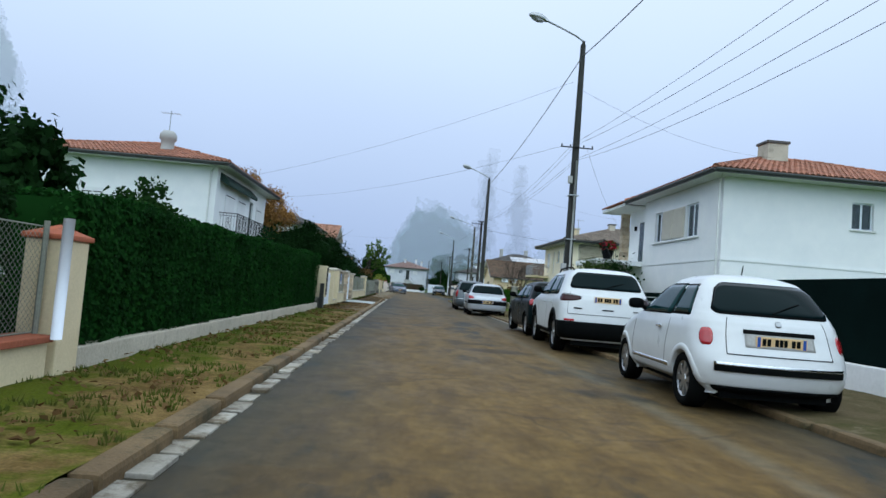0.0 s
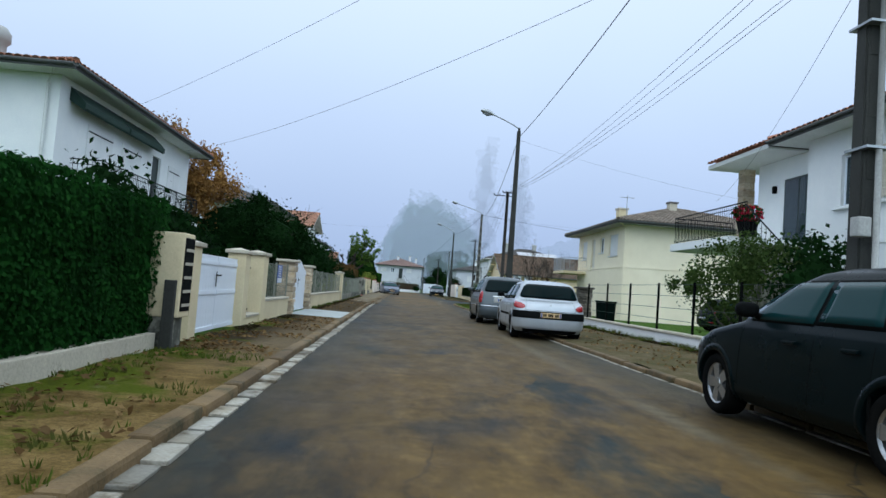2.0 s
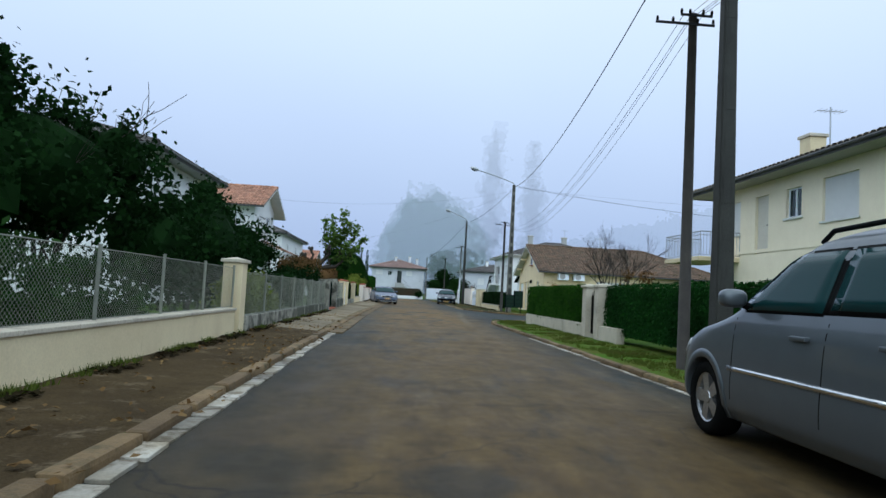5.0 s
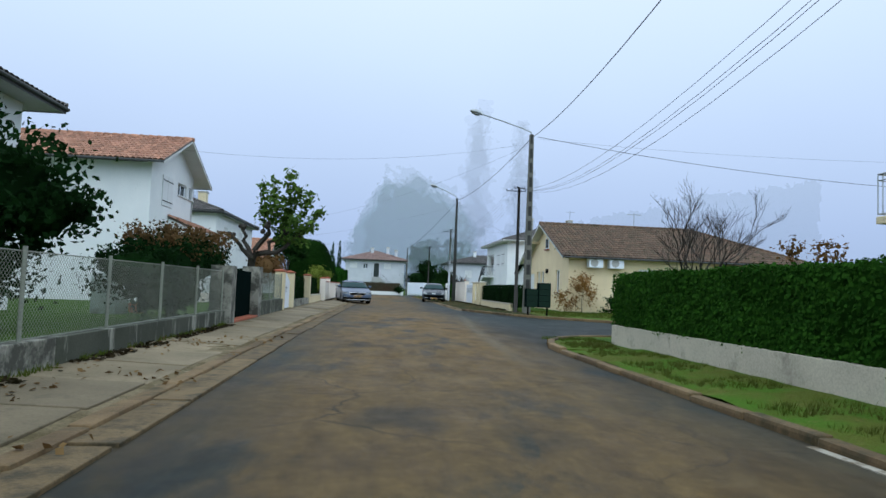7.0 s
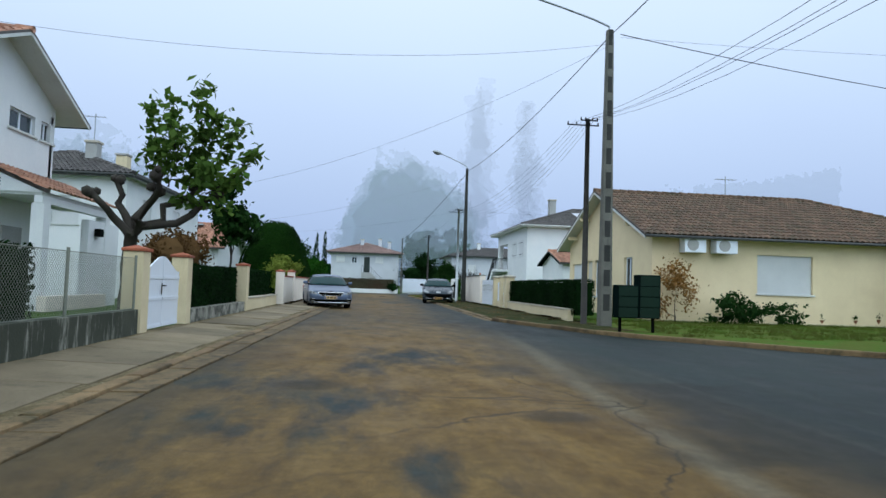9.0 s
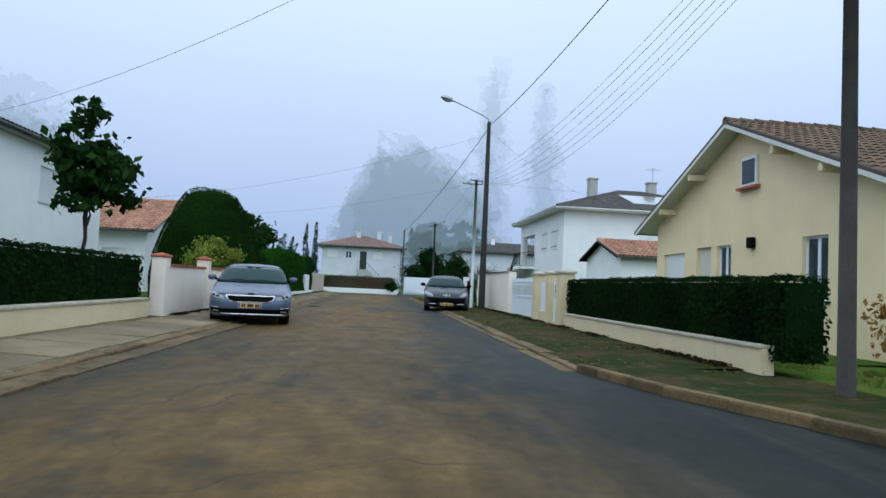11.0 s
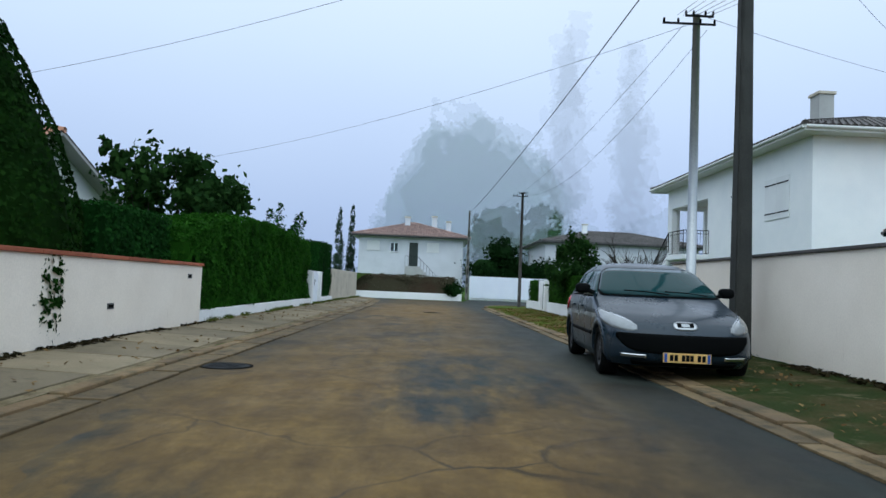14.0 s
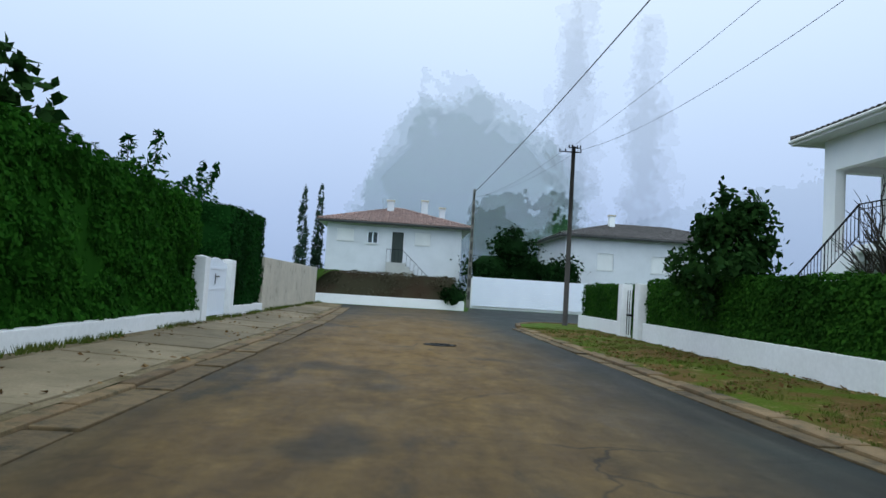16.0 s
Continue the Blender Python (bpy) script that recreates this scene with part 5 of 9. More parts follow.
# white house with solar panels
h6 = house("house", "white rendered house with dark hip roof and solar panels", 14.0, 27.5, 108.4, 120.0, 6.5, 2.2, "hip", "white", "tile_dark",
           {"S": [(19.0, 20.3, 4.2, 5.6, "hinged"), (23.5, 25.0, 4.2, 5.6, "hinged")], "W": [(109.6, 111.1, 3.9, 5.35, "hinged"), (112.1, 113.6, 3.9, 5.35, "hinged"), (115.7, 119.5, 2.95, 5.4, "open")], "N": [(14.5, 15.8, 2.95, 5.4, "open")]}, over=0.65, edge="soffit")
wpart("loggia_floor", boxm(14.26, 16.2, 115.4, 119.74, 2.75, 2.95), M["cap"], h6, h6)
wpart("loggia_wall", boxm(16.0, 16.15, 115.4, 119.74, 2.955, 5.6), M["white"], h6, h6)
wpart("loggia_wall", boxm(14.26, 15.995, 115.4, 115.55, 2.955, 5.6), M["white"], h6, h6)
wpart("loggia_ceiling", boxm(14.26, 16.15, 115.4, 119.74, 5.62, 5.7), M["soffit"], h6, h6)
d_ = wpart("door", boxm(15.95, 15.99, 117.0, 118.0, 2.96, 5.1, 0.005), M["darkdoor"], h6, h6, "dark glazed door in the loggia")
for k, (xa, xb) in enumerate(((19.0, 20.6), (20.65, 22.25), (22.3, 23.9), (23.95, 25.5))):
    bm = B()
    sl = 2.2 / 6.45
    prism(bm, [(109.6, 6.5 + (109.6 - 107.75) * sl + 0.1), (112.2, 6.5 + (112.2 - 107.75) * sl + 0.1), (112.2, 6.5 + (112.2 - 107.75) * sl + 0.16), (109.6, 6.5 + (109.6 - 107.75) * sl + 0.16)], "x", xa, xb)
    wpart("solar_panel", bm, M["chrome"], h6, h6, "glossy solar panel on the roof")
chimney(h6, 17.6, 113.6, 7.8, 9.4, 0.6, 0.6, "soffit_d", "cap")
chimney(h6, 22.4, 114.4, 8.4, 9.5, 0.6, 0.6, "soffit_d", "cap")
antenna(h6, 22.4, 114.2, 9.5, 10.7)
wpart("landing", boxm(12.84, 14.0, 115.48, 117.15, 2.70, 2.90, 0.02), M["white"], h6, h6, "white stair landing")
railing(h6, [(14.0, 115.55), (12.9, 115.55), (12.9, 117.1)], 2.90, 1.05, 0.12)
for k in range(13):
    wpart("step", boxm(12.92, 13.98, 117.152 + 0.27 * k, 117.42 + 0.27 * k, 2.48 - k * 0.205, 2.70 - k * 0.205), M["white_greyed"], h6, h6)
for xa in (12.80, 13.90):
    bm = B()
    prism(bm, [(117.12, 2.90), (117.12, 2.42), (120.4, -0.07), (120.75, -0.07), (120.75, 0.14)], "x", xa, xa + 0.1)
    wpart("stringer", bm, M["white"], h6, h6)
bm = B()
tube(bm, [(12.88, 117.1, 3.95), (12.88, 120.8, 1.14)], 0.028, 6)
tube(bm, [(12.88, 117.1, 3.13), (12.88, 120.8, 0.32)], 0.014, 6)
for k in range(28):
    y = 117.12 + k * 0.135
    z = 3.95 - (y - 117.1) * 0.76
    tube(bm, [(12.88, y, z - 0.86), (12.88, y, z)], 0.022 if k % 9 == 0 else 0.012, 4)
wpart("stair_railing", bm, M["iron"], h6, h6)

# gabled white house behind the pollarded tree, with its porch
h7 = house("house", "white rendered two-storey house with red gable roof", -19.0, -9.3, 72.9, 79.0, 6.15, 1.75, "gx", "white", "tile_pale",
           {"S": [(-13.5, -12.4, 3.9, 4.9, "shut")], "E": [(76.5, 77.85, 5.3, 5.9, "win"), (78.2, 78.9, 5.3, 5.9, "win"), (74.3, 75.7, 4.5, 5.9, "hinged")]}, over=0.75)
wpart("porch_roof_slab", boxm(-9.3, -7.72, 75.4, 79.7, 3.22, 3.34, 0.02), M["soffit"], h7, h7)
V2, F2 = [], []
tile_slope(V2, F2, (-7.55, 75.2, 3.36), (-7.55, 79.9, 3.36), (-9.3, 79.9, 4.10), (-9.3, 75.2, 4.10))
flat("porch_roof", [(v[0] - h7.location.x, v[1] - h7.location.y, v[2]) for v in V2], F2, M["tile_pale"], h7, smooth=True)
bm = B()
prism(bm, [(-7.66, 3.30), (-9.28, 3.30), (-9.28, 3.99)], "y", 75.34, 75.46)
gable_ = wpart("porch_gable", bm, M["white"], h7, h7)
for zz in (3.45, 3.53, 3.61):
    wpart("gable_slot", boxm(-8.88, -8.76, 75.325, 75.342, zz, zz + 0.035), M["black"], gable_, h7)
wpart("porch_beam", boxm(-7.92, -7.70, 75.4, 79.7, 3.02, 3.22, 0.012), M["white"], h7, h7)
for yy in (75.6, 79.5):
    wpart("porch_post", boxm(-8.0, -7.66, yy - 0.17, yy + 0.17, 0.1, 3.02, 0.015), M["white"], h7, h7)
wpart("porch_wall", boxm(-7.94, -7.70, 78.2, 80.5, 0.1, 2.85, 0.015), M["white"], h7, h7)
wpart("wall_lantern", boxm(-7.68, -7.5, 78.55, 78.85, 2.35, 2.6, 0.03), M["black"], h7, h7, "small black wall lantern")
wpart("porch_door", boxm(-9.29, -9.24, 76.4, 77.4, 0.35, 2.45, 0.01), M["soffit_d"], h7, h7, "dark porch door")
wpart("flower_bed_wall", boxm(-7.6, -7.35, 75.2, 78.9, 0.1, 0.52, 0.02), M["pink"], h7, h7, "stained low wall of the flower bed")
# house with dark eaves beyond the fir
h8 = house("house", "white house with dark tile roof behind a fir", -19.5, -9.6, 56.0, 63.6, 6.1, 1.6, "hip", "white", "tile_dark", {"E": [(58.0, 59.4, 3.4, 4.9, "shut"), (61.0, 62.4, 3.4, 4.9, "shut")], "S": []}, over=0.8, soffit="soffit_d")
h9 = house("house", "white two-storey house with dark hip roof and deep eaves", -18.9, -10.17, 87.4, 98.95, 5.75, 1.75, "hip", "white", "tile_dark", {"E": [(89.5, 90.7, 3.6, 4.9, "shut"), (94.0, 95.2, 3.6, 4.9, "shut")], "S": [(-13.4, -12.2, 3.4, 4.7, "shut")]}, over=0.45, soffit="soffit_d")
chimney(h9, -12.95, 90.2, 6.4, 7.7, 0.55, 0.55, "soffit_d", "cap")
antenna(h9, -12.9, 90.1, 7.8, 9.2)
chimney(h9, -13.0, 94.0, 6.6, 7.85, 0.6, 0.6, "cream", "soffit_d")
h10 = house("house", "low house with weathered orange tile roof", -20.0, -10.2, 104.6, 112.8, 3.38, 2.1, "gx", "white", "tile_pale", {"S": [(-12.5, -11.2, 1.2, 2.4, "shut")], "E": []}, over=0.6, soffit="soffit_d")
wpart("skylight", boxm(-12.75, -12.2, 107.6, 108.15, 5.3, 5.42, 0.01), M["steel"], h10, h10, "small grey roof window")
antenna(h10, -14.1, 108.7, 5.5, 7.3)
# houses across the end of the street, walls and roofs greyed to imitate fog
h12 = house("house", "white end house with red hip roof and outside stair", -4.6, 4.9, 145.0, 154.0, 5.45, 1.6, "hip", "white_greyed", "tile_fogged",
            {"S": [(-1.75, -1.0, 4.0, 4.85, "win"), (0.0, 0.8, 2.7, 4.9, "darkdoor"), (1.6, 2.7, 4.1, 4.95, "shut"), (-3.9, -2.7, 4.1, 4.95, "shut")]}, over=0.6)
for k in range(10):
    wpart("step", boxm(0.8 + k * 0.27, 1.068 + k * 0.27, 144.0, 145.0, 0.1, 2.7 - k * 0.25), M["soffit_d"], h12, h12)
wpart("landing", boxm(-0.3, 0.8, 144.0, 145.0, 0.1, 2.7), M["soffit_d"], h12, h12)
bm = B()
tube(bm, [(-0.3, 144.05, 3.6), (0.8, 144.05, 3.6), (3.4, 144.05, 1.15)], 0.02, 6)
for k in range(14):
    x = -0.3 + k * 0.28
    z = 3.6 if x < 0.8 else 3.6 - (x - 0.8) * 0.94
    tube(bm, [(x, 144.05, z - 0.9), (x, 144.05, z)], 0.012, 4)
wpart("stair_railing", bm, M["iron"], h12, h12)
chimney(h12, 2.2, 149.0, 6.5, 7.7, 0.5, 0.5, "white_greyed", "cap")
chimney(h12, 3.6, 149.5, 6.2, 7.3, 0.45, 0.45, "white_greyed", "cap")
chimney(h12, -0.4, 148.6, 6.6, 7.5, 0.5, 0.5, "white_greyed", "cap")
h13 = house("house", "long white end house with dark hip roof", 12.6, 27.0, 146.0, 156.0, 5.6, 1.5, "hip", "white_greyed", "tile_dark", {"S": [(15.0, 16.2, 3.2, 4.4, "shut"), (19.0, 20.2, 3.2, 4.4, "shut"), (24.0, 25.2, 3.2, 4.4, "shut")]}, over=0.6, soffit="soffit_d")
chimney(h13, 17.2, 150.0, 6.6, 7.7, 0.45, 0.45, "white", "cap")

# ---- street walls, gates and hedges, far side ----
low_wall("cream rendered garden wall with clay coping", -3.2, -2.95, -12, 5.25, 0.42, "cream", "brick", 0.06, 0.05)
pillar("cream gate pillar with pyramid clay cap", -3.1, 5.5, 0.36, 1.22, "cream", "brick", 0.03, 0.05, 0.09)
bm = B()
tube(bm, [(-2.86, 5.2, 0.45), (-2.86, 5.2, 1.48)], 0.045, 10)
tagged(part("pipe", bm, M["pvc"], smooth=True), "white plastic pipe strapped to the gate pillar", "pipe")
low_wall("low pale concrete wall below the hedge", -3.12, -2.96, 5.75, 21.0, 0.32, "cap")
hedge("tall dark green clipped hedge on a low wall", -3.75, -3.06, 5.72, 21.3, 0.1, 1.9, 620, 0.055, "hedge", 3, lambda y: 1.78 + 0.012 * (y - 5) + 0.03 * math.sin(y * 2.1))
hedge("tall clipped hedge behind the wire fence", -4.0, -3.4, -12, 5.3, 0.1, 1.75, 260, 0.06, "hedge_d", 4)


def chain_link(label, x, y0, y1, z0, z1, gap=0.06, mat="mesh", posts=2.0, k=0.0026):
    """Woven wire fence: crossing wires, top wire and posts."""
    e_ = thing("wire_fence", label, "fence", (x, (y0 + y1) / 2, z0))
    V_, F_ = [], []
    L, H = y1 - y0, z1 - z0
    y = -H
    while y < L:
        for sgn in (1, -1):
            a_ = max(0.0, y)
            b_ = min(L, y + H)
            if b_ - a_ > 0.01:
                za, zb = (a_ - y, b_ - y) if sgn > 0 else (H - (a_ - y), H - (b_ - y))
                o = len(V_)
                for (yy, zz) in ((a_, za), (b_, zb)):
                    V_ += [(sgn * k, yy - L / 2, zz + k), (sgn * k, yy - L / 2, zz - k), (-k + sgn * k, yy - L / 2, zz)]
                for q in range(3):
                    F_.append((o + q, o + (q + 1) % 3, o + 3 + (q + 1) % 3, o + 3 + q))
        y += gap
    flat("wire_mesh", V_, F_, M[mat], e_)["kind"] = "stuff"
    bm = B()
    for zz in (0.01, H):
        tube(bm, [(0, -L / 2, zz), (0, L / 2, zz)], 0.007, 5)
    part("line_wire", bm, M[mat], e_)
    n = max(1, int(round(L / posts)))
    for i in range(n + 1):
        yy = -L / 2 + L * i / n
        part("fence_post", tube(B(), [(0.03, yy, 0), (0.03, yy, H + 0.05)], 0.024, 8), M[mat], e_)
    return e_


chain_link("green wire mesh fence on the cream wall", -3.1, -12, 5.25, 0.48, 1.4)

# meter cabinet
e_ = thing("meter_cabinet", "cream street meter cabinet with ventilation slots", "cabinet", (-2.93, 21.25, 0.1))
part("cabinet_body", boxm(-0.36, 0.2, -0.2, 0.2, 0.42, 1.52, 0.02), M["cream"], e_)
part("plinth", boxm(-0.30, 0.14, -0.15, 0.15, 0, 0.42, 0.01), M["oldwall"], e_)
f_ = part("slot_panel", boxm(0.2, 0.212, -0.16, 0.17, 0.5, 1.46, 0.004), M["trim"], e_, "dark panel of letter slots")
for k in range(5):
    part("slot_flap", boxm(0.212, 0.222, -0.14, 0.15, 0.56 + k * 0.18, 0.60 + k * 0.18, 0.004), M["cap"], f_)
part("stake", boxm(0.02, 0.16, -0.27, -0.202, 0, 0.9, 0.01), M["pole"], e_)


def pvc_gate(label, x, y0, y1, z0, z1, crest=0.0, leaves=2, handle=True, rails=True, slots=(), slot_mat="black"):
    """White plastic gate: leaves of upright boards with rails, an optional swept top, a handle."""
    e_ = thing("gate", label, "gate", (x, (y0 + y1) / 2, z0))
    L = y1 - y0
    H = z1 - z0
    flip = -1 if x > 0 else 1
    n = max(3, int(L / 0.13))

    def top_at(t):
        return H + crest * math.sin(math.pi * t) ** 2
    for s in range(leaves):
        a_, b_ = -L / 2 + L * s / leaves + 0.008, -L / 2 + L * (s + 1) / leaves - 0.008
        bm = B()
        m_ = max(2, n // leaves)
        for i in range(m_):
            p, q = a_ + (b_ - a_) * i / m_ + 0.002, a_ + (b_ - a_) * (i + 1) / m_ - 0.002
            t0, t1 = (p + L / 2) / L, (q + L / 2) / L
            prism(bm, [(p, 0.05), (q, 0.05), (q, top_at(t1)), (p, top_at(t0))], "x", -0.016, 0.016)
        g_ = part("gate_leaf", bm, M["pvc"], e_, "white plastic board gate leaf")
        if rails:
            for zz in (0.05, H * 0.5, H - 0.16):
                part("rail", boxm(min(0.018 * flip, 0.034 * flip), max(0.018 * flip, 0.034 * flip), a_ + 0.02, b_ - 0.02, zz, zz + 0.07, 0.005), M["pvc"], g_)
    for y_, z0_, z1_ in slots:
        part("slot", boxm(min(0.017 * flip, 0.021 * flip), max(0.017 * flip, 0.021 * flip), y_ - 0.022, y_ + 0.022, z0_, z1_, 0.001), M[slot_mat], e_)
    if handle:
        part("handle", boxm(min(0.034 * flip, 0.06 * flip), max(0.034 * flip, 0.06 * flip), -0.1, 0.14, H * 0.74, H * 0.74 + 0.025, 0.006), M["iron"], e_)
        part("lock_plate", boxm(min(0.034 * flip, 0.042 * flip), max(0.034 * flip, 0.042 * flip), -0.1, -0.07, H * 0.60, H * 0.80), M["iron"], e_)
    return e_


hedge("dark bushy hedge behind the white gate", -5.5, -4.5, 22.6, 28.6, 0.1, 2.35, 300, 0.08, "hedge_d", 21, lambda y: 2.2 + 0.18 * math.sin(y * 1.3), 0.2)
hedge("dark low hedge before the balcony house", -6.6, -5.6, 28.0, 31.6, 0.1, 1.6, 240, 0.08, "hedge_d", 25, lambda y: 1.5 + 0.15 * math.sin(y * 1.7), 0.2)
pillar("cream rendered gate pillar with flat cap", -3.12, 22.3, 0.34, 1.42, "cream")
pvc_gate("closed white plastic double gate", -3.1, 22.5, 25.0, 0.11, 1.42)
pillar("cream rendered gate pillar with flat cap", -3.12, 25.25, 0.36, 1.46, "cream")
pillar("cream rendered gate pillar with flat cap", -3.12, 26.75, 0.42, 1.5, "cream")
low_wall("low cream doorstep wall between pillars", -3.2, -2.95, 25.45, 26.52, 0.28, "cream", "cap")
e_ = thing("iron_gate", "black iron garden gate standing ajar", "gate", (-3.2, 26.1, 0.34))
bm = B()
for k in range(7):
    tube(bm, [(0, -0.45 + k * 0.15, 0), (0, -0.45 + k * 0.15, 1.0)], 0.012, 5)
for zz in (0.05, 0.95):
    tube(bm, [(0, -0.47, zz), (0, 0.47, zz)], 0.015, 5)
part("gate_frame", bm, M["iron"], e_)
low_wall("cream rendered garden wall with pale coping", -3.22, -2.98, 27.0, 30.2, 0.56, "cream", "cap")
chain_link("wire mesh fence panel on the cream wall", -3.1, 27.0, 30.2, 0.62, 1.45)
e_ = thing("notice_board", "blue and white notice hung on the wire fence", "notice", (-3.085, 29.22, 0.98))
part("panel", boxm(-0.006, 0.006, -0.29, 0.29, 0, 0.47), M["blue"], e_)
part("white_field", boxm(0.007, 0.010, -0.28, 0.28, 0.01, 0.13), M["paper"], e_)
for k in range(5):
    part("print_line", boxm(0.007, 0.010, -0.2, 0.16 - 0.03 * (k % 3), 0.17 + k * 0.06, 0.195 + k * 0.06), M["paper"], e_)
part("emblem", boxm(0.011, 0.013, 0.14, 0.24, 0.19, 0.27), M["blue"], e_)
stone_pillar("rock-faced stone gate pillar with flat cap", -3.12, 30.5, 0.44, 1.5)
pvc_gate("closed white plastic gate with arched top", -3.1, 30.75, 33.6, 0.095, 1.42, 0.30, 2)
stone_pillar("rock-faced stone gate pillar with flat cap", -3.12, 33.85, 0.42, 1.45)
low_wall("long cream garden wall with pale coping", -3.22, -2.98, 34.1, 45.2, 0.58, "cream", "cap")
chain_link("wire mesh fence panels on the cream wall", -3.1, 34.1, 45.2, 0.64, 1.45)
pillar("cream rendered gate pillar with flat cap", -3.12, 45.5, 0.4, 1.48, "cream")
low_wall("flaking whitewashed low garden wall", -3.15, -2.9, 45.8, 52.6, 0.44, "oldwall")
low_wall("blackened weathered low garden wall", -3.15, -2.9, 52.6, 60.3, 0.44, "mosswall")
chain_link("tall wire mesh fence on the weathered wall", -3.02, 45.8, 60.3, 0.44, 1.38, k=0.0034)
pillar("old grey concrete gate pillar", -3.05, 60.65, 0.5, 1.42, "oldwall", "oldwall", 0.0, 0.01, 0.01)
pillar("old grey concrete gate pillar", -3.05, 64.1, 0.5, 1.5, "oldwall", "oldwall", 0.0, 0.01, 0.01)
e_ = thing("metal_gate", "closed dark metal double gate", "gate", (-3.05, 62.4, 0.14))
for s in (-1, 1):
    g_ = part("gate_leaf", boxm(-0.02, 0.02, min(0.01 * s, 1.42 * s), max(0.01 * s, 1.42 * s), 0.05, 1.3, 0.01), M["gatedark"], e_)
    for k in range(8):
        y = s * (0.12 + k * 0.165)
        part("board", boxm(0.02, 0.03, y - 0.07, y + 0.07, 0.1, 1.25, 0.004), M["gatedark"], g_)
part("sill", boxm(-0.12, 0.25, -1.5, 1.5, -0.02, 0.04, 0.01), M["brick"], e_)
low_wall("blackened weathered low garden wall", -3.15, -2.9, 64.4, 69.3, 0.55, "mosswall")
hedge("dark hedge behind the wire fence", -4.4, -3.4, 64.6, 66.8, 0.1, 1.5, 220, 0.07, "hedge_d", 24)
chain_link("wire mesh fence on the weathered wall", -3.02, 64.4, 69.3, 0.55, 1.45, k=0.0036)
pillar("cream gate pillar with clay cap", -3.08, 69.6, 0.36, 1.5, "cream", "brick", 0.03, 0.06, 0.06)
pvc_gate("closed white plastic garden gate with raised middle", -3.06, 69.85, 72.0, 0.085, 1.25, 0.3, 2)
pillar("cream gate pillar with clay cap", -3.08, 72.3, 0.36, 1.5, "cream", "brick", 0.03, 0.06, 0.06)
low_wall("low weathered wall below the hedge", -3.15, -2.92, 72.6, 78.6, 0.42, "oldwall")
hedge("dark clipped hedge behind the pillars", -3.8, -3.2, 72.5, 78.6, 0.1, 1.45, 240, 0.07, "hedge_d", 6)
pillar("cream gate pillar with clay cap", -3.08, 78.9, 0.36, 1.5, "cream", "brick", 0.03, 0.06, 0.06)
low_wall("low cream garden wall", -3.15, -2.92, 79.2, 85.4, 0.5, "cream", "cap")
hedge("dark clipped hedge behind the cream wall", -3.85, -3.2, 79.1, 85.6, 0.1, 1.5, 220, 0.07, "hedge_d", 7)
pillar("pink cream gate pillar with clay cap", -2.85, 85.8, 0.34, 1.45, "pink", "brick", 0.03, 0.06, 0.06)
low_wall("pink cream rendered garden wall with clay coping", -2.95, -2.72, 86.0, 89.2, 1.32, "pink", "brick", 0.06, 0.04)
pillar("pink cream gate pillar with clay cap", -2.85, 89.5, 0.34, 1.5, "pink", "brick", 0.03, 0.06, 0.08)
low_wall("pink cream rendered garden wall with clay coping", -2.95, -2.72, 89.75, 102.6, 1.32, "pink", "brick", 0.06, 0.04)
hedge("dark clipped hedge behind the pink wall", -4.7, -3.45, 99.9, 102.6, 0.1, 2.32, 300, 0.075, "hedge", 22, None, 0.08)
for y_, z_ in ((95.95, 1.12), (98.98, 0.60), (101.95, 1.10)):
    e_ = thing("wall_vent", "small dark vent in the pink wall", "vent", (-2.72, y_, z_), group="wall vents")
    part("vent_frame", boxm(-0.005, 0.012, -0.09, 0.09, -0.045, 0.045, 0.004), M["zinc"], e_)
    part("vent_slot", boxm(0.012, 0.016, -0.07, 0.07, -0.025, 0.025), M["black"], e_)
low_wall("low white wall below the tall hedge", -3.05, -2.85, 102.7, 115.2, 0.36, "whitewall")
hedge("tall bright green clipped hedge with a bulging face", -4.3, -2.98, 102.7, 115.1, 0.36, 2.75, 420, 0.075, "hedge_b", 8, lambda y: float(np.interp(y, [102.7, 104, 108, 112, 115.1], [1.9, 2.5, 2.85, 2.75, 2.65])), 0.16)
pillar("white gate pillar", -2.98, 115.4, 0.3, 1.4, "whitewall", "whitewall", 0, 0.02, 0.03)
pvc_gate("closed white narrow garden gate", -2.96, 115.55, 117.1, 0.14, 1.4, 0.12, 1)
pillar("white gate pillar", -2.98, 117.3, 0.3, 1.4, "whitewall", "whitewall", 0, 0.02, 0.03)
low_wall("low white wall below the hedge", -3.05, -2.85, 117.5, 120.4, 0.36, "whitewall")
hedge("tall green clipped hedge", -4.2, -3.0, 117.4, 120.6, 0.3, 2.9, 400, 0.075, "hedge", 9, None, 0.12)
low_wall("bare grey rendered garden wall", -3.2, -2.95, 120.7, 131.0, 1.75, "cap")

# ---- near side walls and hedges ----
low_wall("dark boarded fence behind a white wall", 7.3, 7.45, -12, 12.5, 1.86, "gatedark")
low_wall("low white rendered wall", 7.0, 7.25, -12, 13.6, 0.5, "whitewall")
pillar("white gate pillar with clay cap", 7.1, 14.0, 0.4, 1.5, "whitewall", "brick", 0.02, 0.04, 0.02)
e_ = thing("metal_gate", "dark slatted metal driveway gate", "gate", (7.3, 16.4, 0.12))
for k in range(9):
    part("slat", boxm(-0.015, 0.015, -2.1, 2.1, 0.1 + k * 0.15, 0.22 + k * 0.15, 0.004), M["gatedark"], e_)
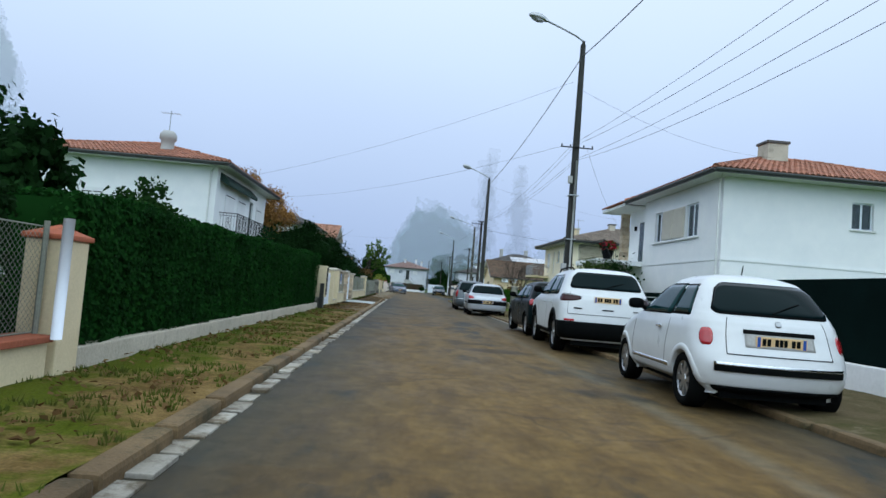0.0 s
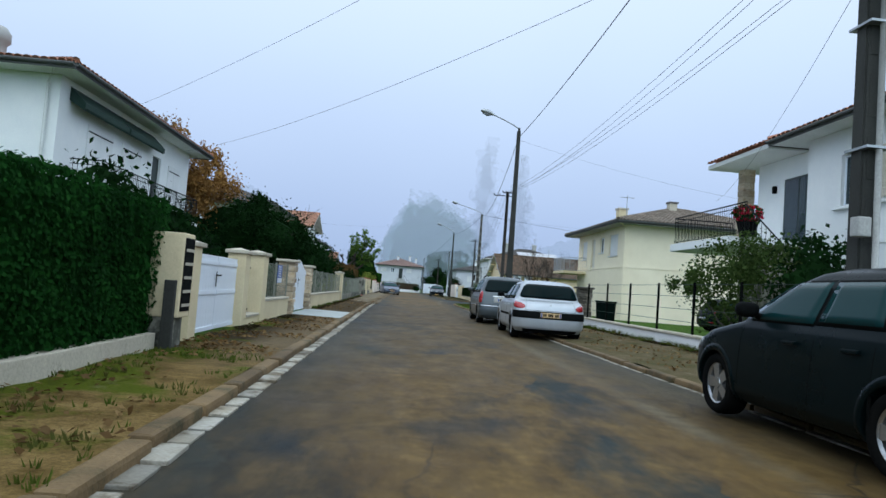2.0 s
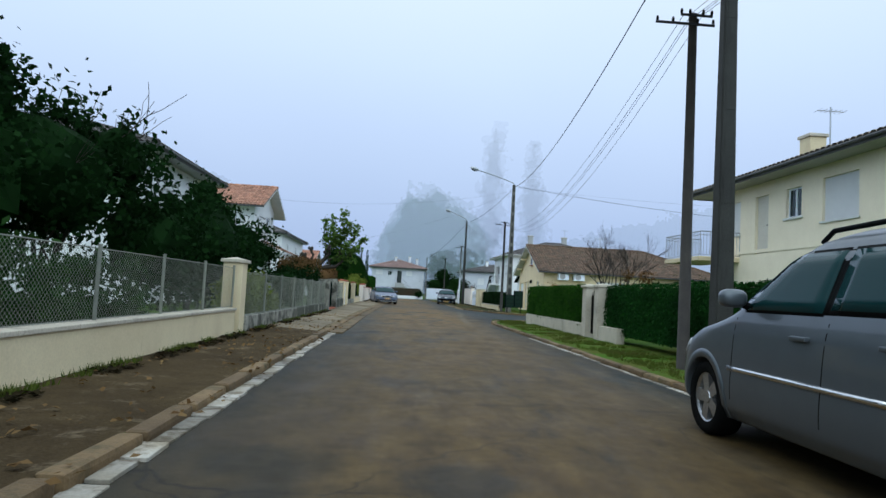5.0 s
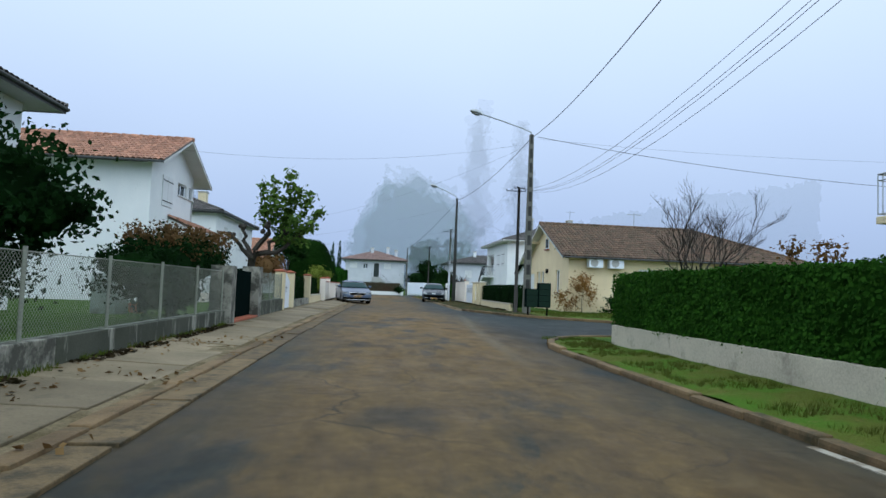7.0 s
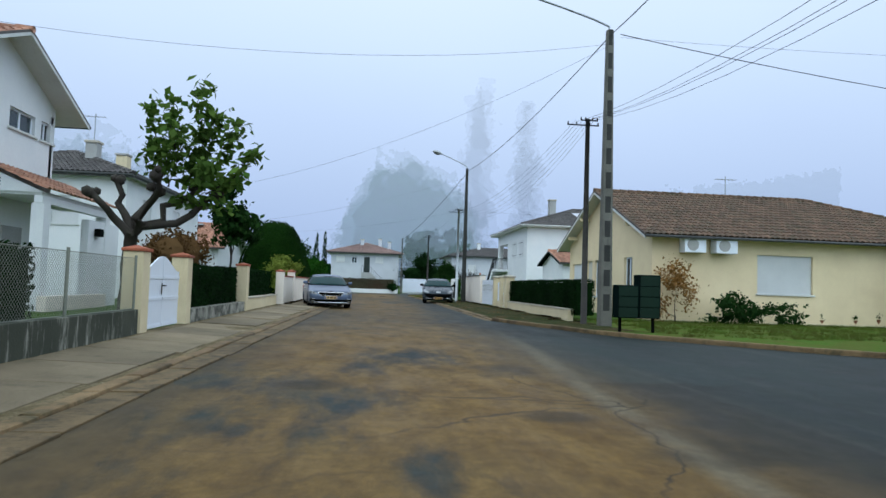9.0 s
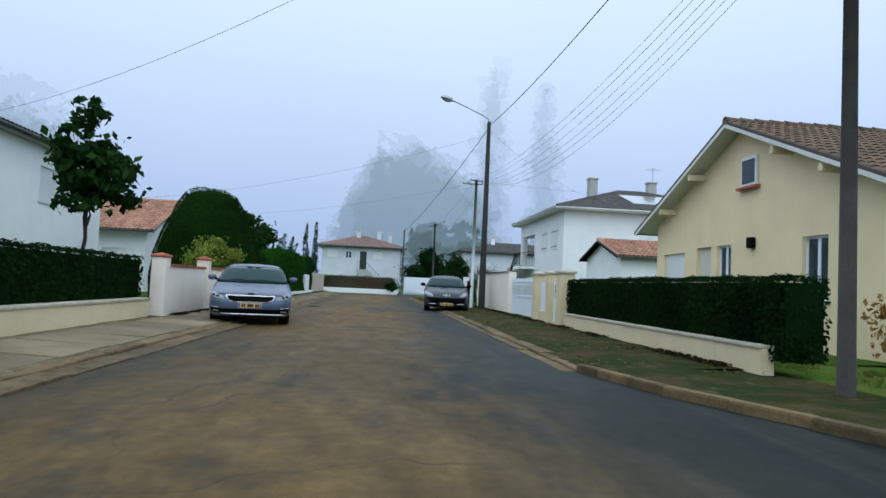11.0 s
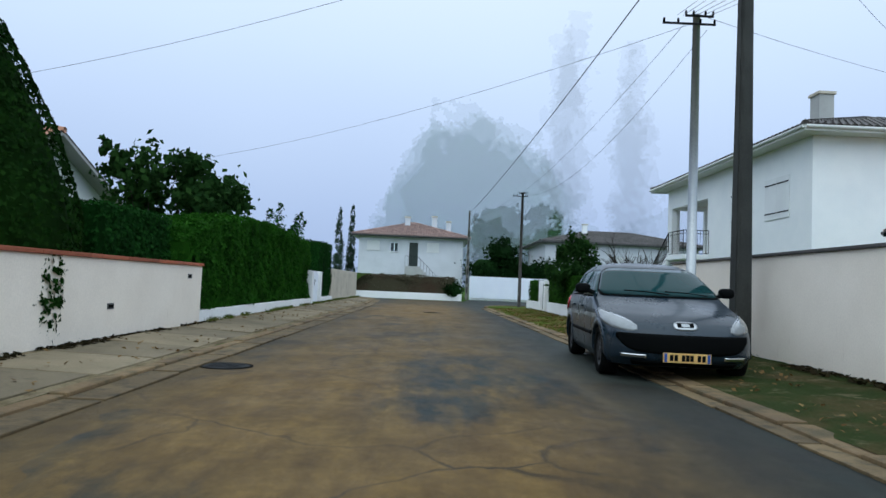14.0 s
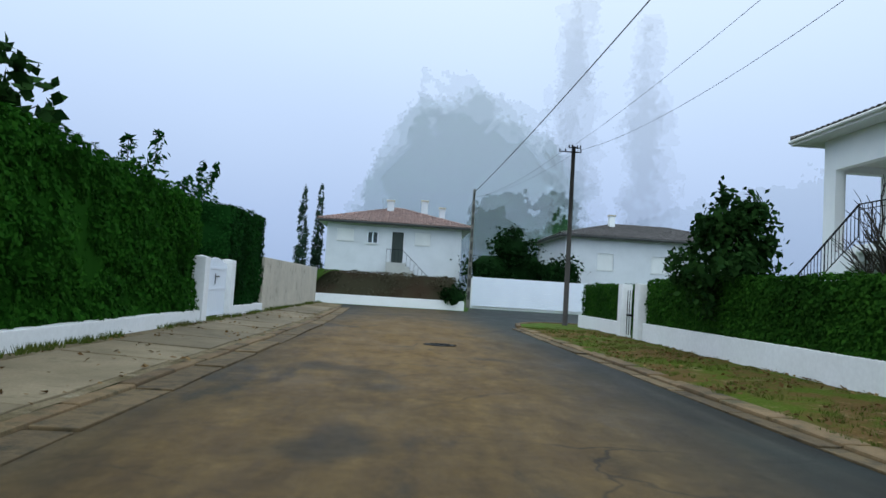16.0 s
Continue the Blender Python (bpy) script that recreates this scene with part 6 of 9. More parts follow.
for s in (-2.1, 0, 2.1):
    part("gate_post", boxm(-0.03, 0.03, s - 0.03, s + 0.03, 0, 1.45), M["gatedark"], e_)
low_wall("low white rendered garden wall with concrete coping", 7.3, 7.5, 19.0, 36.4, 0.42, "whitewall", "cap", 0.06, 0.05)
e_ = thing("post_fence", "black posts with green wires on the low wall", "fence", (7.4, 28.0, 0.48))
for k in range(9):
    part("fence_post", boxm(-0.025, 0.025, -8.5 + k * 2.05 - 0.025, -8.5 + k * 2.05 + 0.025, 0, 1.3), M["black"], e_)
bm = B()
for zz in (0.3, 0.62, 0.95, 1.25):
    tube(bm, [(0, -8.5, zz), (0, 8.0, zz)], 0.006, 4)
part("line_wire", bm, M["greenbox"], e_)
stone_pillar("dark rubble stone gate pillar with flat cap", 7.5, 36.8, 0.5, 1.5, "stone_d", "stone_d")
e_ = thing("wheelie_bin", "dark wheeled rubbish bin behind the wall", "bin", (8.1, 35.9, 0.1))
bm = B()
prism(bm, [(-0.24, 0), (0.24, 0), (0.3, 1.0), (-0.3, 1.0)], "y", -0.28, 0.28)
part("bin_body", bm, M["gatedark"], e_)
part("lid", boxm(-0.33, 0.33, -0.31, 0.31, 1.0, 1.06, 0.02), M["gatedark"], e_)
pillar("pale gate pillar", 7.5, 40.5, 0.4, 1.6, "oldwall", "cap", 0.03, 0.06, 0.0)
low_wall("low cream rendered garden wall", 7.3, 7.5, 40.8, 47.4, 0.5, "cream", "cap")
low_wall("low pale wall below the clipped hedge", 5.85, 6.05, 50.6, 58.6, 0.5, "cap")
hedge("square clipped dark hedge on a pale wall", 5.9, 6.9, 50.6, 58.7, 0.4, 1.62, 480, 0.06, "hedge_m", 11, None, 0.05)
hedge("clipped hedge round the corner", 6.9, 16.0, 57.9, 58.7, 0.3, 1.62, 200, 0.06, "hedge_m", 12, None, 0.05)
low_wall("low pale wall round the corner", 6.05, 16.0, 58.6, 58.75, 0.5, "cap")
pillar("pale rendered gate pillar with flat cap", 6.0, 50.3, 0.36, 1.48, "cap")
pillar("pale rendered gate pillar with flat cap", 6.0, 49.2, 0.36, 1.48, "cap")
e_ = thing("iron_gate", "dark iron garden gate", "gate", (6.0, 49.75, 0.14))
part("gate_panel", boxm(-0.015, 0.015, -0.36, 0.36, 0.08, 1.2, 0.01), M["black"], e_)
for k in range(6):
    part("bar", tube(B(), [(0, -0.3 + k * 0.12, 1.18), (0, -0.3 + k * 0.12, 1.4 - abs(k - 2.5) * 0.04)], 0.01, 5), M["black"], e_)
hedge("clipped dark hedge beside the gate", 6.0, 6.8, 40.9, 49.0, 0.3, 1.6, 240, 0.065, "hedge", 13)
low_wall("low pale wall below the hedge", 5.85, 6.05, 47.6, 49.0, 0.5, "cap")

low_wall("low cream wall below the dark hedge", 7.85, 8.05, 78.6, 88.0, 0.46, "cream", "cap")
hedge("clipped dark hedge on a low cream wall", 8.0, 8.7, 78.4, 88.2, 0.3, 1.48, 420, 0.06, "hedge_d", 14)
pillar("cream rendered gate pillar with stepped cap", 8.0, 88.4, 0.44, 1.6, "cream")
pvc_gate("closed white garden gate with slots", 7.98, 88.7, 89.5, 0.12, 1.5, 0.0, 1, slots=[(-0.26, 0.72, 1.22), (-0.1, 0.72, 1.22), (0.06, 0.72, 1.22), (0.22, 0.72, 1.22)])
pillar("cream rendered gate pillar with stepped cap", 8.0, 89.78, 0.36, 1.6, "cream")
low_wall("low cream wall with white panel fence above", 7.9, 8.1, 90.1, 91.0, 0.45, "cream")
pvc_gate("white panel fence on the low wall", 7.98, 90.1, 91.0, 0.4, 1.45, 0.0, 1, False)
pillar("cream rendered gate pillar with stepped cap", 8.0, 91.45, 0.36, 1.6, "cream")
pvc_gate("closed white sliding driveway gate with slots", 7.98, 91.7, 95.6, 0.12, 1.58, 0.0, 1, slots=[(-1.8 + 0.15 * k, 0.74, 1.2) for k in range(25)], slot_mat="soffit_d", handle=False)
pillar("cream gate post with a small red lamp", 8.0, 95.85, 0.34, 1.80, "pink", "tile_dark", 0.02, 0.04, 0.0)
e_ = thing("warning_lamp", "small orange gate warning lamp", "lamp", (7.85, 95.85, 1.9))
part("lamp_cap", tube(B(), [(0, 0, 0), (0, 0, 0.1), (0, 0, 0.14)], [0.06, 0.06, 0.02], 12), M["terracotta"], e_, smooth=True)
low_wall("tall white rendered wall with dark coping", 7.9, 8.12, 96.1, 104.0, 1.86, "pink", "tile_dark", 0.05, 0.05)
pillar("tall white gate post", 7.6, 106.4, 0.32, 1.62, "whitewall", "whitewall", 0, 0.03, 0.0)
e_ = thing("iron_gate", "black slatted double gate", "gate", (7.62, 105.2, 0.14))
for k in range(12):
    part("bar", boxm(-0.012, 0.012, -1.0 + k * 0.17, -0.96 + k * 0.17, 0.06, 1.35), M["black"], e_)
for zz in (0.1, 0.7, 1.3):
    part("rail", boxm(-0.018, 0.018, -1.05, 1.0, zz, zz + 0.05), M["black"], e_)
low_wall("low white garden wall below the hedge", 7.45, 7.65, 106.6, 117.3, 0.56, "whitewall")
hedge("clipped green hedge on a low white wall", 7.55, 8.3, 106.7, 117.3, 0.3, 1.66, 480, 0.065, "hedge_m", 15)
pillar("white gate post", 7.5, 117.5, 0.3, 1.45, "whitewall", "whitewall", 0, 0.03, 0.0)
pillar("white gate post", 7.5, 118.7, 0.3, 1.45, "whitewall", "whitewall", 0, 0.03, 0.0)
e_ = thing("iron_gate", "narrow black iron garden gate", "gate", (7.5, 118.1, 0.14))
for k in range(6):
    part("bar", tube(B(), [(0, -0.4 + k * 0.16, 0.05), (0, -0.4 + k * 0.16, 1.25)], 0.01, 5), M["black"], e_)
part("rail", boxm(-0.015, 0.015, -0.42, 0.42, 0.55, 0.6), M["black"], e_)
low_wall("low white garden wall below the hedge", 7.45, 7.65, 118.9, 123.0, 0.5, "whitewall")
hedge("clipped green hedge on a low white wall", 7.6, 8.3, 118.9, 123.0, 0.3, 1.55, 300, 0.07, "hedge_m", 16)
# across the end
low_wall("low white kerb wall below the end hedge", -6.5, 4.4, 134.0, 134.25, 0.5, "whitewall")
hedge("brown winter hedge before the end house", -6.5, 3.9, 134.2, 135.0, 0.3, 1.72, 160, 0.09, "hedge_brown", 17, None, 0.14)
low_wall("long white rendered boundary wall", 5.3, 20.0, 140.0, 140.25, 1.9, "white")

e_ = thing("panel_fence", "white horizontal slatted fence before the end wall", "fence", (9.0, 139.9, 0.05))
for k in range(11):
    part("slat", boxm(-3.6, 3.6, -0.02, 0.02, 0.12 + k * 0.165, 0.27 + k * 0.165, 0.006), M["pvc"], e_)
for x_ in (-3.6, -1.2, 1.2, 3.6):
    part("fence_post", boxm(x_ - 0.04, x_ + 0.04, 0.02, 0.08, 0.0, 1.95), M["pvc"], e_)

# ---- poles, lamps and cables ----
def lamp_pole(label, x, y, h, arm=True, reach=1.35, wide=1.0, mat="pole", lift=0.44):
    e_ = thing("street_lamp", label, "street lamp" if arm else "pole", (x, y, 0.05), group="street poles")
    bm = B()
    prof = [(0.0, 0.19 * wide), (h, 0.105 * wide)]
    vs_ = []
    for z, r in prof:
        vs_.append([bm.verts.new((sx * r, sy * r * 0.8, z)) for sx, sy in ((-1, -1), (1, -1), (1, 1), (-1, 1))])
    for k in range(4):
        bm.faces.new((vs_[0][k], vs_[0][(k + 1) % 4], vs_[1][(k + 1) % 4], vs_[1][k]))
    bm.faces.new(vs_[1])
    bmesh.ops.bevel(bm, geom=bm.edges[:], offset=0.02, segments=2, affect="EDGES")
    part("pole", bm, M[mat], e_, "tapered square concrete pole")
    for k in range(int(h / 0.75)):
        z = 0.5 + k * 0.75
        r = (0.19 - 0.085 * z / h) * wide
        # proud strip; on pale poles its dark colour imitates the recess's shade
        part("recess_band", boxm(-r * 0.55, r * 0.55, -r * 0.8 - 0.006, -r * 0.8 + 0.01, z, z + 0.5), M["pole"], e_)
    if arm:
        bm = B()
        R_ = reach
        zt = h + 0.12 + lift * R_
        tube(bm, [(0, 0, h - 0.3), (-0.02, 0, h + 0.12), (-0.2 * R_, 0, h + 0.16 + lift * 0.2 * R_), (-0.6 * R_, 0, h + 0.14 + lift * 0.62 * R_), (-R_, 0, zt)], 0.032, 8)
        part("arm", bm, M["steel"], e_, smooth=True)
        bm = B()
        tube(bm, [(-R_ + 0.05, 0, zt - 0.02), (-R_ - 0.07, 0, zt + 0.04), (-R_ - 0.27, 0, zt + 0.10), (-R_ - 0.49, 0, zt + 0.14), (-R_ - 0.60, 0, zt + 0.15)], [0.05, 0.10, 0.13, 0.11, 0.03], 12)
        hd = part("lamp_head", bm, M["steel"], e_, smooth=True)
        bm = B()
        tube(bm, [(-R_ - 0.10, 0, zt - 0.03), (-R_ - 0.27, 0, zt - 0.01), (-R_ - 0.49, 0, zt + 0.05)], [0.06, 0.09, 0.05], 10)
        part("diffuser", bm, M["lens"], hd, smooth=True)
    return e_


def cross_arm(root, z, w, mat="iron", shift=0.0):
    """A slim steel arm with small pin insulators."""
    c = part("cross_arm", boxm(shift - w / 2, shift + w / 2, -0.15, -0.12, z - 0.018, z + 0.018), M[mat], root)
    for k in (-0.5, -0.22, 0.22, 0.5):
        x = shift + w * k * 0.95
        part("insulator", tube(B(), [(x, -0.135, z + 0.01), (x, -0.135, z + 0.05), (x, -0.135, z + 0.10)], [0.014, 0.026, 0.018], 8), M["black"], c)


P1 = lamp_pole("tall concrete street pole with lamp arm and cross arm", 5.45, 19.9, 9.9, wide=0.75)
cross_arm(P1, 6.25, 1.1)
part("cable_pipe", tube(B(), [(0.02, -0.17, 0), (0.02, -0.17, 5.8)], 0.035, 8), M["soffit_d"], P1, smooth=True)
part("junction_box", boxm(-0.28, -0.12, -0.28, -0.14, 2.05, 2.28, 0.02), M["soffit_d"], P1)
part("junction_box", boxm(-0.24, -0.1, -0.26, -0.12, 5.0, 5.25, 0.02), M["soffit_d"], P1)
for z in (1.6, 3.1, 4.6):
    part("strap", boxm(-0.16, 0.16, -0.21, 0.15, z, z + 0.03), M["steel"], P1)
P2 = lamp_pole("concrete street pole with lamp arm", 5.35, 41.8, 9.1, wide=0.8)
P3 = lamp_pole("concrete street pole with lamp arm at the corner", 8.25, 76.3, 9.25, reach=2.65, mat="pole_pale", lift=0.30)
P4 = lamp_pole("concrete street pole with lamp arm by the white wall", 7.45, 99.9, 9.3, reach=1.85, wide=0.8)


def wood_pole(label, x, y, h, arm=0.9, mat="wood"):
    e_ = thing("telephone_pole", label, "pole", (x, y, 0.05), group="street poles")
    part("pole", tube(B(), [(0, 0, 0), (0, 0, h)], [0.10, 0.07], 12), M[mat], e_, smooth=True)
    cross_arm(e_, h - 0.08, arm * 0.62)
    cross_arm(e_, h - 0.24, arm * 1.15, shift=-arm * 0.22)
    return e_


P2b = wood_pole("round wooden pole with cross arms", 5.15, 42.6, 6.2)
P3b = wood_pole("round wooden pole with cross arms", 7.85, 77.0, 6.6)
P4b = wood_pole("pale round metal pole with cross arms beside the lamp", 7.15, 101.2, 6.6, mat="steel")
P5 = wood_pole("round wooden pole with cross arm at the end", 7.1, 123.4, 6.5, 0.7)
P6 = lamp_pole("pale concrete pole beside the end wall", 5.0, 138.4, 7.2, False, wide=0.65, mat="pole_pale")
P0 = lamp_pole("concrete street pole behind the start", 5.45, -14.0, 9.3, False)


def cable(a_, b_, sag, r=0.0045, name="overhead_cable"):
    bm = B()
    pts_ = []
    for i in range(17):
        t = i / 16
        p = Vector(a_).lerp(Vector(b_), t)
        p.z -= sag * 4 * t * (1 - t)
        pts_.append(p)
    tube(bm, pts_, r, 5)
    return tagged(part(name, bm, M["wire"]), "thin black overhead cable strung between poles and houses", "cable", "overhead cables")


cable((5.2, 19.9, 8.6), (-9.4, 34.0, 6.6), 0.35)
cable((4.9, 19.8, 6.3), (-9.4, 39.0, 6.2), 0.5)
cable((5.4, 19.9, 8.4), (16.3, 26.0, 8.3), 0.5)
cable((5.8, 19.8, 6.3), (14.5, 40.0, 6.2), 0.5)
cable((5.45, 41.8, 8.7), (26.0, 45.0, 7.0), 0.6)
cable((8.6, 76.3, 9.2), (40.0, 79.0, 8.2), 0.6, 0.014)
wood_pole("weathered wooden pole down the side street", 40.0, 79.0, 8.6)
cable((8.6, 76.3, 9.1), (40.0, 70.0, 8.4), 0.6)
cable((8.4, 76.3, 8.9), (-9.0, 71.5, 6.6), 0.7)
cable((8.4, 76.3, 8.9), (-7.0, 86.0, 4.9), 0.8)
cable((7.4, 99.9, 8.7), (-12.0, 104.0, 4.9), 0.6)
cable((7.5, 99.9, 8.9), (16.0, 104.5, 6.2), 0.6)
cable((7.2, 101.1, 6.5), (-12.0, 116.0, 5.6), 0.6)
cable((7.2, 101.1, 6.6), (28.0, 112.0, 9.0), 0.5)


# ---- parked cars ----
def car(name, label, s, at, rz, paint):
    """A parked car shaped by its waterlines: at each height a rounded outline from tail to nose. x runs from the tail to the nose."""
    e_ = thing(name, label, "car", at, rz, group="parked cars")
    keys = np.array(s["lines"], float)
    nr, nf = s.get("nr", 2.8), s.get("nf", 2.8)
    axles, r, ra = s["axles"], s["r"], s["arch"]
    # smooth curve through the given waterlines
    tab = []
    K = len(keys)
    for i in range(K - 1):
        p0, p1, p2, p3 = keys[max(i - 1, 0)], keys[i], keys[i + 1], keys[min(i + 2, K - 1)]
        m = 5 if keys[i][0] < 0.9 else 4
        for j in range(m):
            t = j / m
            q = 0.5 * (2 * p1 + (p2 - p0) * t + (2 * p0 - 5 * p1 + 4 * p2 - p3) * t * t + (3 * p1 - p0 - 3 * p2 + p3) * t ** 3)
            lin = p1 + (p2 - p1) * t
            q = 0.75 * q + 0.25 * lin
            q[0] = lin[0]
            tab.append(q)
    tab.append(keys[-1])
    tab = np.array(tab)
    W = 2 * float(tab[:, 3].max())
    L = float(tab[:, 2].max())

    def at_z(z):
        return [float(np.interp(z, tab[:, 0], tab[:, k])) for k in range(1, 6)]

    def theta(u, n):
        return math.asin(min(1.0, abs(u)) ** (n / 2)) * (1 if u >= 0 else -1)

    def end_xy(end, th, z):
        xr, xf, hw, Rr, Rf = at_z(z)
        n = nr if end == "rear" else nf
        a = abs(th)
        y = math.copysign(math.sin(a) ** (2 / n), th) * hw
        d = 1 - max(0.0, math.cos(a)) ** (2 / n)
        return Vector((xr + Rr * d if end == "rear" else xf - Rf * d, y, z))

    def end_pt(end, th, z):
        p = end_xy(end, th, z)
        e = 0.02
        a = end_xy(end, min(th + e, math.pi / 2), z) - end_xy(end, max(th - e, -math.pi / 2), z)
        b = end_xy(end, th, z + 0.012) - end_xy(end, th, z - 0.012)
        o = a.cross(b)
        if o.length < 1e-9:
            o = Vector((-1 if end == "rear" else 1, 0, 0))
        o.normalize()
        if o.x * (-1 if end == "rear" else 1) + 0.3 * o.y * p.y + 0.2 * o.z < 0:
            o.negate()
        return p, o

    def side_pt(x, z):
        xr, xf, hw, Rr, Rf = at_z(z)
        y = hw
        if x < xr + Rr:
            k = min(1.0, max(0.0, 1 - (x - xr) / Rr))
            y = hw * (1 - k ** nr) ** (1 / nr)
        elif x > xf - Rf:
            k = min(1.0, max(0.0, 1 - (xf - x) / Rf))
            y = hw * (1 - k ** nf) ** (1 / nf)
        return Vector((x, y, z)), Vector((0, 1, 0.1 if z < s["belt"] else 0.35)).normalized()

    def ring(q):
        z, xr, xf, hw, Rr, Rf = q
        half = []
        for k in range(15):
            a = math.pi / 2 * k / 14
            half.append((xr + Rr * (1 - math.cos(a) ** (2 / nr)), hw * math.sin(a) ** (2 / nr)))
        ns = 64
        for k in range(1, ns):
            half.append((xr + Rr + (xf - Rf - xr - Rr) * k / ns, hw))
        for k in range(15):
            a = math.pi / 2 * (1 - k / 14)
            half.append((xf - Rf * (1 - max(0.0, math.cos(a)) ** (2 / nf)), hw * math.sin(a) ** (2 / nf)))
        return [(x, y, z) for x, y in half] + [(x, -y, z) for x, y in half[-2:0:-1]]
    V_ = [p for q in tab for p in ring(q)]
    n = len(ring(tab[0]))
    F_ = []
    rows = len(tab)
    for i in range(rows - 1):
        for k in range(n):
            f = (i * n + k, i * n + (k + 1) % n, (i + 1) * n + (k + 1) % n, (i + 1) * n + k)
            c = [sum(V_[j][m] for j in f) / 4 for m in range(3)]
            if abs(c[1]) > W * 0.3 and any((c[0] - a) ** 2 + (c[2] - r) ** 2 < (ra - 0.004) ** 2 for a in axles):
                continue
            F_.append(f)
    F_.append(tuple(range(n - 1, -1, -1)))
    F_.append(tuple(range((rows - 1) * n, rows * n)))
    flat("body", V_, F_, paint, e_, smooth=True)
    part("underbody", boxm(0.2, L - 0.3, -W / 2 + 0.27, W / 2 - 0.27, 0.17, 0.68), M["trim"], e_)

    def patch(name_, f, nu, nv, mat, parent=e_, lbl="", lift=0.003, bulge=0.012, both=False, thick=0.02):
        """A thin shell laid on the surface f(u, v) -> (place, outward), with a rim that sinks into it."""
        out = []
        for side in ((1, -1) if both else (1,)):
            v_, f_ = [], []
            for i in range(-1, nu + 2):
                for j in range(-1, nv + 2):
                    p, o = f(min(max(i, 0), nu) / nu, min(max(j, 0), nv) / nv)
                    rim = i in (-1, nu + 1) or j in (-1, nv + 1)
                    edge = i in (0, nu) or j in (0, nv)
                    p = p + o * (-thick if rim else lift if edge else bulge)
                    v_.append((p.x, p.y * side, p.z))
            w = nv + 3
            for i in range(nu + 2):
                for j in range(nv + 2):
                    q = (i * w + j, (i + 1) * w + j, (i + 1) * w + j + 1, i * w + j + 1)
                    f_.append(q if side == 1 else q[::-1])
            o_ = flat(name_, v_, f_, mat, parent, lbl, True)
            bm_ = B()
            bm_.from_mesh(o_.data)
            bmesh.ops.recalc_face_normals(bm_, faces=bm_.faces[:])
            bm_.to_mesh(o_.data)
            bm_.free()
            out.append(o_)
        return out

    def end_patch(nm, end, u0, u1, zz, mat, lbl="", both=False, parent=e_, lift=0.004, bulge=0.01, nu=10, nv=5):
        n_ = nr if end == "rear" else nf
        t0, t1 = theta(u0, n_), theta(u1, n_)

        def f(u, v):
            a, b = zz[0] + (zz[2] - zz[0]) * u, zz[1] + (zz[3] - zz[1]) * u
            # grilles end in a curved lower lip, lamps in rounded tips
            if nm in ("grille", "grille_surround"):
                a = b - (b - a) * max(0.12, 1 - abs(2 * u - 1) ** 4) ** 0.6
            elif nm in ("head_light", "tail_light", "emblem_field", "emblem"):
                h = 0.5 * (b - a) * (1 - max(0.12, 1 - abs(2 * u - 1) ** 4) ** 0.5)
                a, b = a + h, b - h
            elif parent is e_ and (nm in ("rear_window", "windscreen") or nm == "window_rubber"):
                h = 0.5 * (b - a) * (1 - max(0.35, 1 - abs(2 * u - 1) ** 14) ** 0.5)
                a, b = a + h * 0.7, b - h
            return end_pt(end, t0 + (t1 - t0) * u, a + (b - a) * v)
        if abs(u1 - u0) > 0.9:
            nu, nv, lift, bulge = 30, 8, lift + 0.006, bulge + 0.004
        return patch(nm, f, nu, nv, M[mat] if isinstance(mat, str) else mat, parent, lbl, lift, bulge, both)

    # windows: one dark band for the pillars, then a rubber surround with the pane set on it
    first, last = s["side"][0], s["side"][-1]
    zb0, zb1 = min(w_[4] for w_ in s["side"]) - 0.01, max(w_[5] for w_ in s["side"]) + 0.005

    def band(u, v):
        a, b = first[0] + (first[2] - first[0]) * v, last[1] + (last[3] - last[1]) * v
        return side_pt(a + (b - a) * u, zb0 + (zb1 - zb0) * v)
    patch("pillar_band", band, 20, 5, M["trim"], lift=0.001, bulge=0.0015, both=True)
    for x0, x1, x2, x3, z0, z1 in s["side"]:
        for nm, mat, g, li in (("window_rubber", "trim", 0.02, 0.002), ("side_window", "screenglass", 0.0, 0.006)):
            def f(u, v, g=g):
                a, b = x0 - g + (x2 - x0) * v, x1 + g + (x3 - x1) * v
                return side_pt(a + (b - a) * u, z0 - g + (z1 - z0 + 2 * g) * v)
            patch(nm, f, 7, 5, M[mat], lift=li, bulge=li + 0.002, both=True)
    for end, nm, u0, u1, z0, z1 in s["glass"]:
        end_patch("window_rubber", end, -u0 - 0.02, u0 + 0.02, (z0 - 0.02, z1 + 0.015) * 2, "trim", lift=0.002, bulge=0.003, nu=18, nv=8)
        end_patch(nm, end, -u0, u0, (z0, z1) * 2, "carglass" if end == "rear" else "screenglass", "dark glass " + nm.replace("_", " "), lift=0.010, bulge=0.012, nu=18, nv=8)
    for i, (nm, end, u0, u1, zz, mat, lbl, both) in enumerate(s["marks"]):
        end_patch(nm, end, u0, u1, zz if len(zz) == 4 else zz * 2, mat, lbl, both, lift=0.004 + 0.0016 * i, bulge=0.009 + 0.0016 * i)
    for nm, x0, x1, zz, mat in s.get("flank", []):
        def f(u, v, q=(x0, x1, *zz)):
            a, b = q[2] + (q[4] - q[2]) * u, q[3] + (q[5] - q[3]) * u
            return side_pt(q[0] + (q[1] - q[0]) * u, a + (b - a) * v)
        patch(nm, f, 12, 3, M[mat], lift=0.004, bulge=0.014, both=True)
    # shut lines and handles
    for x in s["gaps"]:
        def f(u, v, q=x):
            return side_pt(q + (u - 0.5) * 0.010 - 0.06 * v, 0.36 + (s["belt"] - 0.38) * v)
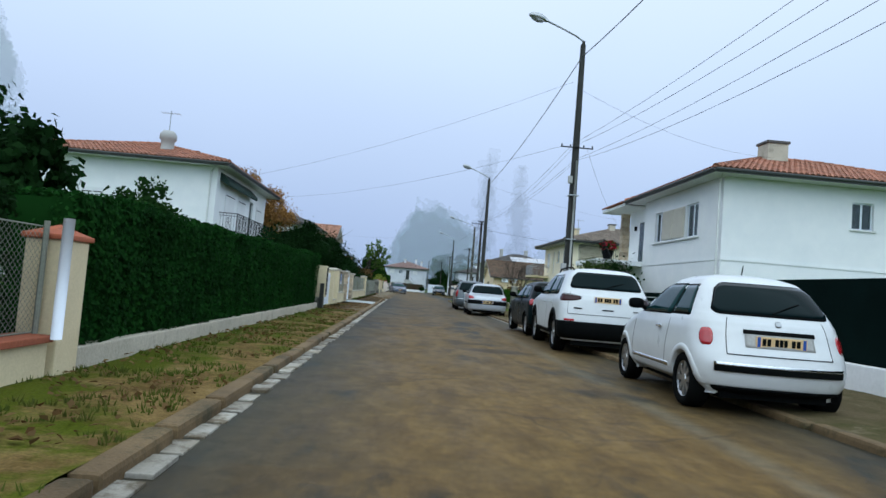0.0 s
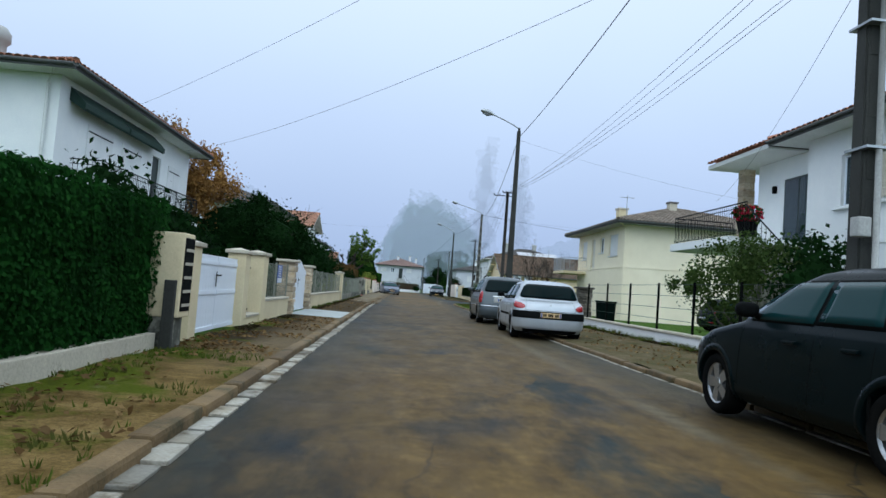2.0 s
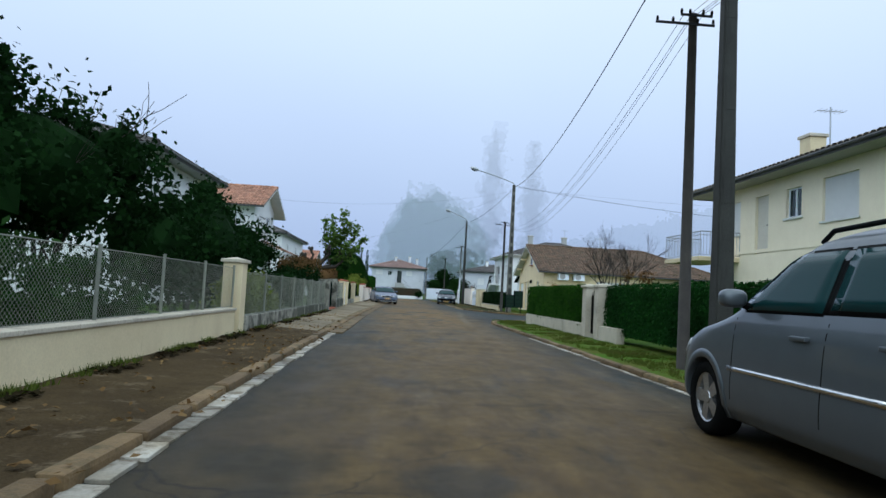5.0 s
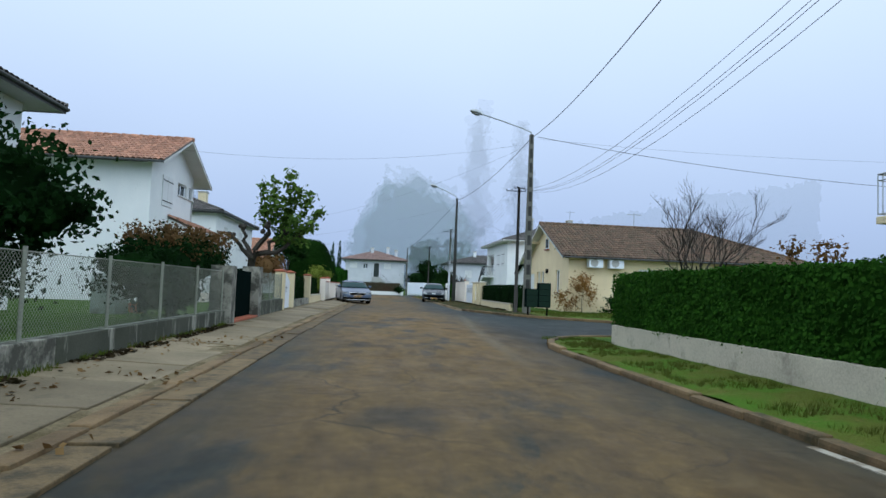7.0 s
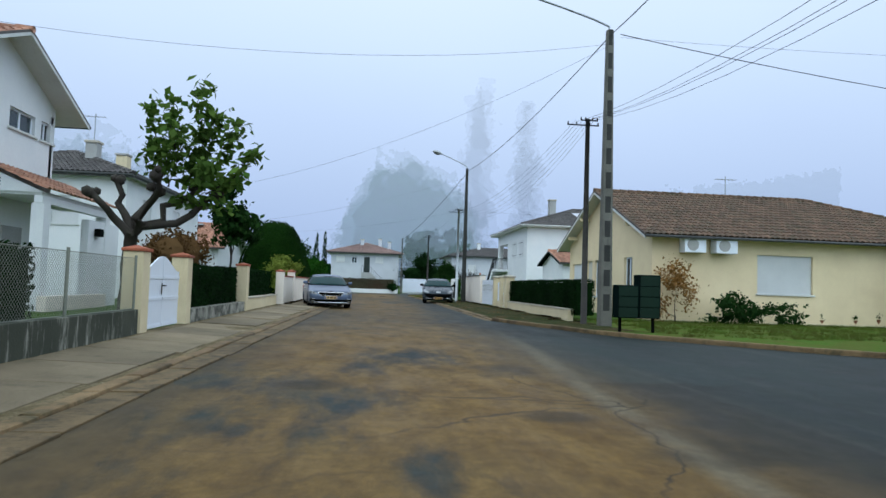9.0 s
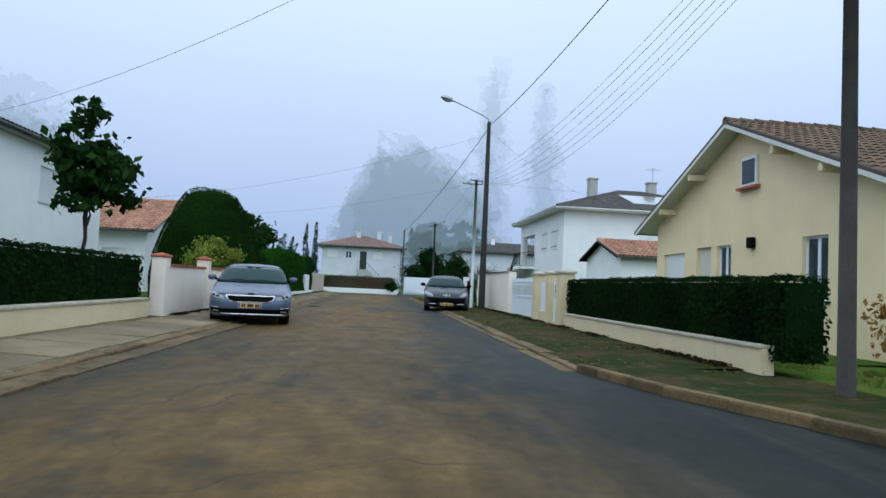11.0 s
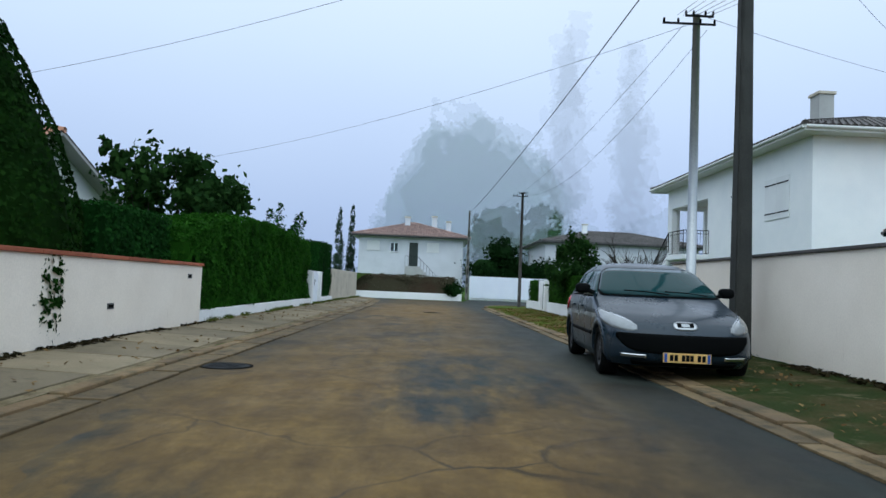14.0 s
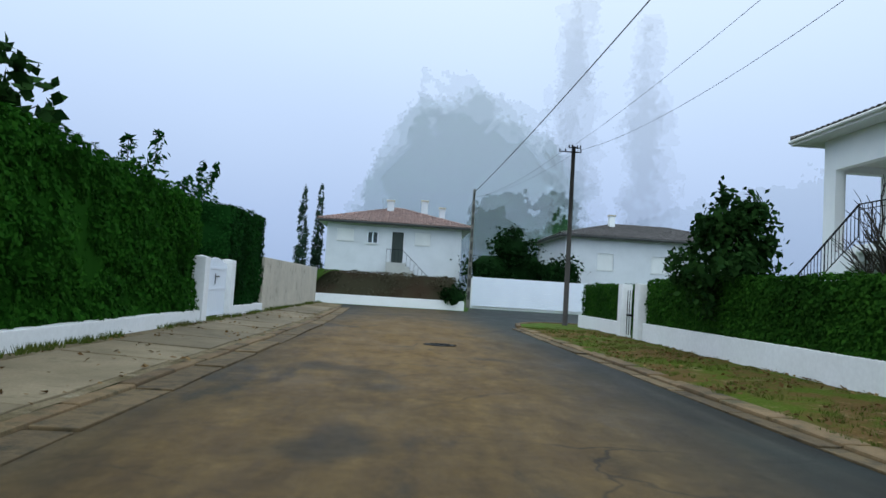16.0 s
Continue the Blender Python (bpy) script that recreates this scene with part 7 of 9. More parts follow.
        patch("door_gap", f, 1, 8, M["trim"], lift=0.001, bulge=0.0015, both=True)
    for end, u, z0, z1 in s.get("seams", []):
        t = theta(u, nr if end == "rear" else nf)
        for sg in (1, -1):
            def f(a, v, sg=sg):
                return end_pt(end, sg * t + (a - 0.5) * 0.014, z0 + (z1 - z0) * v)
            patch("shut_line", f, 1, 8, M["trim"], lift=0.001, bulge=0.0015)
        end_patch("shut_line", end, -u, u, (z0 - 0.004, z0 + 0.004) * 2, "trim", lift=0.001, bulge=0.0015, nu=16, nv=1)
    for x in s["handles"]:
        for sd in (1, -1):
            p, _ = side_pt(x, s["belt"] - 0.13)
            ys = sorted((sd * (p.y - 0.01), sd * (p.y + 0.035)))
            part("door_handle", boxm(x - 0.09, x + 0.09, ys[0], ys[1], p.z - 0.013, p.z + 0.016, 0.008), M["chrome"] if s.get("chrome_handles") else paint, e_)
    # wheel-arch lips
    for a_ in axles:
        for sd in (1, -1):
            v_, f_ = [], []
            m = 24
            lip = 0.075 if s.get("clad") else 0.035
            for k in range(m + 1):
                t = -0.35 + (math.pi + 0.7) * k / m
                for rr, dy in ((ra - 0.03, -0.20), (ra - 0.03, 0.0), (ra - 0.025, 0.010), (ra + lip, 0.008), (ra + lip + 0.01, -0.01)):
                    x, z = a_ + rr * math.cos(t), max(0.20, r + rr * math.sin(t))
                    p, _ = side_pt(x, z)
                    v_.append((x, sd * (p.y + dy), z))
            for k in range(m):
                for j in range(4):
                    f_.append((k * 5 + j, k * 5 + j + 1, (k + 1) * 5 + j + 1, (k + 1) * 5 + j))
            flat("wheel_arch", v_, f_, M["trim"] if s.get("clad") else paint, e_, smooth=True)
    # mirrors
    mx, mz = s["mirror"]
    p, _ = side_pt(mx, mz - 0.08)
    for sd in (1, -1):
        bm_ = B()
        bmesh.ops.create_uvsphere(bm_, u_segments=14, v_segments=9, radius=0.5)
        for v in bm_.verts:
            v.co = Vector([math.copysign(abs(c * 2) ** 0.7, c) / 2 for c in v.co])
        bmesh.ops.scale(bm_, verts=bm_.verts[:], vec=(0.15, 0.20, 0.14))
        bmesh.ops.translate(bm_, verts=bm_.verts[:], vec=(mx, sd * (p.y + 0.13), mz))
        mi = part("wing_mirror", bm_, M["trim"] if s.get("black_mirror") else paint, e_, smooth=True)
        part("mirror_foot", tube(B(), [(mx + 0.03, sd * (p.y - 0.04), mz - 0.07), (mx + 0.02, sd * (p.y + 0.06), mz - 0.03)], 0.03, 8), M["trim"], mi)
    # wheels
    wt = s.get("tyre", 0.20)
    for a_ in axles:
        for sd in (1, -1):
            yo = sd * (W / 2 - 0.035)
            prof = [(r * 0.66, 0.0), (r * 0.72, 0.012), (r * 0.92, 0.018), (r * 0.99, -0.02), (r, -0.06), (r, -wt + 0.06), (r * 0.97, -wt + 0.01), (r * 0.7, -wt)]
            v_, f_ = [], []
            for k in range(28):
                t = 2 * math.pi * k / 28
                v_ += [(a_ + q * math.cos(t), yo + sd * d, r + q * math.sin(t)) for q, d in prof]
            w = len(prof)
            for k in range(28):
                for j in range(w - 1):
                    k2 = (k + 1) % 28
                    f_.append((k * w + j, k2 * w + j, k2 * w + j + 1, k * w + j + 1))
            w_ = flat("wheel", v_, f_, M["rubber"], e_, "black tyre on its rim", True)
            bm_ = B()
            ns = s.get("spokes", 5)
            for k in range(ns):
                t = 2 * math.pi * k / ns
                c, sn = math.cos(t), math.sin(t)
                h = 0.055 if ns < 8 else 0.03
                q = [(0.05, -h * 0.8), (r * 0.62, -h), (r * 0.62, h), (0.05, h * 0.8)]
                prism(bm_, [(a_ + u * c - v * sn, r + u * sn + v * c) for u, v in q], "y", yo - sd * 0.05, yo - sd * 0.012)
            rim = []
            for k in range(24):
                t = 2 * math.pi * k / 24
                rim.append([bm_.verts.new((a_ + q * math.cos(t), yo + sd * d, r + q * math.sin(t))) for q, d in ((r * 0.68, -0.002), (r * 0.60, -0.02), (r * 0.58, -0.09))])
            for k in range(24):
                for j in range(2):
                    bm_.faces.new((rim[k][j], rim[(k + 1) % 24][j], rim[(k + 1) % 24][j + 1], rim[k][j + 1]))
            tube(bm_, [(a_, yo - sd * 0.06, r), (a_, yo - sd * 0.005, r)], [0.075, 0.05], 12)
            part("rim", bm_, M[s.get("rim", "alloy")], w_)
            part("brake_disc", tube(B(), [(a_, yo - sd * 0.11, r), (a_, yo - sd * 0.10, r)], r * 0.6, 16), M["trim"], w_)
    # number plates: plain bars only
    for end, z, kind in s["plates"]:
        sg = -1 if end == "rear" else 1
        x = end_pt(end, 0, z)[0].x + sg * 0.014
        p_ = part("number_plate", boxm(x - 0.012, x + 0.012, -0.26, 0.26, z - 0.055, z + 0.055, 0.004), M[kind], e_, "number plate with dark bars")
        for y0, y1 in ((-0.25, -0.218), (0.218, 0.25)):
            part("plate_band", boxm(x + sg * 0.0135 - 0.001, x + sg * 0.0135 + 0.001, y0, y1, z - 0.05, z + 0.05), M["blue"], p_)
        for y in (-0.17, -0.12, -0.04, 0.005, 0.05, 0.13, 0.18):
            part("plate_bar", boxm(x + sg * 0.0135 - 0.001, x + sg * 0.0135 + 0.001, y - 0.019, y + 0.019, z - 0.036, z + 0.036), M["trim"], p_)
    zt = float(tab[-1, 0])
    if s.get("aerial"):
        ax = s["aerial"]
        part("aerial", tube(B(), [(ax, 0, zt - 0.05), (ax - 0.05, 0, zt + 0.11)], [0.009, 0.005], 5), M["trim"], e_)
    if s.get("rails"):
        x0, x1, yr, zr = s["rails"]
        for sd in (1, -1):
            pts_ = [(x, sd * yr, zr + h) for x, h in ((x0, -0.03), (x0 + 0.12, 0.04), ((x0 + x1) / 2, 0.06), (x1 - 0.12, 0.04), (x1, -0.03))]
            part("roof_rail", tube(B(), pts_, 0.018, 6), M["trim"], e_, smooth=True)
    for end, nm, u0, u1, z0, z1 in s["glass"]:
        n_ = nr if end == "rear" else nf
        for a, b, c in (((0.05, -0.5, 0.4),) if end == "rear" else ((0.75, 0.05, 0.12), (0.1, -0.62, 0.12))):
            pa, oa = end_pt(end, theta(a * u0, n_), z0 + 0.005)
            pb, ob = end_pt(end, theta(b * u0, n_), z0 + c * (z1 - z0))
            part("wiper", tube(B(), [pa + oa * 0.022, pa.lerp(pb, 0.5) + (oa + ob) * 0.012 + oa * 0.01, pb + ob * 0.022], 0.008, 5), M["trim"], e_)
    return e_


# waterlines: height, tail x, nose x, half width, depth of the tail's and the nose's rounding
FIAT = dict(lines=[(0.25, 0.14, 3.42, 0.70, 0.36, 0.5), (0.30, 0.06, 3.52, 0.775, 0.42, 0.6), (0.40, 0.02, 3.55, 0.812, 0.46, 0.65), (0.52, 0.0, 3.55, 0.822, 0.48, 0.68), (0.62, 0.03, 3.51, 0.822, 0.48, 0.70), (0.75, 0.09, 3.44, 0.812, 0.48, 0.72), (0.86, 0.13, 3.28, 0.797, 0.48, 0.74), (0.95, 0.17, 2.95, 0.775, 0.46, 0.66), (1.00, 0.20, 2.70, 0.752, 0.44, 0.55), (1.05, 0.24, 2.58, 0.728, 0.42, 0.48), (1.18, 0.34, 2.36, 0.668, 0.40, 0.46), (1.31, 0.46, 2.12, 0.60, 0.39, 0.44), (1.41, 0.60, 1.92, 0.52, 0.37, 0.42), (1.465, 0.80, 1.72, 0.40, 0.33, 0.40), (1.495, 1.05, 1.5, 0.20, 0.2, 0.2), (1.50, 1.18, 1.4, 0.08, 0.08, 0.08)],
            nr=2.7, nf=2.5, axles=(0.62, 2.92), r=0.295, arch=0.345, belt=0.96,
            side=[(0.62, 1.16, 0.84, 1.14, 1.02, 1.33), (1.22, 2.28, 1.20, 1.86, 1.00, 1.34)],
            glass=[("rear", "rear_window", 0.84, 0.84, 1.05, 1.36), ("front", "windscreen", 0.93, 0.9, 1.02, 1.36)],
            # plate_shade: dark strip painted for the shade at the recess top
            marks=[("tail_light", "rear", 0.80, 0.93, (0.70, 0.88), "redlamp", "red upright tail light", True), ("plate_recess", "rear", -0.44, 0.44, (0.71, 0.86), "soffit_d", "", False), ("plate_shade", "rear", -0.46, 0.46, (0.845, 0.885), "trim", "dark strip imitating shade above the plate", False), ("emblem", "rear", -0.04, 0.04, (0.93, 0.99), "steel", "", False), ("bumper_strip", "rear", -0.80, 0.80, (0.455, 0.515), "trim", "black bumper strip", False), ("chrome_strip", "rear", -0.80, 0.80, (0.517, 0.545), "chrome", "chrome bumper strip", False), ("lower_valance", "rear", -0.85, 0.85, (0.255, 0.30), "trim", "", False), ("head_light", "front", 0.72, 0.93, (0.62, 0.78), "lens", "", True)],
            flank=[("sill_strip", 1.08, 2.5, (0.38, 0.43, 0.38, 0.43), "chrome")],
            seams=[("rear", 0.66, 0.63, 1.0)], gaps=[1.2, 2.5], handles=[1.42], chrome_handles=True, mirror=(2.22, 1.08), black_mirror=True, plates=[("rear", 0.775, "plate_w")], aerial=1.1, spokes=8)
JEEP = dict(lines=[(0.26, 0.14, 4.25, 0.80, 0.34, 0.5), (0.36, 0.04, 4.38, 0.89, 0.38, 0.55), (0.50, 0.0, 4.40, 0.91, 0.40, 0.58), (0.68, 0.01, 4.40, 0.91, 0.40, 0.58), (0.86, 0.04, 4.36, 0.905, 0.40, 0.6), (0.95, 0.06, 4.22, 0.90, 0.40, 0.6), (1.03, 0.08, 3.85, 0.885, 0.40, 0.55), (1.09, 0.11, 3.40, 0.865, 0.38, 0.45), (1.14, 0.14, 3.22, 0.845, 0.36, 0.42), (1.30, 0.24, 2.96, 0.785, 0.34, 0.4), (1.46, 0.34, 2.68, 0.715, 0.32, 0.38), (1.57, 0.40, 2.45, 0.63, 0.3, 0.36), (1.635, 0.55, 2.2, 0.50, 0.28, 0.32), (1.67, 0.95, 1.9, 0.22, 0.2, 0.2), (1.675, 1.2, 1.7, 0.08, 0.08, 0.08)],
            nr=3.4, nf=3.2, axles=(0.92, 3.555), r=0.35, arch=0.42, belt=1.08, tyre=0.23, clad=True,
            side=[(0.72, 1.0, 0.92, 1.06, 1.16, 1.45), (1.06, 1.80, 1.12, 1.76, 1.14, 1.50), (1.86, 2.92, 1.82, 2.46, 1.12, 1.50)],
            glass=[("rear", "rear_window", 0.87, 0.87, 1.265, 1.545), ("front", "windscreen", 0.93, 0.9, 1.14, 1.50)],
            marks=[("tail_light", "rear", 0.58, 0.995, (1.01, 1.12, 0.98, 1.15), "smoke", "smoked dark tail light", True), ("lamp_line", "rear", 0.62, 0.97, (1.10, 1.113, 1.12, 1.133), "steel", "", True), ("lower_bumper", "rear", -1.0, 1.0, (0.30, 0.62), "trim", "black lower bumper", False), ("rear_reflector", "rear", 0.70, 0.90, (0.625, 0.665), "redlamp", "", True), ("badge", "rear", -0.12, 0.12, (0.855, 0.875), "trim", "", False), ("badge", "rear", 0.55, 0.72, (0.86, 0.88), "trim", "", True), ("head_light", "front", 0.6, 0.98, (0.82, 0.92), "lens", "", True)],
            flank=[("sill_cladding", 1.35, 3.15, (0.30, 0.40, 0.30, 0.40), "trim")],
            seams=[("rear", 0.84, 0.76, 1.2)], gaps=[1.04, 1.84, 3.0], handles=[1.25, 2.05], mirror=(2.7, 1.2), black_mirror=True, plates=[("rear", 1.05, "plate_w")], rails=(0.75, 2.35, 0.56, 1.62), aerial=0.75)
POLO = dict(lines=[(0.20, 0.12, 3.85, 0.76, 0.34, 0.5), (0.30, 0.03, 3.95, 0.825, 0.40, 0.58), (0.45, 0.0, 3.97, 0.84, 0.42, 0.6), (0.60, 0.01, 3.95, 0.84, 0.42, 0.62), (0.74, 0.04, 3.86, 0.838, 0.42, 0.64), (0.83, 0.07, 3.66, 0.832, 0.42, 0.62), (0.90, 0.10, 3.30, 0.82, 0.40, 0.55), (0.95, 0.13, 3.02, 0.80, 0.38, 0.45), (1.0, 0.17, 2.92, 0.78, 0.36, 0.42), (1.15, 0.28, 2.66, 0.715, 0.34, 0.40), (1.30, 0.40, 2.38, 0.65, 0.32, 0.38), (1.40, 0.52, 2.14, 0.56, 0.3, 0.36), (1.445, 0.74, 1.92, 0.44, 0.28, 0.32), (1.465, 1.1, 1.6, 0.2, 0.2, 0.2), (1.47, 1.25, 1.5, 0.08, 0.08, 0.08)],
            nr=3.2, nf=2.8, axles=(0.72, 3.19), r=0.305, arch=0.355, belt=0.94,
            side=[(0.62, 0.86, 0.84, 0.96, 1.02, 1.28), (0.92, 1.62, 1.02, 1.6, 1.0, 1.32), (1.68, 2.7, 1.66, 2.2, 0.98, 1.32)],
            glass=[("rear", "rear_window", 0.86, 0.86, 1.02, 1.32), ("front", "windscreen", 0.93, 0.9, 1.0, 1.33)],
            marks=[("tail_light", "rear", 0.80, 0.985, (0.82, 0.94, 0.80, 0.98), "redlamp", "red tail light", True), ("plate_recess", "rear", -0.34, 0.34, (0.50, 0.63), "trim", "", False), ("rear_reflector", "rear", 0.55, 0.9, (0.40, 0.43), "redlamp", "", True), ("badge", "rear", -0.06, 0.06, (0.86, 0.94), "chrome", "", False), ("head_light", "front", 0.6, 0.97, (0.6, 0.74), "lens", "", True), ("grille", "front", -0.6, 0.6, (0.36, 0.48), "black", "", False)],
            seams=[("rear", 0.80, 0.66, 0.98)], gaps=[0.98, 1.66, 2.75], handles=[1.15, 1.9], mirror=(2.45, 1.06), black_mirror=True, plates=[("rear", 0.565, "plate")], aerial=0.75)
MEGANE = dict(lines=[(0.20, 0.12, 4.06, 0.80, 0.34, 0.5), (0.30, 0.03, 4.18, 0.87, 0.40, 0.56), (0.45, 0.0, 4.21, 0.885, 0.42, 0.6), (0.58, 0.0, 4.19, 0.888, 0.42, 0.62), (0.68, 0.03, 4.12, 0.886, 0.42, 0.64), (0.78, 0.06, 3.98, 0.882, 0.42, 0.65), (0.86, 0.10, 3.62, 0.872, 0.40, 0.55), (0.93, 0.20, 3.22, 0.85, 0.40, 0.45), (0.97, 0.32, 3.08, 0.825, 0.38, 0.42), (1.02, 0.37, 3.0, 0.80, 0.36, 0.40), (1.16, 0.41, 2.76, 0.745, 0.34, 0.38), (1.30, 0.46, 2.48, 0.68, 0.32, 0.36), (1.40, 0.56, 2.22, 0.59, 0.3, 0.34), (1.45, 0.85, 1.96, 0.45, 0.28, 0.3), (1.47, 1.2, 1.6, 0.2, 0.2, 0.2), (1.475, 1.3, 1.5, 0.08, 0.08, 0.08)],
              nr=3.2, nf=2.8, axles=(0.80, 3.425), r=0.315, arch=0.37, belt=0.93,
              side=[(0.76, 0.98, 0.84, 1.02, 1.02, 1.28), (1.04, 1.74, 1.08, 1.72, 1.0, 1.33), (1.80, 2.82, 1.78, 2.32, 0.98, 1.33)],
              glass=[("rear", "rear_window", 0.90, 0.90, 1.03, 1.34), ("front", "windscreen", 0.93, 0.9, 1.0, 1.34)],
              marks=[("tail_light", "rear", 0.72, 1.0, (0.73, 0.87, 0.78, 0.94), "redlamp", "slanted red tail light", True), ("bumper_band", "rear", -1.0, 1.0, (0.525, 0.70), "trim", "black bumper band", False), ("badge", "rear", -0.03, 0.03, (0.84, 0.88), "steel", "", False), ("lower_valance", "rear", -0.8, 0.8, (0.21, 0.27), "trim", "", False), ("head_light", "front", 0.6, 0.97, (0.58, 0.72), "lens", "", True)],
              flank=[("bumper_band", 0.42, 0.46, (0.525, 0.70, 0.56, 0.66), "trim"), ("rub_strip", 1.2, 3.0, (0.54, 0.60, 0.54, 0.60), "trim")],
              seams=[("rear", 0.70, 0.72, 0.98)], gaps=[1.08, 1.78, 2.88], handles=[1.25, 2.0], mirror=(2.6, 1.05), black_mirror=True, plates=[("rear", 0.62, "plate_w")], aerial=0.9, spokes=7)
ZAFIRA = dict(lines=[(0.20, 0.12, 4.18, 0.79, 0.34, 0.5), (0.30, 0.03, 4.30, 0.85, 0.36, 0.55), (0.45, 0.0, 4.32, 0.87, 0.38, 0.6), (0.62, 0.01, 4.30, 0.87, 0.38, 0.62), (0.78, 0.04, 4.20, 0.868, 0.38, 0.64), (0.88, 0.06, 3.96, 0.862, 0.38, 0.6), (0.96, 0.08, 3.58, 0.85, 0.36, 0.5), (1.02, 0.10, 3.36, 0.835, 0.36, 0.44), (1.08, 0.13, 3.24, 0.815, 0.34, 0.42), (1.25, 0.20, 2.98, 0.755, 0.32, 0.40), (1.42, 0.28, 2.72, 0.695, 0.30, 0.38), (1.54, 0.36, 2.50, 0.61, 0.28, 0.36), (1.605, 0.55, 2.25, 0.48, 0.26, 0.32), (1.635, 1.0, 1.9, 0.2, 0.2, 0.2), (1.64, 1.2, 1.7, 0.08, 0.08, 0.08)],
              nr=3.6, nf=2.8, axles=(0.83, 3.525), r=0.31, arch=0.365, belt=1.02,
              side=[(0.52, 1.02, 0.66, 1.04, 1.10, 1.44), (1.08, 1.86, 1.10, 1.84, 1.08, 1.46), (1.94, 3.02, 1.92, 2.52, 1.06, 1.46)],
              glass=[("rear", "rear_window", 0.86, 0.86, 1.10, 1.48), ("front", "windscreen", 0.93, 0.9, 1.08, 1.48)],
              marks=[("tail_light", "rear", 0.88, 1.0, (0.70, 1.10), "redlamp", "tall red tail light", True), ("plate_recess", "rear", -0.45, 0.45, (0.74, 0.92), "soffit_d", "", False), ("chrome_bar", "rear", -0.5, 0.5, (0.925, 0.955), "chrome", "", False), ("bumper_line", "rear", -1.0, 1.0, (0.60, 0.625), "chrome", "pale bumper line", False), ("head_light", "front", 0.6, 0.97, (0.62, 0.78), "lens", "", True)],
              flank=[("rub_strip", 1.25, 3.1, (0.58, 0.62, 0.58, 0.62), "chrome")],
              seams=[("rear", 0.86, 0.66, 1.05)], gaps=[1.06, 1.9, 3.05], handles=[1.25, 2.1], mirror=(2.85, 1.14), plates=[("rear", 0.83, "plate")], rails=(0.65, 2.4, 0.54, 1.58), aerial=0.7)
P207 = dict(lines=[(0.18, 0.12, 3.90, 0.78, 0.34, 0.5), (0.28, 0.03, 4.01, 0.845, 0.40, 0.6), (0.42, 0.0, 4.03, 0.86, 0.42, 0.65), (0.56, 0.02, 4.01, 0.862, 0.42, 0.68), (0.68, 0.05, 3.93, 0.86, 0.42, 0.70), (0.77, 0.09, 3.75, 0.855, 0.42, 0.70), (0.85, 0.13, 3.46, 0.845, 0.42, 0.64), (0.92, 0.17, 3.16, 0.83, 0.40, 0.50), (0.97, 0.21, 3.0, 0.81, 0.38, 0.44), (1.03, 0.26, 2.90, 0.785, 0.36, 0.42), (1.18, 0.38, 2.62, 0.72, 0.34, 0.40), (1.32, 0.50, 2.34, 0.65, 0.32, 0.38), (1.41, 0.64, 2.10, 0.56, 0.3, 0.36), (1.455, 0.85, 1.88, 0.44, 0.28, 0.32), (1.475, 1.2, 1.6, 0.2, 0.2, 0.2), (1.48, 1.3, 1.5, 0.08, 0.08, 0.08)],
            nr=3.0, nf=2.5, axles=(0.72, 3.26), r=0.305, arch=0.355, belt=0.95,
            side=[(0.66, 0.92, 0.86, 0.98, 1.03, 1.28), (0.98, 1.62, 1.04, 1.6, 1.0, 1.33), (1.68, 2.72, 1.66, 2.18, 0.98, 1.33)],
            glass=[("rear", "rear_window", 0.86, 0.86, 1.05, 1.34), ("front", "windscreen", 0.95, 0.9, 1.0, 1.36)],
            marks=[("head_light", "front", 0.60, 0.99, (0.555, 0.70, 0.665, 0.86), "lens", "long swept headlight", True), ("grille", "front", -0.84, 0.84, (0.34, 0.56), "black", "wide black front grille", False), ("emblem_field", "front", -0.15, 0.15, (0.615, 0.71), "alloy", "bright rim of the emblem", False), ("emblem_plate", "front", -0.12, 0.12, (0.632, 0.700), "black", "", False), ("emblem", "front", -0.06, 0.06, (0.642, 0.690), "steel", "plain metal emblem", False), ("bumper_strip", "front", 0.50, 0.80, (0.285, 0.325), "chrome", "", True), ("intake", "front", -0.7, 0.7, (0.21, 0.255), "black", "", False), ("tail_light", "rear", 0.75, 1.0, (0.7, 0.95), "redlamp", "", True)],
            flank=[("rub_strip", 1.1, 2.9, (0.46, 0.51, 0.46, 0.51), "trim")],
            gaps=[1.0, 1.66, 2.78], handles=[1.15, 1.9], mirror=(2.5, 1.07), black_mirror=True, plates=[("front", 0.305, "plate_y"), ("rear", 0.6, "plate_y")], rim="shaded_rim")
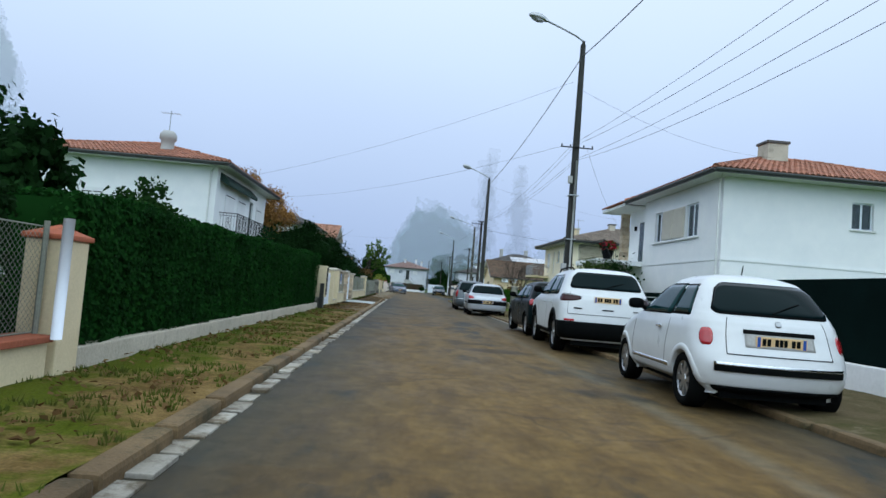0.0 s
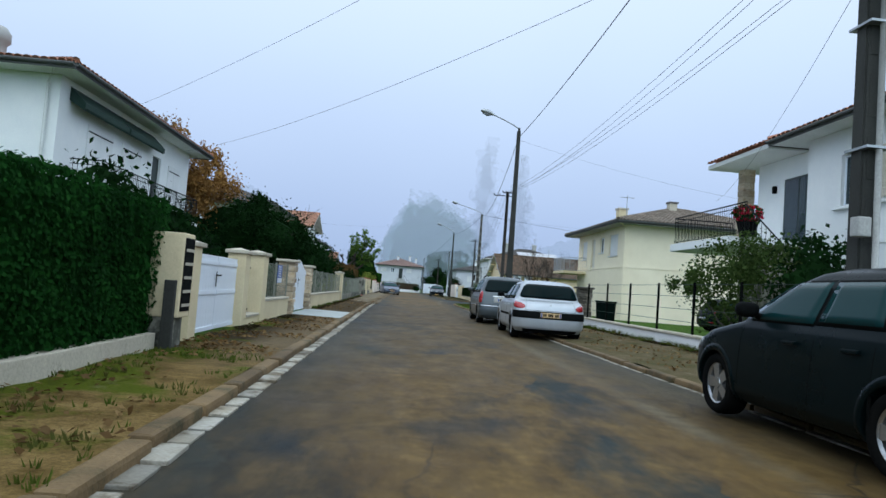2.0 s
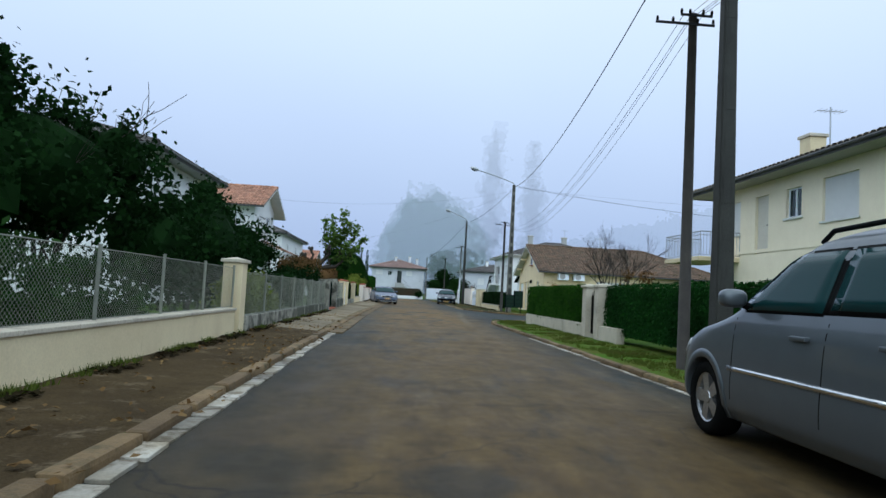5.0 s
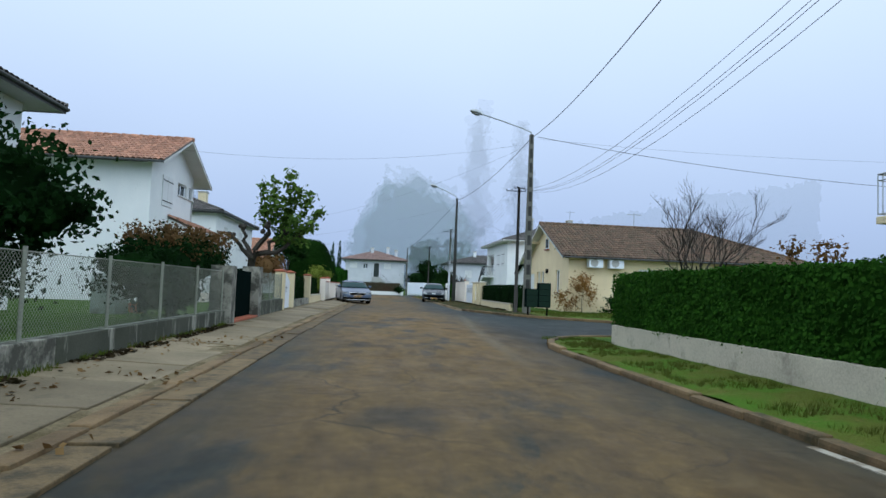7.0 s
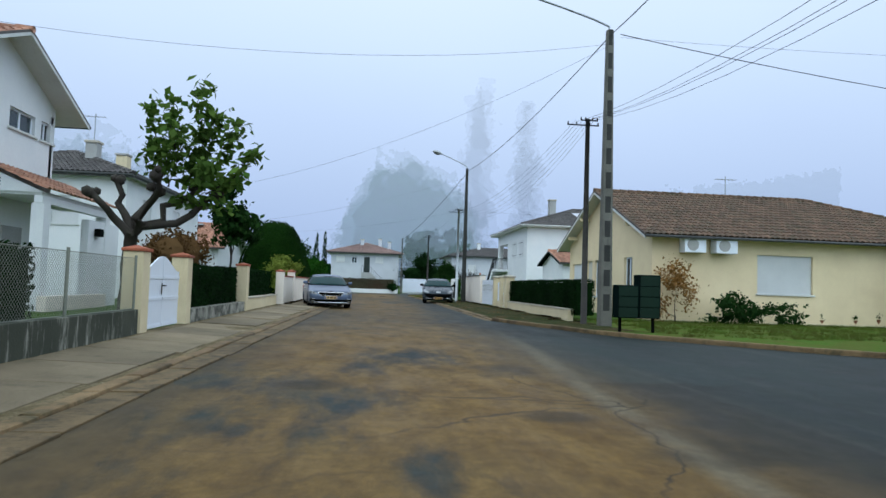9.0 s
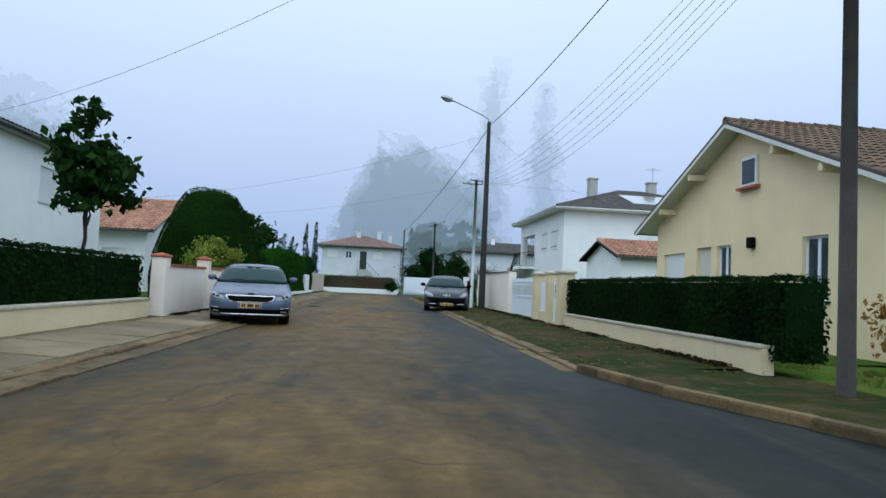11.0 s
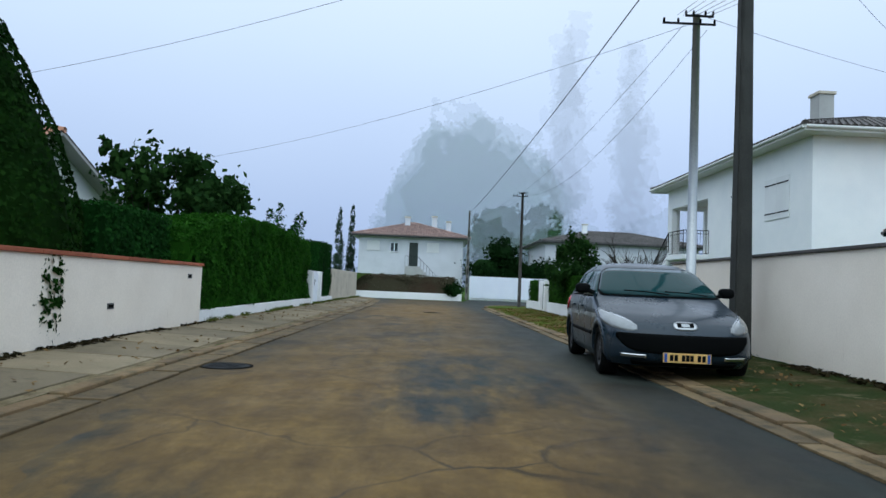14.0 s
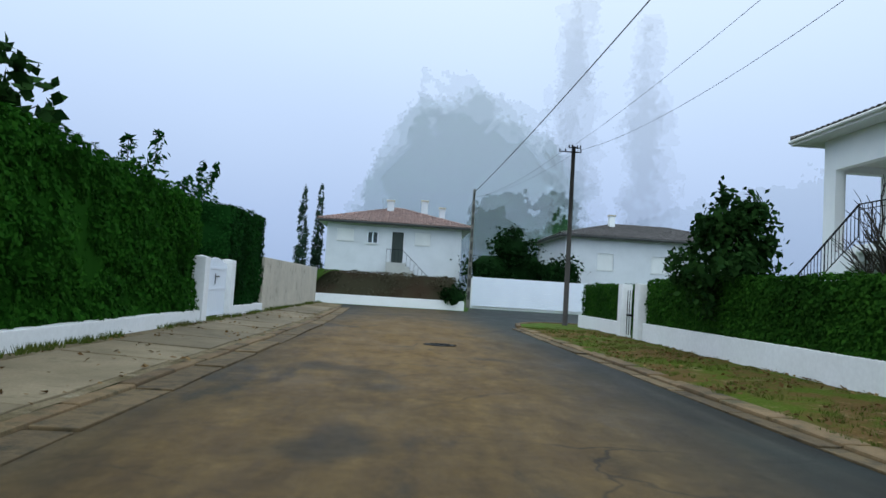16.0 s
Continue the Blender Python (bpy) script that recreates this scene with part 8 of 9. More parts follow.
KIA = dict(lines=[(0.19, 0.14, 4.66, 0.82, 0.34, 0.45), (0.28, 0.04, 4.80, 0.895, 0.40, 0.50), (0.40, 0.0, 4.845, 0.912, 0.42, 0.55), (0.54, 0.0, 4.84, 0.916, 0.42, 0.58), (0.66, 0.02, 4.79, 0.916, 0.42, 0.62), (0.745, 0.04, 4.66, 0.912, 0.42, 0.64), (0.81, 0.06, 4.42, 0.906, 0.42, 0.62), (0.87, 0.08, 4.10, 0.897, 0.40, 0.54), (0.925, 0.11, 3.82, 0.882, 0.40, 0.46), (0.97, 0.18, 3.66, 0.862, 0.40, 0.43), (1.02, 0.45, 3.55, 0.838, 0.40, 0.42), (1.08, 0.80, 3.44, 0.812, 0.38, 0.40), (1.20, 1.02, 3.22, 0.762, 0.36, 0.38), (1.32, 1.25, 2.98, 0.702, 0.34, 0.36), (1.41, 1.48, 2.74, 0.615, 0.32, 0.35), (1.45, 1.72, 2.52, 0.49, 0.3, 0.32), (1.468, 1.98, 2.3, 0.2, 0.15, 0.15), (1.47, 2.05, 2.2, 0.08, 0.06, 0.06)],
           nr=3.2, nf=3.3, axles=(1.08, 3.875), r=0.335, arch=0.385, belt=0.96, tyre=0.22,
           side=[(1.18, 1.48, 1.5, 1.62, 1.06, 1.30), (1.54, 2.2, 1.68, 2.18, 1.03, 1.37), (2.28, 3.36, 2.26, 2.86, 1.01, 1.37)],
           glass=[("rear", "rear_window", 0.88, 0.88, 1.08, 1.36), ("front", "windscreen", 0.965, 0.9, 0.985, 1.36)],
           marks=[("head_light", "front", 0.62, 0.985, (0.55, 0.665, 0.665, 0.785), "lens", "swept clear headlight", True), ("head_light_eye", "front", 0.74, 0.82, (0.625, 0.675), "black", "", True), ("head_light_eye", "front", 0.85, 0.91, (0.65, 0.70), "black", "", True), ("grille_surround", "front", -0.585, 0.585, (0.520, 0.690), "chrome", "chrome grille surround", False), ("grille", "front", -0.56, 0.56, (0.532, 0.668), "black", "wide black waisted grille", False), ("lower_grille", "front", -0.70, 0.70, (0.295, 0.375), "black", "black lower grille", False), ("fog_recess", "front", 0.70, 0.93, (0.29, 0.40), "black", "", True), ("fog_light", "front", 0.73, 0.89, (0.305, 0.35), "lens", "", True), ("fog_trim", "front", 0.72, 0.93, (0.385, 0.40, 0.41, 0.425), "chrome", "", True), ("front_lip", "front", -0.88, 0.88, (0.25, 0.272), "chrome", "", False), ("badge", "front", -0.07, 0.07, (0.70, 0.73), "trim", "", False), ("tail_light", "rear", 0.7, 1.0, (0.8, 0.93), "redlamp", "", True)],
           flank=[("side_vent", 3.38, 3.48, (0.80, 0.83, 0.80, 0.83), "chrome")],
           seams=[("front", 0.80, 0.70, 0.71)], gaps=[1.6, 2.24, 3.36], handles=[1.78, 2.5], chrome_handles=True, mirror=(3.14, 1.08), plates=[("front", 0.455, "plate_w"), ("rear", 0.75, "plate")], spokes=10)

pt_white = paint_mat("white_car_paint", (0.62, 0.645, 0.65), 0.25, 0.0, 0.5)
pt_black = paint_mat("black_car_paint", (0.002, 0.006, 0.007), 0.22, 0.0, 0.05, 0.01, 0.06)
pt_silver = paint_mat("silver_car_paint", (0.46, 0.49, 0.53), 0.32, 0.5, 0.5)
pt_greyblue = paint_mat("grey_blue_car_paint", (0.080, 0.112, 0.180), 0.32, 0.45, 0.45)
pt_dark = paint_mat("dark_grey_car_paint", (0.010, 0.021, 0.033), 0.22, 0.15, 0.32, 0.05, 0.3)
pt_bronze = paint_mat("grey_metallic_car_paint", (0.085, 0.102, 0.115), 0.28, 0.45, 0.45, 0.1, 0.3)

# ---- kerbs and gutter, stone by stone ----
def kerb_row(label, fx_, y0, y1, side, w=0.15, h=0.15, mat="kerb", z=0.0, n_len=1.0, name="kerb"):
    e_ = thing(name, label, "kerb", (fx_((y0 + y1) / 2), (y0 + y1) / 2, 0), kind="structure")
    me = None
    n = int((y1 - y0) / n_len)
    rs = random.Random(int(y0) + 7)
    for i in range(n):
        y = y0 + (i + 0.5) * (y1 - y0) / n
        if me is None:
            o_ = part("kerb_stone" if name == "kerb" else "gutter_block", boxm(-w / 2, w / 2, -n_len / 2 + 0.008, n_len / 2 - 0.008, -0.06, h, min(0.035, h * 0.4)), M[mat], e_)
            me = o_.data
        else:
            o_ = new("kerb_stone" if name == "kerb" else "gutter_block", me)
            o_.parent = e_
        o_.location = (fx_(y) - e_.location.x + rs.uniform(-0.012, 0.012), y - e_.location.y, z + rs.uniform(-0.012, 0.008))
        o_.rotation_euler = (rs.uniform(-0.01, 0.01), 0, math.atan2(fx_(y - 0.5) - fx_(y + 0.5), 1.0) + rs.uniform(-0.012, 0.012))
        if mat == "gutter":
            o_.scale = (rs.uniform(0.75, 1.1), rs.uniform(0.78, 1.0) if y < 24 else rs.uniform(0.95, 1.01), 1.0)


kerb_row("worn concrete kerb along the verge", lambda y: left_kerb(y) - 0.075, -8, 48, -1, 0.16, 0.105, z=-0.01)
kerb_row("pale broken gutter blocks beside the kerb", lambda y: left_kerb(y) + 0.085, 2, 48, -1, 0.17, 0.02, "gutter", 0.0, 0.42, "gutter")
kerb_row("low worn concrete edging along the pavement", lambda y: left_kerb(y) - 0.075, 48, 129, -1, 0.17, 0.065, z=-0.01)
kerb_row("wide flat tan concrete gutter along the pavement", lambda y: left_kerb(y) + 0.18, 48, 129, -1, 0.33, 0.025, "guttertan", 0.0, 1.6, "gutter")
kerb_row("low worn concrete kerb", lambda y: right_kerb(y) + 0.075, -8, 57, 1, 0.16, 0.085, z=-0.01)
kerb_row("flat tan concrete edging before the white gates", lambda y: right_kerb(y) + 0.14, 79, 121, 1, 0.27, 0.06, "kerb", z=-0.01)
kerb_row("pale gutter strip before the white gates", lambda y: right_kerb(y) - 0.10, 79, 121, 1, 0.20, 0.018, "guttertan", 0.0, 1.4, "gutter")
kerb_row("pale gutter line", lambda y: right_kerb(y) - 0.05, 18, 50, 1, 0.10, 0.012, "gutter", 0.0, 1.0, "gutter")


def arc_kerb(label, pts_):
    e_ = thing("kerb", label, "kerb", (*pts_[0], 0), kind="structure")
    path = []
    for a_, b_ in zip(pts_, pts_[1:]):
        n = max(1, int(round(math.dist(a_, b_) / 0.8)))
        for i in range(n):
            path.append((a_[0] + (b_[0] - a_[0]) * (i + 0.5) / n, a_[1] + (b_[1] - a_[1]) * (i + 0.5) / n, math.atan2(b_[1] - a_[1], b_[0] - a_[0]), math.dist(a_, b_) / n))
    for x, y, t, l in path:
        o_ = part("kerb_stone", boxm(-l / 2 + 0.005, l / 2 - 0.005, -0.07, 0.07, -0.06, 0.105, 0.03), M["kerb"], e_)
        o_.location, o_.rotation_euler = (x - pts_[0][0], y - pts_[0][1], 0), (0, 0, t)


arc_kerb("curved kerb at the side street", [(4.28, 57), (4.34, 58.0), (4.6, 59.0), (5.1, 59.95), (5.7, 60.55), (6.8, 61.0), (8, 61.15), (14, 61.15)])
arc_kerb("curved kerb by the poles", [(24, 64.5), (17.4, 66.0), (12.84, 68.1), (10.34, 70.0), (7.85, 72.6), (7.0, 74.0), (6.45, 75.6), (5.8, 77.2), (5.5, 78.5), (5.38, 79.0)])
arc_kerb("curved kerb at the end of the street", [(5.02, 121), (5.2, 122.3), (5.7, 123.4), (6.4, 124.2), (7.4, 124.6), (12, 124.75)])


# ---- fit the plan to the camera's view ----
def settle():
    """The plan above was laid out for an earlier camera solution; this stretches it to fit the final camera's view."""
    def lay(v):
        y = v[1]
        return Vector((0.922 * v[0] - 0.035 , y + float(np.interp(y, (-30, 0, 12, 22, 30, 42, 50, 90, 104, 116, 125, 160), (-0.3, 0.0, 0.5, 0.82, 1.08, 1.6, 1.78, 1.78, 2.08, 2.2, 2.7, 2.75))), 0.92 * v[2]))
    done = {}
    obs = [o for o in scene.objects if o.type in ("MESH", "EMPTY")]
    roots = {}
    for o in obs:
        p = o
        at = Vector(o.location)
        while p.parent:
            p = p.parent
            at = at + p.location
        roots[o] = at
    fresh = {o: lay(roots[o]) for o in obs}
    for o in obs:
        if o.type == "MESH" and o.data.name not in done:
            me = o.data
            done[me.name] = True
            at = roots[o]
            if o.rotation_euler.to_matrix() != Matrix.Identity(3) or me.users > 1:
                continue
            co = np.empty(len(me.vertices) * 3)
            me.vertices.foreach_get("co", co)
            co = co.reshape(-1, 3) + np.array(at)
            y = co[:, 1]
            co2 = np.stack([0.922 * co[:, 0] - 0.035, y + np.interp(y, (-30, 0, 12, 22, 30, 42, 50, 90, 104, 116, 125, 160), (-0.3, 0.0, 0.5, 0.82, 1.08, 1.6, 1.78, 1.78, 2.08, 2.2, 2.7, 2.75)), 0.92 * co[:, 2]], 1)
            me.vertices.foreach_set("co", (co2 - np.array(fresh[o])).ravel())
            me.update()
    for o in obs:
        o.location = fresh[o] - (fresh[o.parent] if o.parent else Vector((0, 0, 0)))


settle()


# ---- long overhead wires, pole to pole ----
for dx, z, s0, s1 in ((-0.1, 5.9, 0.68, 0.40), (0.0, 5.88, 0.92, 0.48), (0.05, 5.45, 0.83, 0.30), (0.1, 5.42, 1.08, 0.38)):
    cable((4.95 + dx, -14.2, z), (4.95 + dx, 20.6, z), s0)
    cable((4.95 + dx, 20.6, z), (4.72 + dx, 44.1, 5.7), s1)
for dx, s0 in ((-0.2, 1.45), (-0.08, 1.58), (-0.04, 1.63), (0.1, 1.74)):
    cable((4.72 + dx, 44.1, 5.7), (7.2 + dx, 78.65, 6.05), s0)
for k, s0 in enumerate((0.8, 0.9, 1.06, 1.2, 1.3, 1.42)):
    cable((7.2 - 0.4 + 0.11 * k, 78.65, 6.05), (6.56 - 0.4 + 0.11 * k, 103.1, 6.05), s0, 0.004)
cable((6.3, 103.1, 5.9), (6.35, 126.0, 5.95), 0.3)
cable((6.7, 103.1, 5.8), (6.65, 126.0, 5.9), 0.85)
for dx in (-0.25, 0.25):
    cable((6.5 + dx, 126.0, 5.95), (4.6, 141.0, 6.2), 0.3)
cable((4.98, -14.2, 8.5), (4.98, 20.7, 8.75), 1.0, 0.014)
cable((4.98, 20.7, 8.75), (4.9, 43.4, 8.1), 0.3, 0.014)
cable((4.9, 43.4, 8.1), (7.58, 78.1, 8.4), 1.0, 0.014)
cable((7.58, 78.1, 8.4), (6.83, 101.9, 8.4), 0.4, 0.014)
cable((6.83, 101.9, 8.3), (4.6, 141.0, 6.5), 0.35, 0.016)

# ---- parked cars in place ----
car("car", "small rounded white city car parked at the kerb", FIAT, (3.87, 6.60, 0), 87, pt_white)
car("car", "white compact off-road car with black cladding", JEEP, (3.93, 12.74, 0), 87, pt_white).scale = (1.0, 1.0, 1.03)
car("car", "black small hatchback parked at the kerb", POLO, (4.09, 17.15, 0.02), 90, pt_black)
car("car", "silver hatchback with black bumper band", MEGANE, (3.70, 29.58, 0), 88, pt_silver).scale = (0.97, 0.97, 0.99)
car("car", "grey family van with roof rails", ZAFIRA, (3.63, 36.0, 0), 88.5, pt_bronze)
car("car", "dark grey hatchback facing the street with yellow plate", P207, (5.26, 103.25, 0), -93.9, pt_dark).scale = (1.0, 1.06, 1.02)
car("car", "grey-blue saloon parked half on the pavement", KIA, (-1.285, 91.58, 0.0), -80.95, pt_greyblue).scale = (0.965, 0.962, 0.945)
car("car", "black car standing in the garden", POLO, (13.3, 42.2, 0.08), 3, pt_black)

# ---- trees, shrubs, garden plants ----
crown_tree("tree", "broad dark green tree behind the start fence", (-9.4, 13.0, 0), 5, 1.8, [(0, 0, 3.3, 1.4, 1.4, 1.2), (0.3, 0.3, 4.1, 0.8, 0.8, 0.7), (-0.8, -0.6, 3.9, 1.2, 1.2, 0.9)], 0.11, "hedge_d", 6000, 0.14, 21)
crown_tree("shrub", "dark evergreen shrub rising over the hedge", (-5.3, 8.6, 0), 3, 0.8, [(0, 0, 1.8, 0.8, 0.9, 0.8), (0.2, 0.4, 2.4, 0.45, 0.5, 0.4)], 0.10, "hedge_d", 3500, 0.06, 22, "shrub")
crown_tree("shrub", "round evergreen bush rising over the hedge", (-8.9, 22.5, 0), 4, 0.9, [(0, 0, 2.4, 0.9, 0.9, 0.9), (0.1, 0.1, 3.2, 0.65, 0.65, 0.6), (0.5, 0, 2.6, 0.6, 0.6, 0.6)], 0.11, "shrub", 4000, 0.07, 23, "shrub")
crown_tree("tree", "autumn tree with rusty orange leaves", (-10.0, 45.0, 0), 8, 1.5, [(0, 0, 4.2, 1.7, 1.7, 1.7), (-0.6, 0.3, 6.0, 1.2, 1.2, 1.2), (0.9, 0.4, 5.2, 1.0, 1.0, 1.2), (-0.9, -0.6, 6.8, 0.6, 0.6, 0.9), (0.5, 1.0, 6.4, 0.5, 0.5, 0.8), (0.3, 0.2, 2.6, 1.7, 1.7, 1.1)], 0.085, "autumn", 24000, 0.13, 24)
crown_tree("tree", "dense dark evergreen tree beside the house", (-7.0, 44.5, 0), 5, 1.0, [(0, 0, 2.6, 1.9, 1.8, 1.5), (0.9, 1.6, 2.8, 1.5, 1.6, 1.4), (-1.2, 0.6, 3.2, 1.4, 1.4, 1.2), (1.6, 2.8, 3.3, 0.8, 0.8, 0.8), (0.2, 0.8, 4.0, 0.7, 0.7, 0.7)], 0.085, "hedge_d", 16000, 0.12, 25)
crown_tree("shrub", "dark laurel screen behind the wire fence", (-4.8, 50.6, 0), 3, 0.4, [(0, -2.6, 1.7, 1.1, 1.6, 1.2), (0.2, 0.2, 1.9, 1.1, 1.6, 1.2), (0.0, 2.6, 1.6, 1.0, 1.4, 1.1)], 0.085, "hedge_d", 9000, 0.06, 26, "shrub")
crown_tree("shrub", "dark evergreen shrubs behind the wire fence", (-4.1, 29.8, 0), 1.6, 0.3, [(0, -1.2, 0.8, 0.7, 0.9, 0.75), (0, 0.6, 0.8, 0.7, 0.9, 0.7), (-0.9, -2.2, 0.8, 0.8, 0.9, 0.7), (-1.2, -0.4, 0.7, 0.9, 1.0, 0.7)], 0.085, "hedge_d", 6500, 0.04, 127, "shrub")
crown_tree("shrub", "mixed dark shrubs behind the long fence", (-4.3, 40.5, 0), 1.6, 0.3, [(0, -4.0, 0.8, 0.6, 1.3, 0.6), (0, -1.5, 0.7, 0.6, 1.2, 0.6), (0, 1.2, 0.8, 0.6, 1.3, 0.7), (0, 3.8, 0.8, 0.6, 1.3, 0.6)], 0.085, "shrub", 8000, 0.04, 128, "shrub")
crown_tree("shrub", "dark evergreen shrubs behind the gate", (-4.9, 26.8, 0), 2, 0.4, [(0, -1.0, 1.4, 0.9, 1.0, 1.2), (-0.6, 0.6, 1.2, 0.8, 0.8, 1.0)], 0.085, "hedge_d", 5000, 0.05, 27, "shrub")
crown_tree("fir", "dark fir with drooping branches", (-6.6, 58.4, 0), 4.5, 0.8, [(0, 0, 1.6, 1.5, 1.5, 1.0), (0.5, 0.2, 2.5, 1.6, 1.4, 0.9), (-0.2, 0, 3.4, 1.1, 1.1, 0.9), (1.4, 0.4, 2.1, 0.9, 0.8, 0.6), (-0.3, 0, 4.2, 0.5, 0.5, 0.6)], 0.085, "hedge_d", 15000, 0.1, 28, "tree")
crown_tree("shrub", "yellow-green shrub against the wire fence", (-3.6, 50.3, 0), 1.4, 0.2, [(0, 0, 0.75, 0.5, 1.0, 0.55), (0, 0.8, 0.7, 0.4, 0.7, 0.5)], 0.07, "yellowgreen", 2200, 0.03, 29, "shrub")
crown_tree("shrub", "dense dark evergreen shrub behind the wire fence", (-4.3, 63.4, 0), 2.0, 0.5, [(0, -2.3, 1.25, 0.75, 1.0, 0.5), (0, -0.9, 1.45, 0.85, 1.1, 0.55), (0, 0.7, 1.5, 0.85, 1.1, 0.55), (0, 2.2, 1.5, 0.8, 1.0, 0.6), (-0.2, -0.4, 0.7, 0.55, 1.0, 0.5), (-0.2, 1.7, 0.7, 0.55, 1.1, 0.5)], 0.06, "hedge_d", 11000, 0.05, 29, "shrub")
crown_tree("shrub", "russet shrub with thinning leaves", (-4.2, 63.6, 0), 2.5, 0.5, [(0, -1.9, 1.75, 0.6, 0.8, 0.42), (0, -0.4, 2.0, 0.7, 0.9, 0.45), (0.05, 1.2, 1.95, 0.7, 0.9, 0.45), (0, 2.5, 1.75, 0.55, 0.7, 0.45)], 0.05, "russet", 5200, 0.05, 30, "shrub", 1.25)
crown_tree("shrub", "golden brown bush beside the porch", (-4.9, 80.2, 0), 2.4, 0.4, [(0, -0.4, 1.7, 0.7, 0.9, 0.7), (0.1, 0.9, 1.8, 0.7, 1.0, 0.8)], 0.07, "russet", 4200, 0.05, 31, "shrub", core=True)
crown_tree("magnolia", "slim evergreen magnolia with glossy leaves", (-4.95, 89.0, 0), 5.2, 2.2, [(0.15, 0, 2.9, 0.9, 0.8, 0.55), (0.3, 0, 3.4, 0.9, 0.8, 0.6), (-0.35, 0.1, 3.5, 0.5, 0.6, 0.5), (-0.1, 0, 4.1, 0.65, 0.6, 0.5), (-0.15, 0, 4.75, 0.35, 0.4, 0.4)], 0.15, "shrub", 2400, 0.06, 32, "tree")
crown_tree("shrub", "yellow-green shrub behind the pink wall", (-3.7, 96.6, 0), 2.4, 0.3, [(0, 0, 1.4, 0.8, 1.0, 0.8), (0.1, 0.5, 1.8, 0.6, 0.6, 0.5)], 0.075, "yellowgreen", 3000, 0.03, 33, "shrub")
crown_tree("tree", "small rounded evergreen tree behind the hedge", (-5.6, 111.3, 0), 5.0, 1.4, [(0, 0, 2.9, 1.5, 1.5, 1.2), (0.9, 1.0, 3.0, 0.9, 1.0, 0.8), (-0.9, -0.8, 3.7, 0.9, 0.9, 0.8), (-0.3, 0.4, 4.2, 0.8, 0.8, 0.6), (0.5, 0.2, 3.8, 0.7, 0.7, 0.6), (-1.5, -1.2, 4.2, 0.4, 0.4, 0.45)], 0.13, "shrub", 6500, 0.08, 34)
crown_tree("tree", "loquat tree with large dark leaves over the hedge", (-5.3, 113.2, 0), 5.2, 1.8, [(0, 0, 3.4, 0.8, 1.0, 0.8), (0.2, -1.6, 4.0, 0.5, 0.7, 0.6), (0.3, 1.0, 3.9, 0.5, 0.7, 0.5), (0.4, 2.0, 3.6, 0.4, 0.6, 0.45)], 0.19, "shrub", 420, 0.08, 35)
crown_tree("shrub", "rounded dark evergreen behind the hedge", (7.15, 116.0, 0), 3.2, 0.8, [(0, 0, 1.85, 0.78, 0.78, 0.85), (0, 0, 2.5, 0.5, 0.5, 0.6), (0.25, 0.2, 2.1, 0.68, 0.68, 0.65)], 0.09, "shrub", 5000, 0.07, 36, "shrub")
crown_tree("shrub", "climbing shrub with pale leaves on the wire fence", (8.3, 29.8, 0), 2.8, 0.6, [(0, -1.6, 1.5, 0.7, 1.2, 1.1), (0, 0.8, 1.7, 0.6, 1.1, 1.0), (0, 2.8, 1.9, 0.35, 0.9, 0.5)], 0.06, "olive", 8000, 0.06, 37, "shrub")
crown_tree("shrub", "dark shrub below the terrace", (8.6, 27.0, 0), 2.6, 0.6, [(0, 0, 1.4, 0.8, 0.9, 1.2)], 0.08, "hedge_d", 3000, 0.05, 38, "shrub")
crown_tree("shrub", "orange-leaved shrub before the bungalow", (11.4, 81.8, 0), 2.0, 0.3, [(0, 0, 1.2, 0.8, 0.5, 0.9), (-0.9, 0, 0.8, 0.6, 0.4, 0.6)], 0.07, "autumn", 1500, 0.03, 39, "shrub")
crown_tree("shrub", "low evergreen bushes before the bungalow", (14.0, 81.4, 0), 1.0, 0.2, [(-1.0, 0, 0.5, 0.9, 0.5, 0.5), (0.6, 0, 0.45, 1.1, 0.5, 0.4)], 0.08, "shrub", 2400, 0.03, 40, "shrub")
crown_tree("tree", "dark evergreen hedge tree beyond the bungalow", (21.9, 80.6, 0), 3.0, 0.4, [(-1.0, 0, 1.5, 1.2, 1.2, 1.4), (0.8, 0, 1.6, 1.3, 1.2, 1.5), (2.6, 0, 1.5, 1.3, 1.2, 1.5)], 0.09, "hedge_d", 6000, 0.08, 141)
crown_tree("shrub", "bright yellow-green shrub pressed against the wire fence", (-3.6, 52.6, 0), 1.3, 0.2, [(0, -0.8, 0.75, 0.4, 0.8, 0.55), (0, 0.6, 0.7, 0.4, 0.7, 0.5)], 0.075, "yellowgreen", 2600, 0.03, 142, "shrub")
crown_tree("shrub", "red-leaved shrub behind the clipped hedge", (10.0, 60.9, 0), 2.5, 0.5, [(0, 0, 1.9, 0.7, 0.5, 0.6)], 0.07, "russet", 1200, 0.04, 41, "shrub")


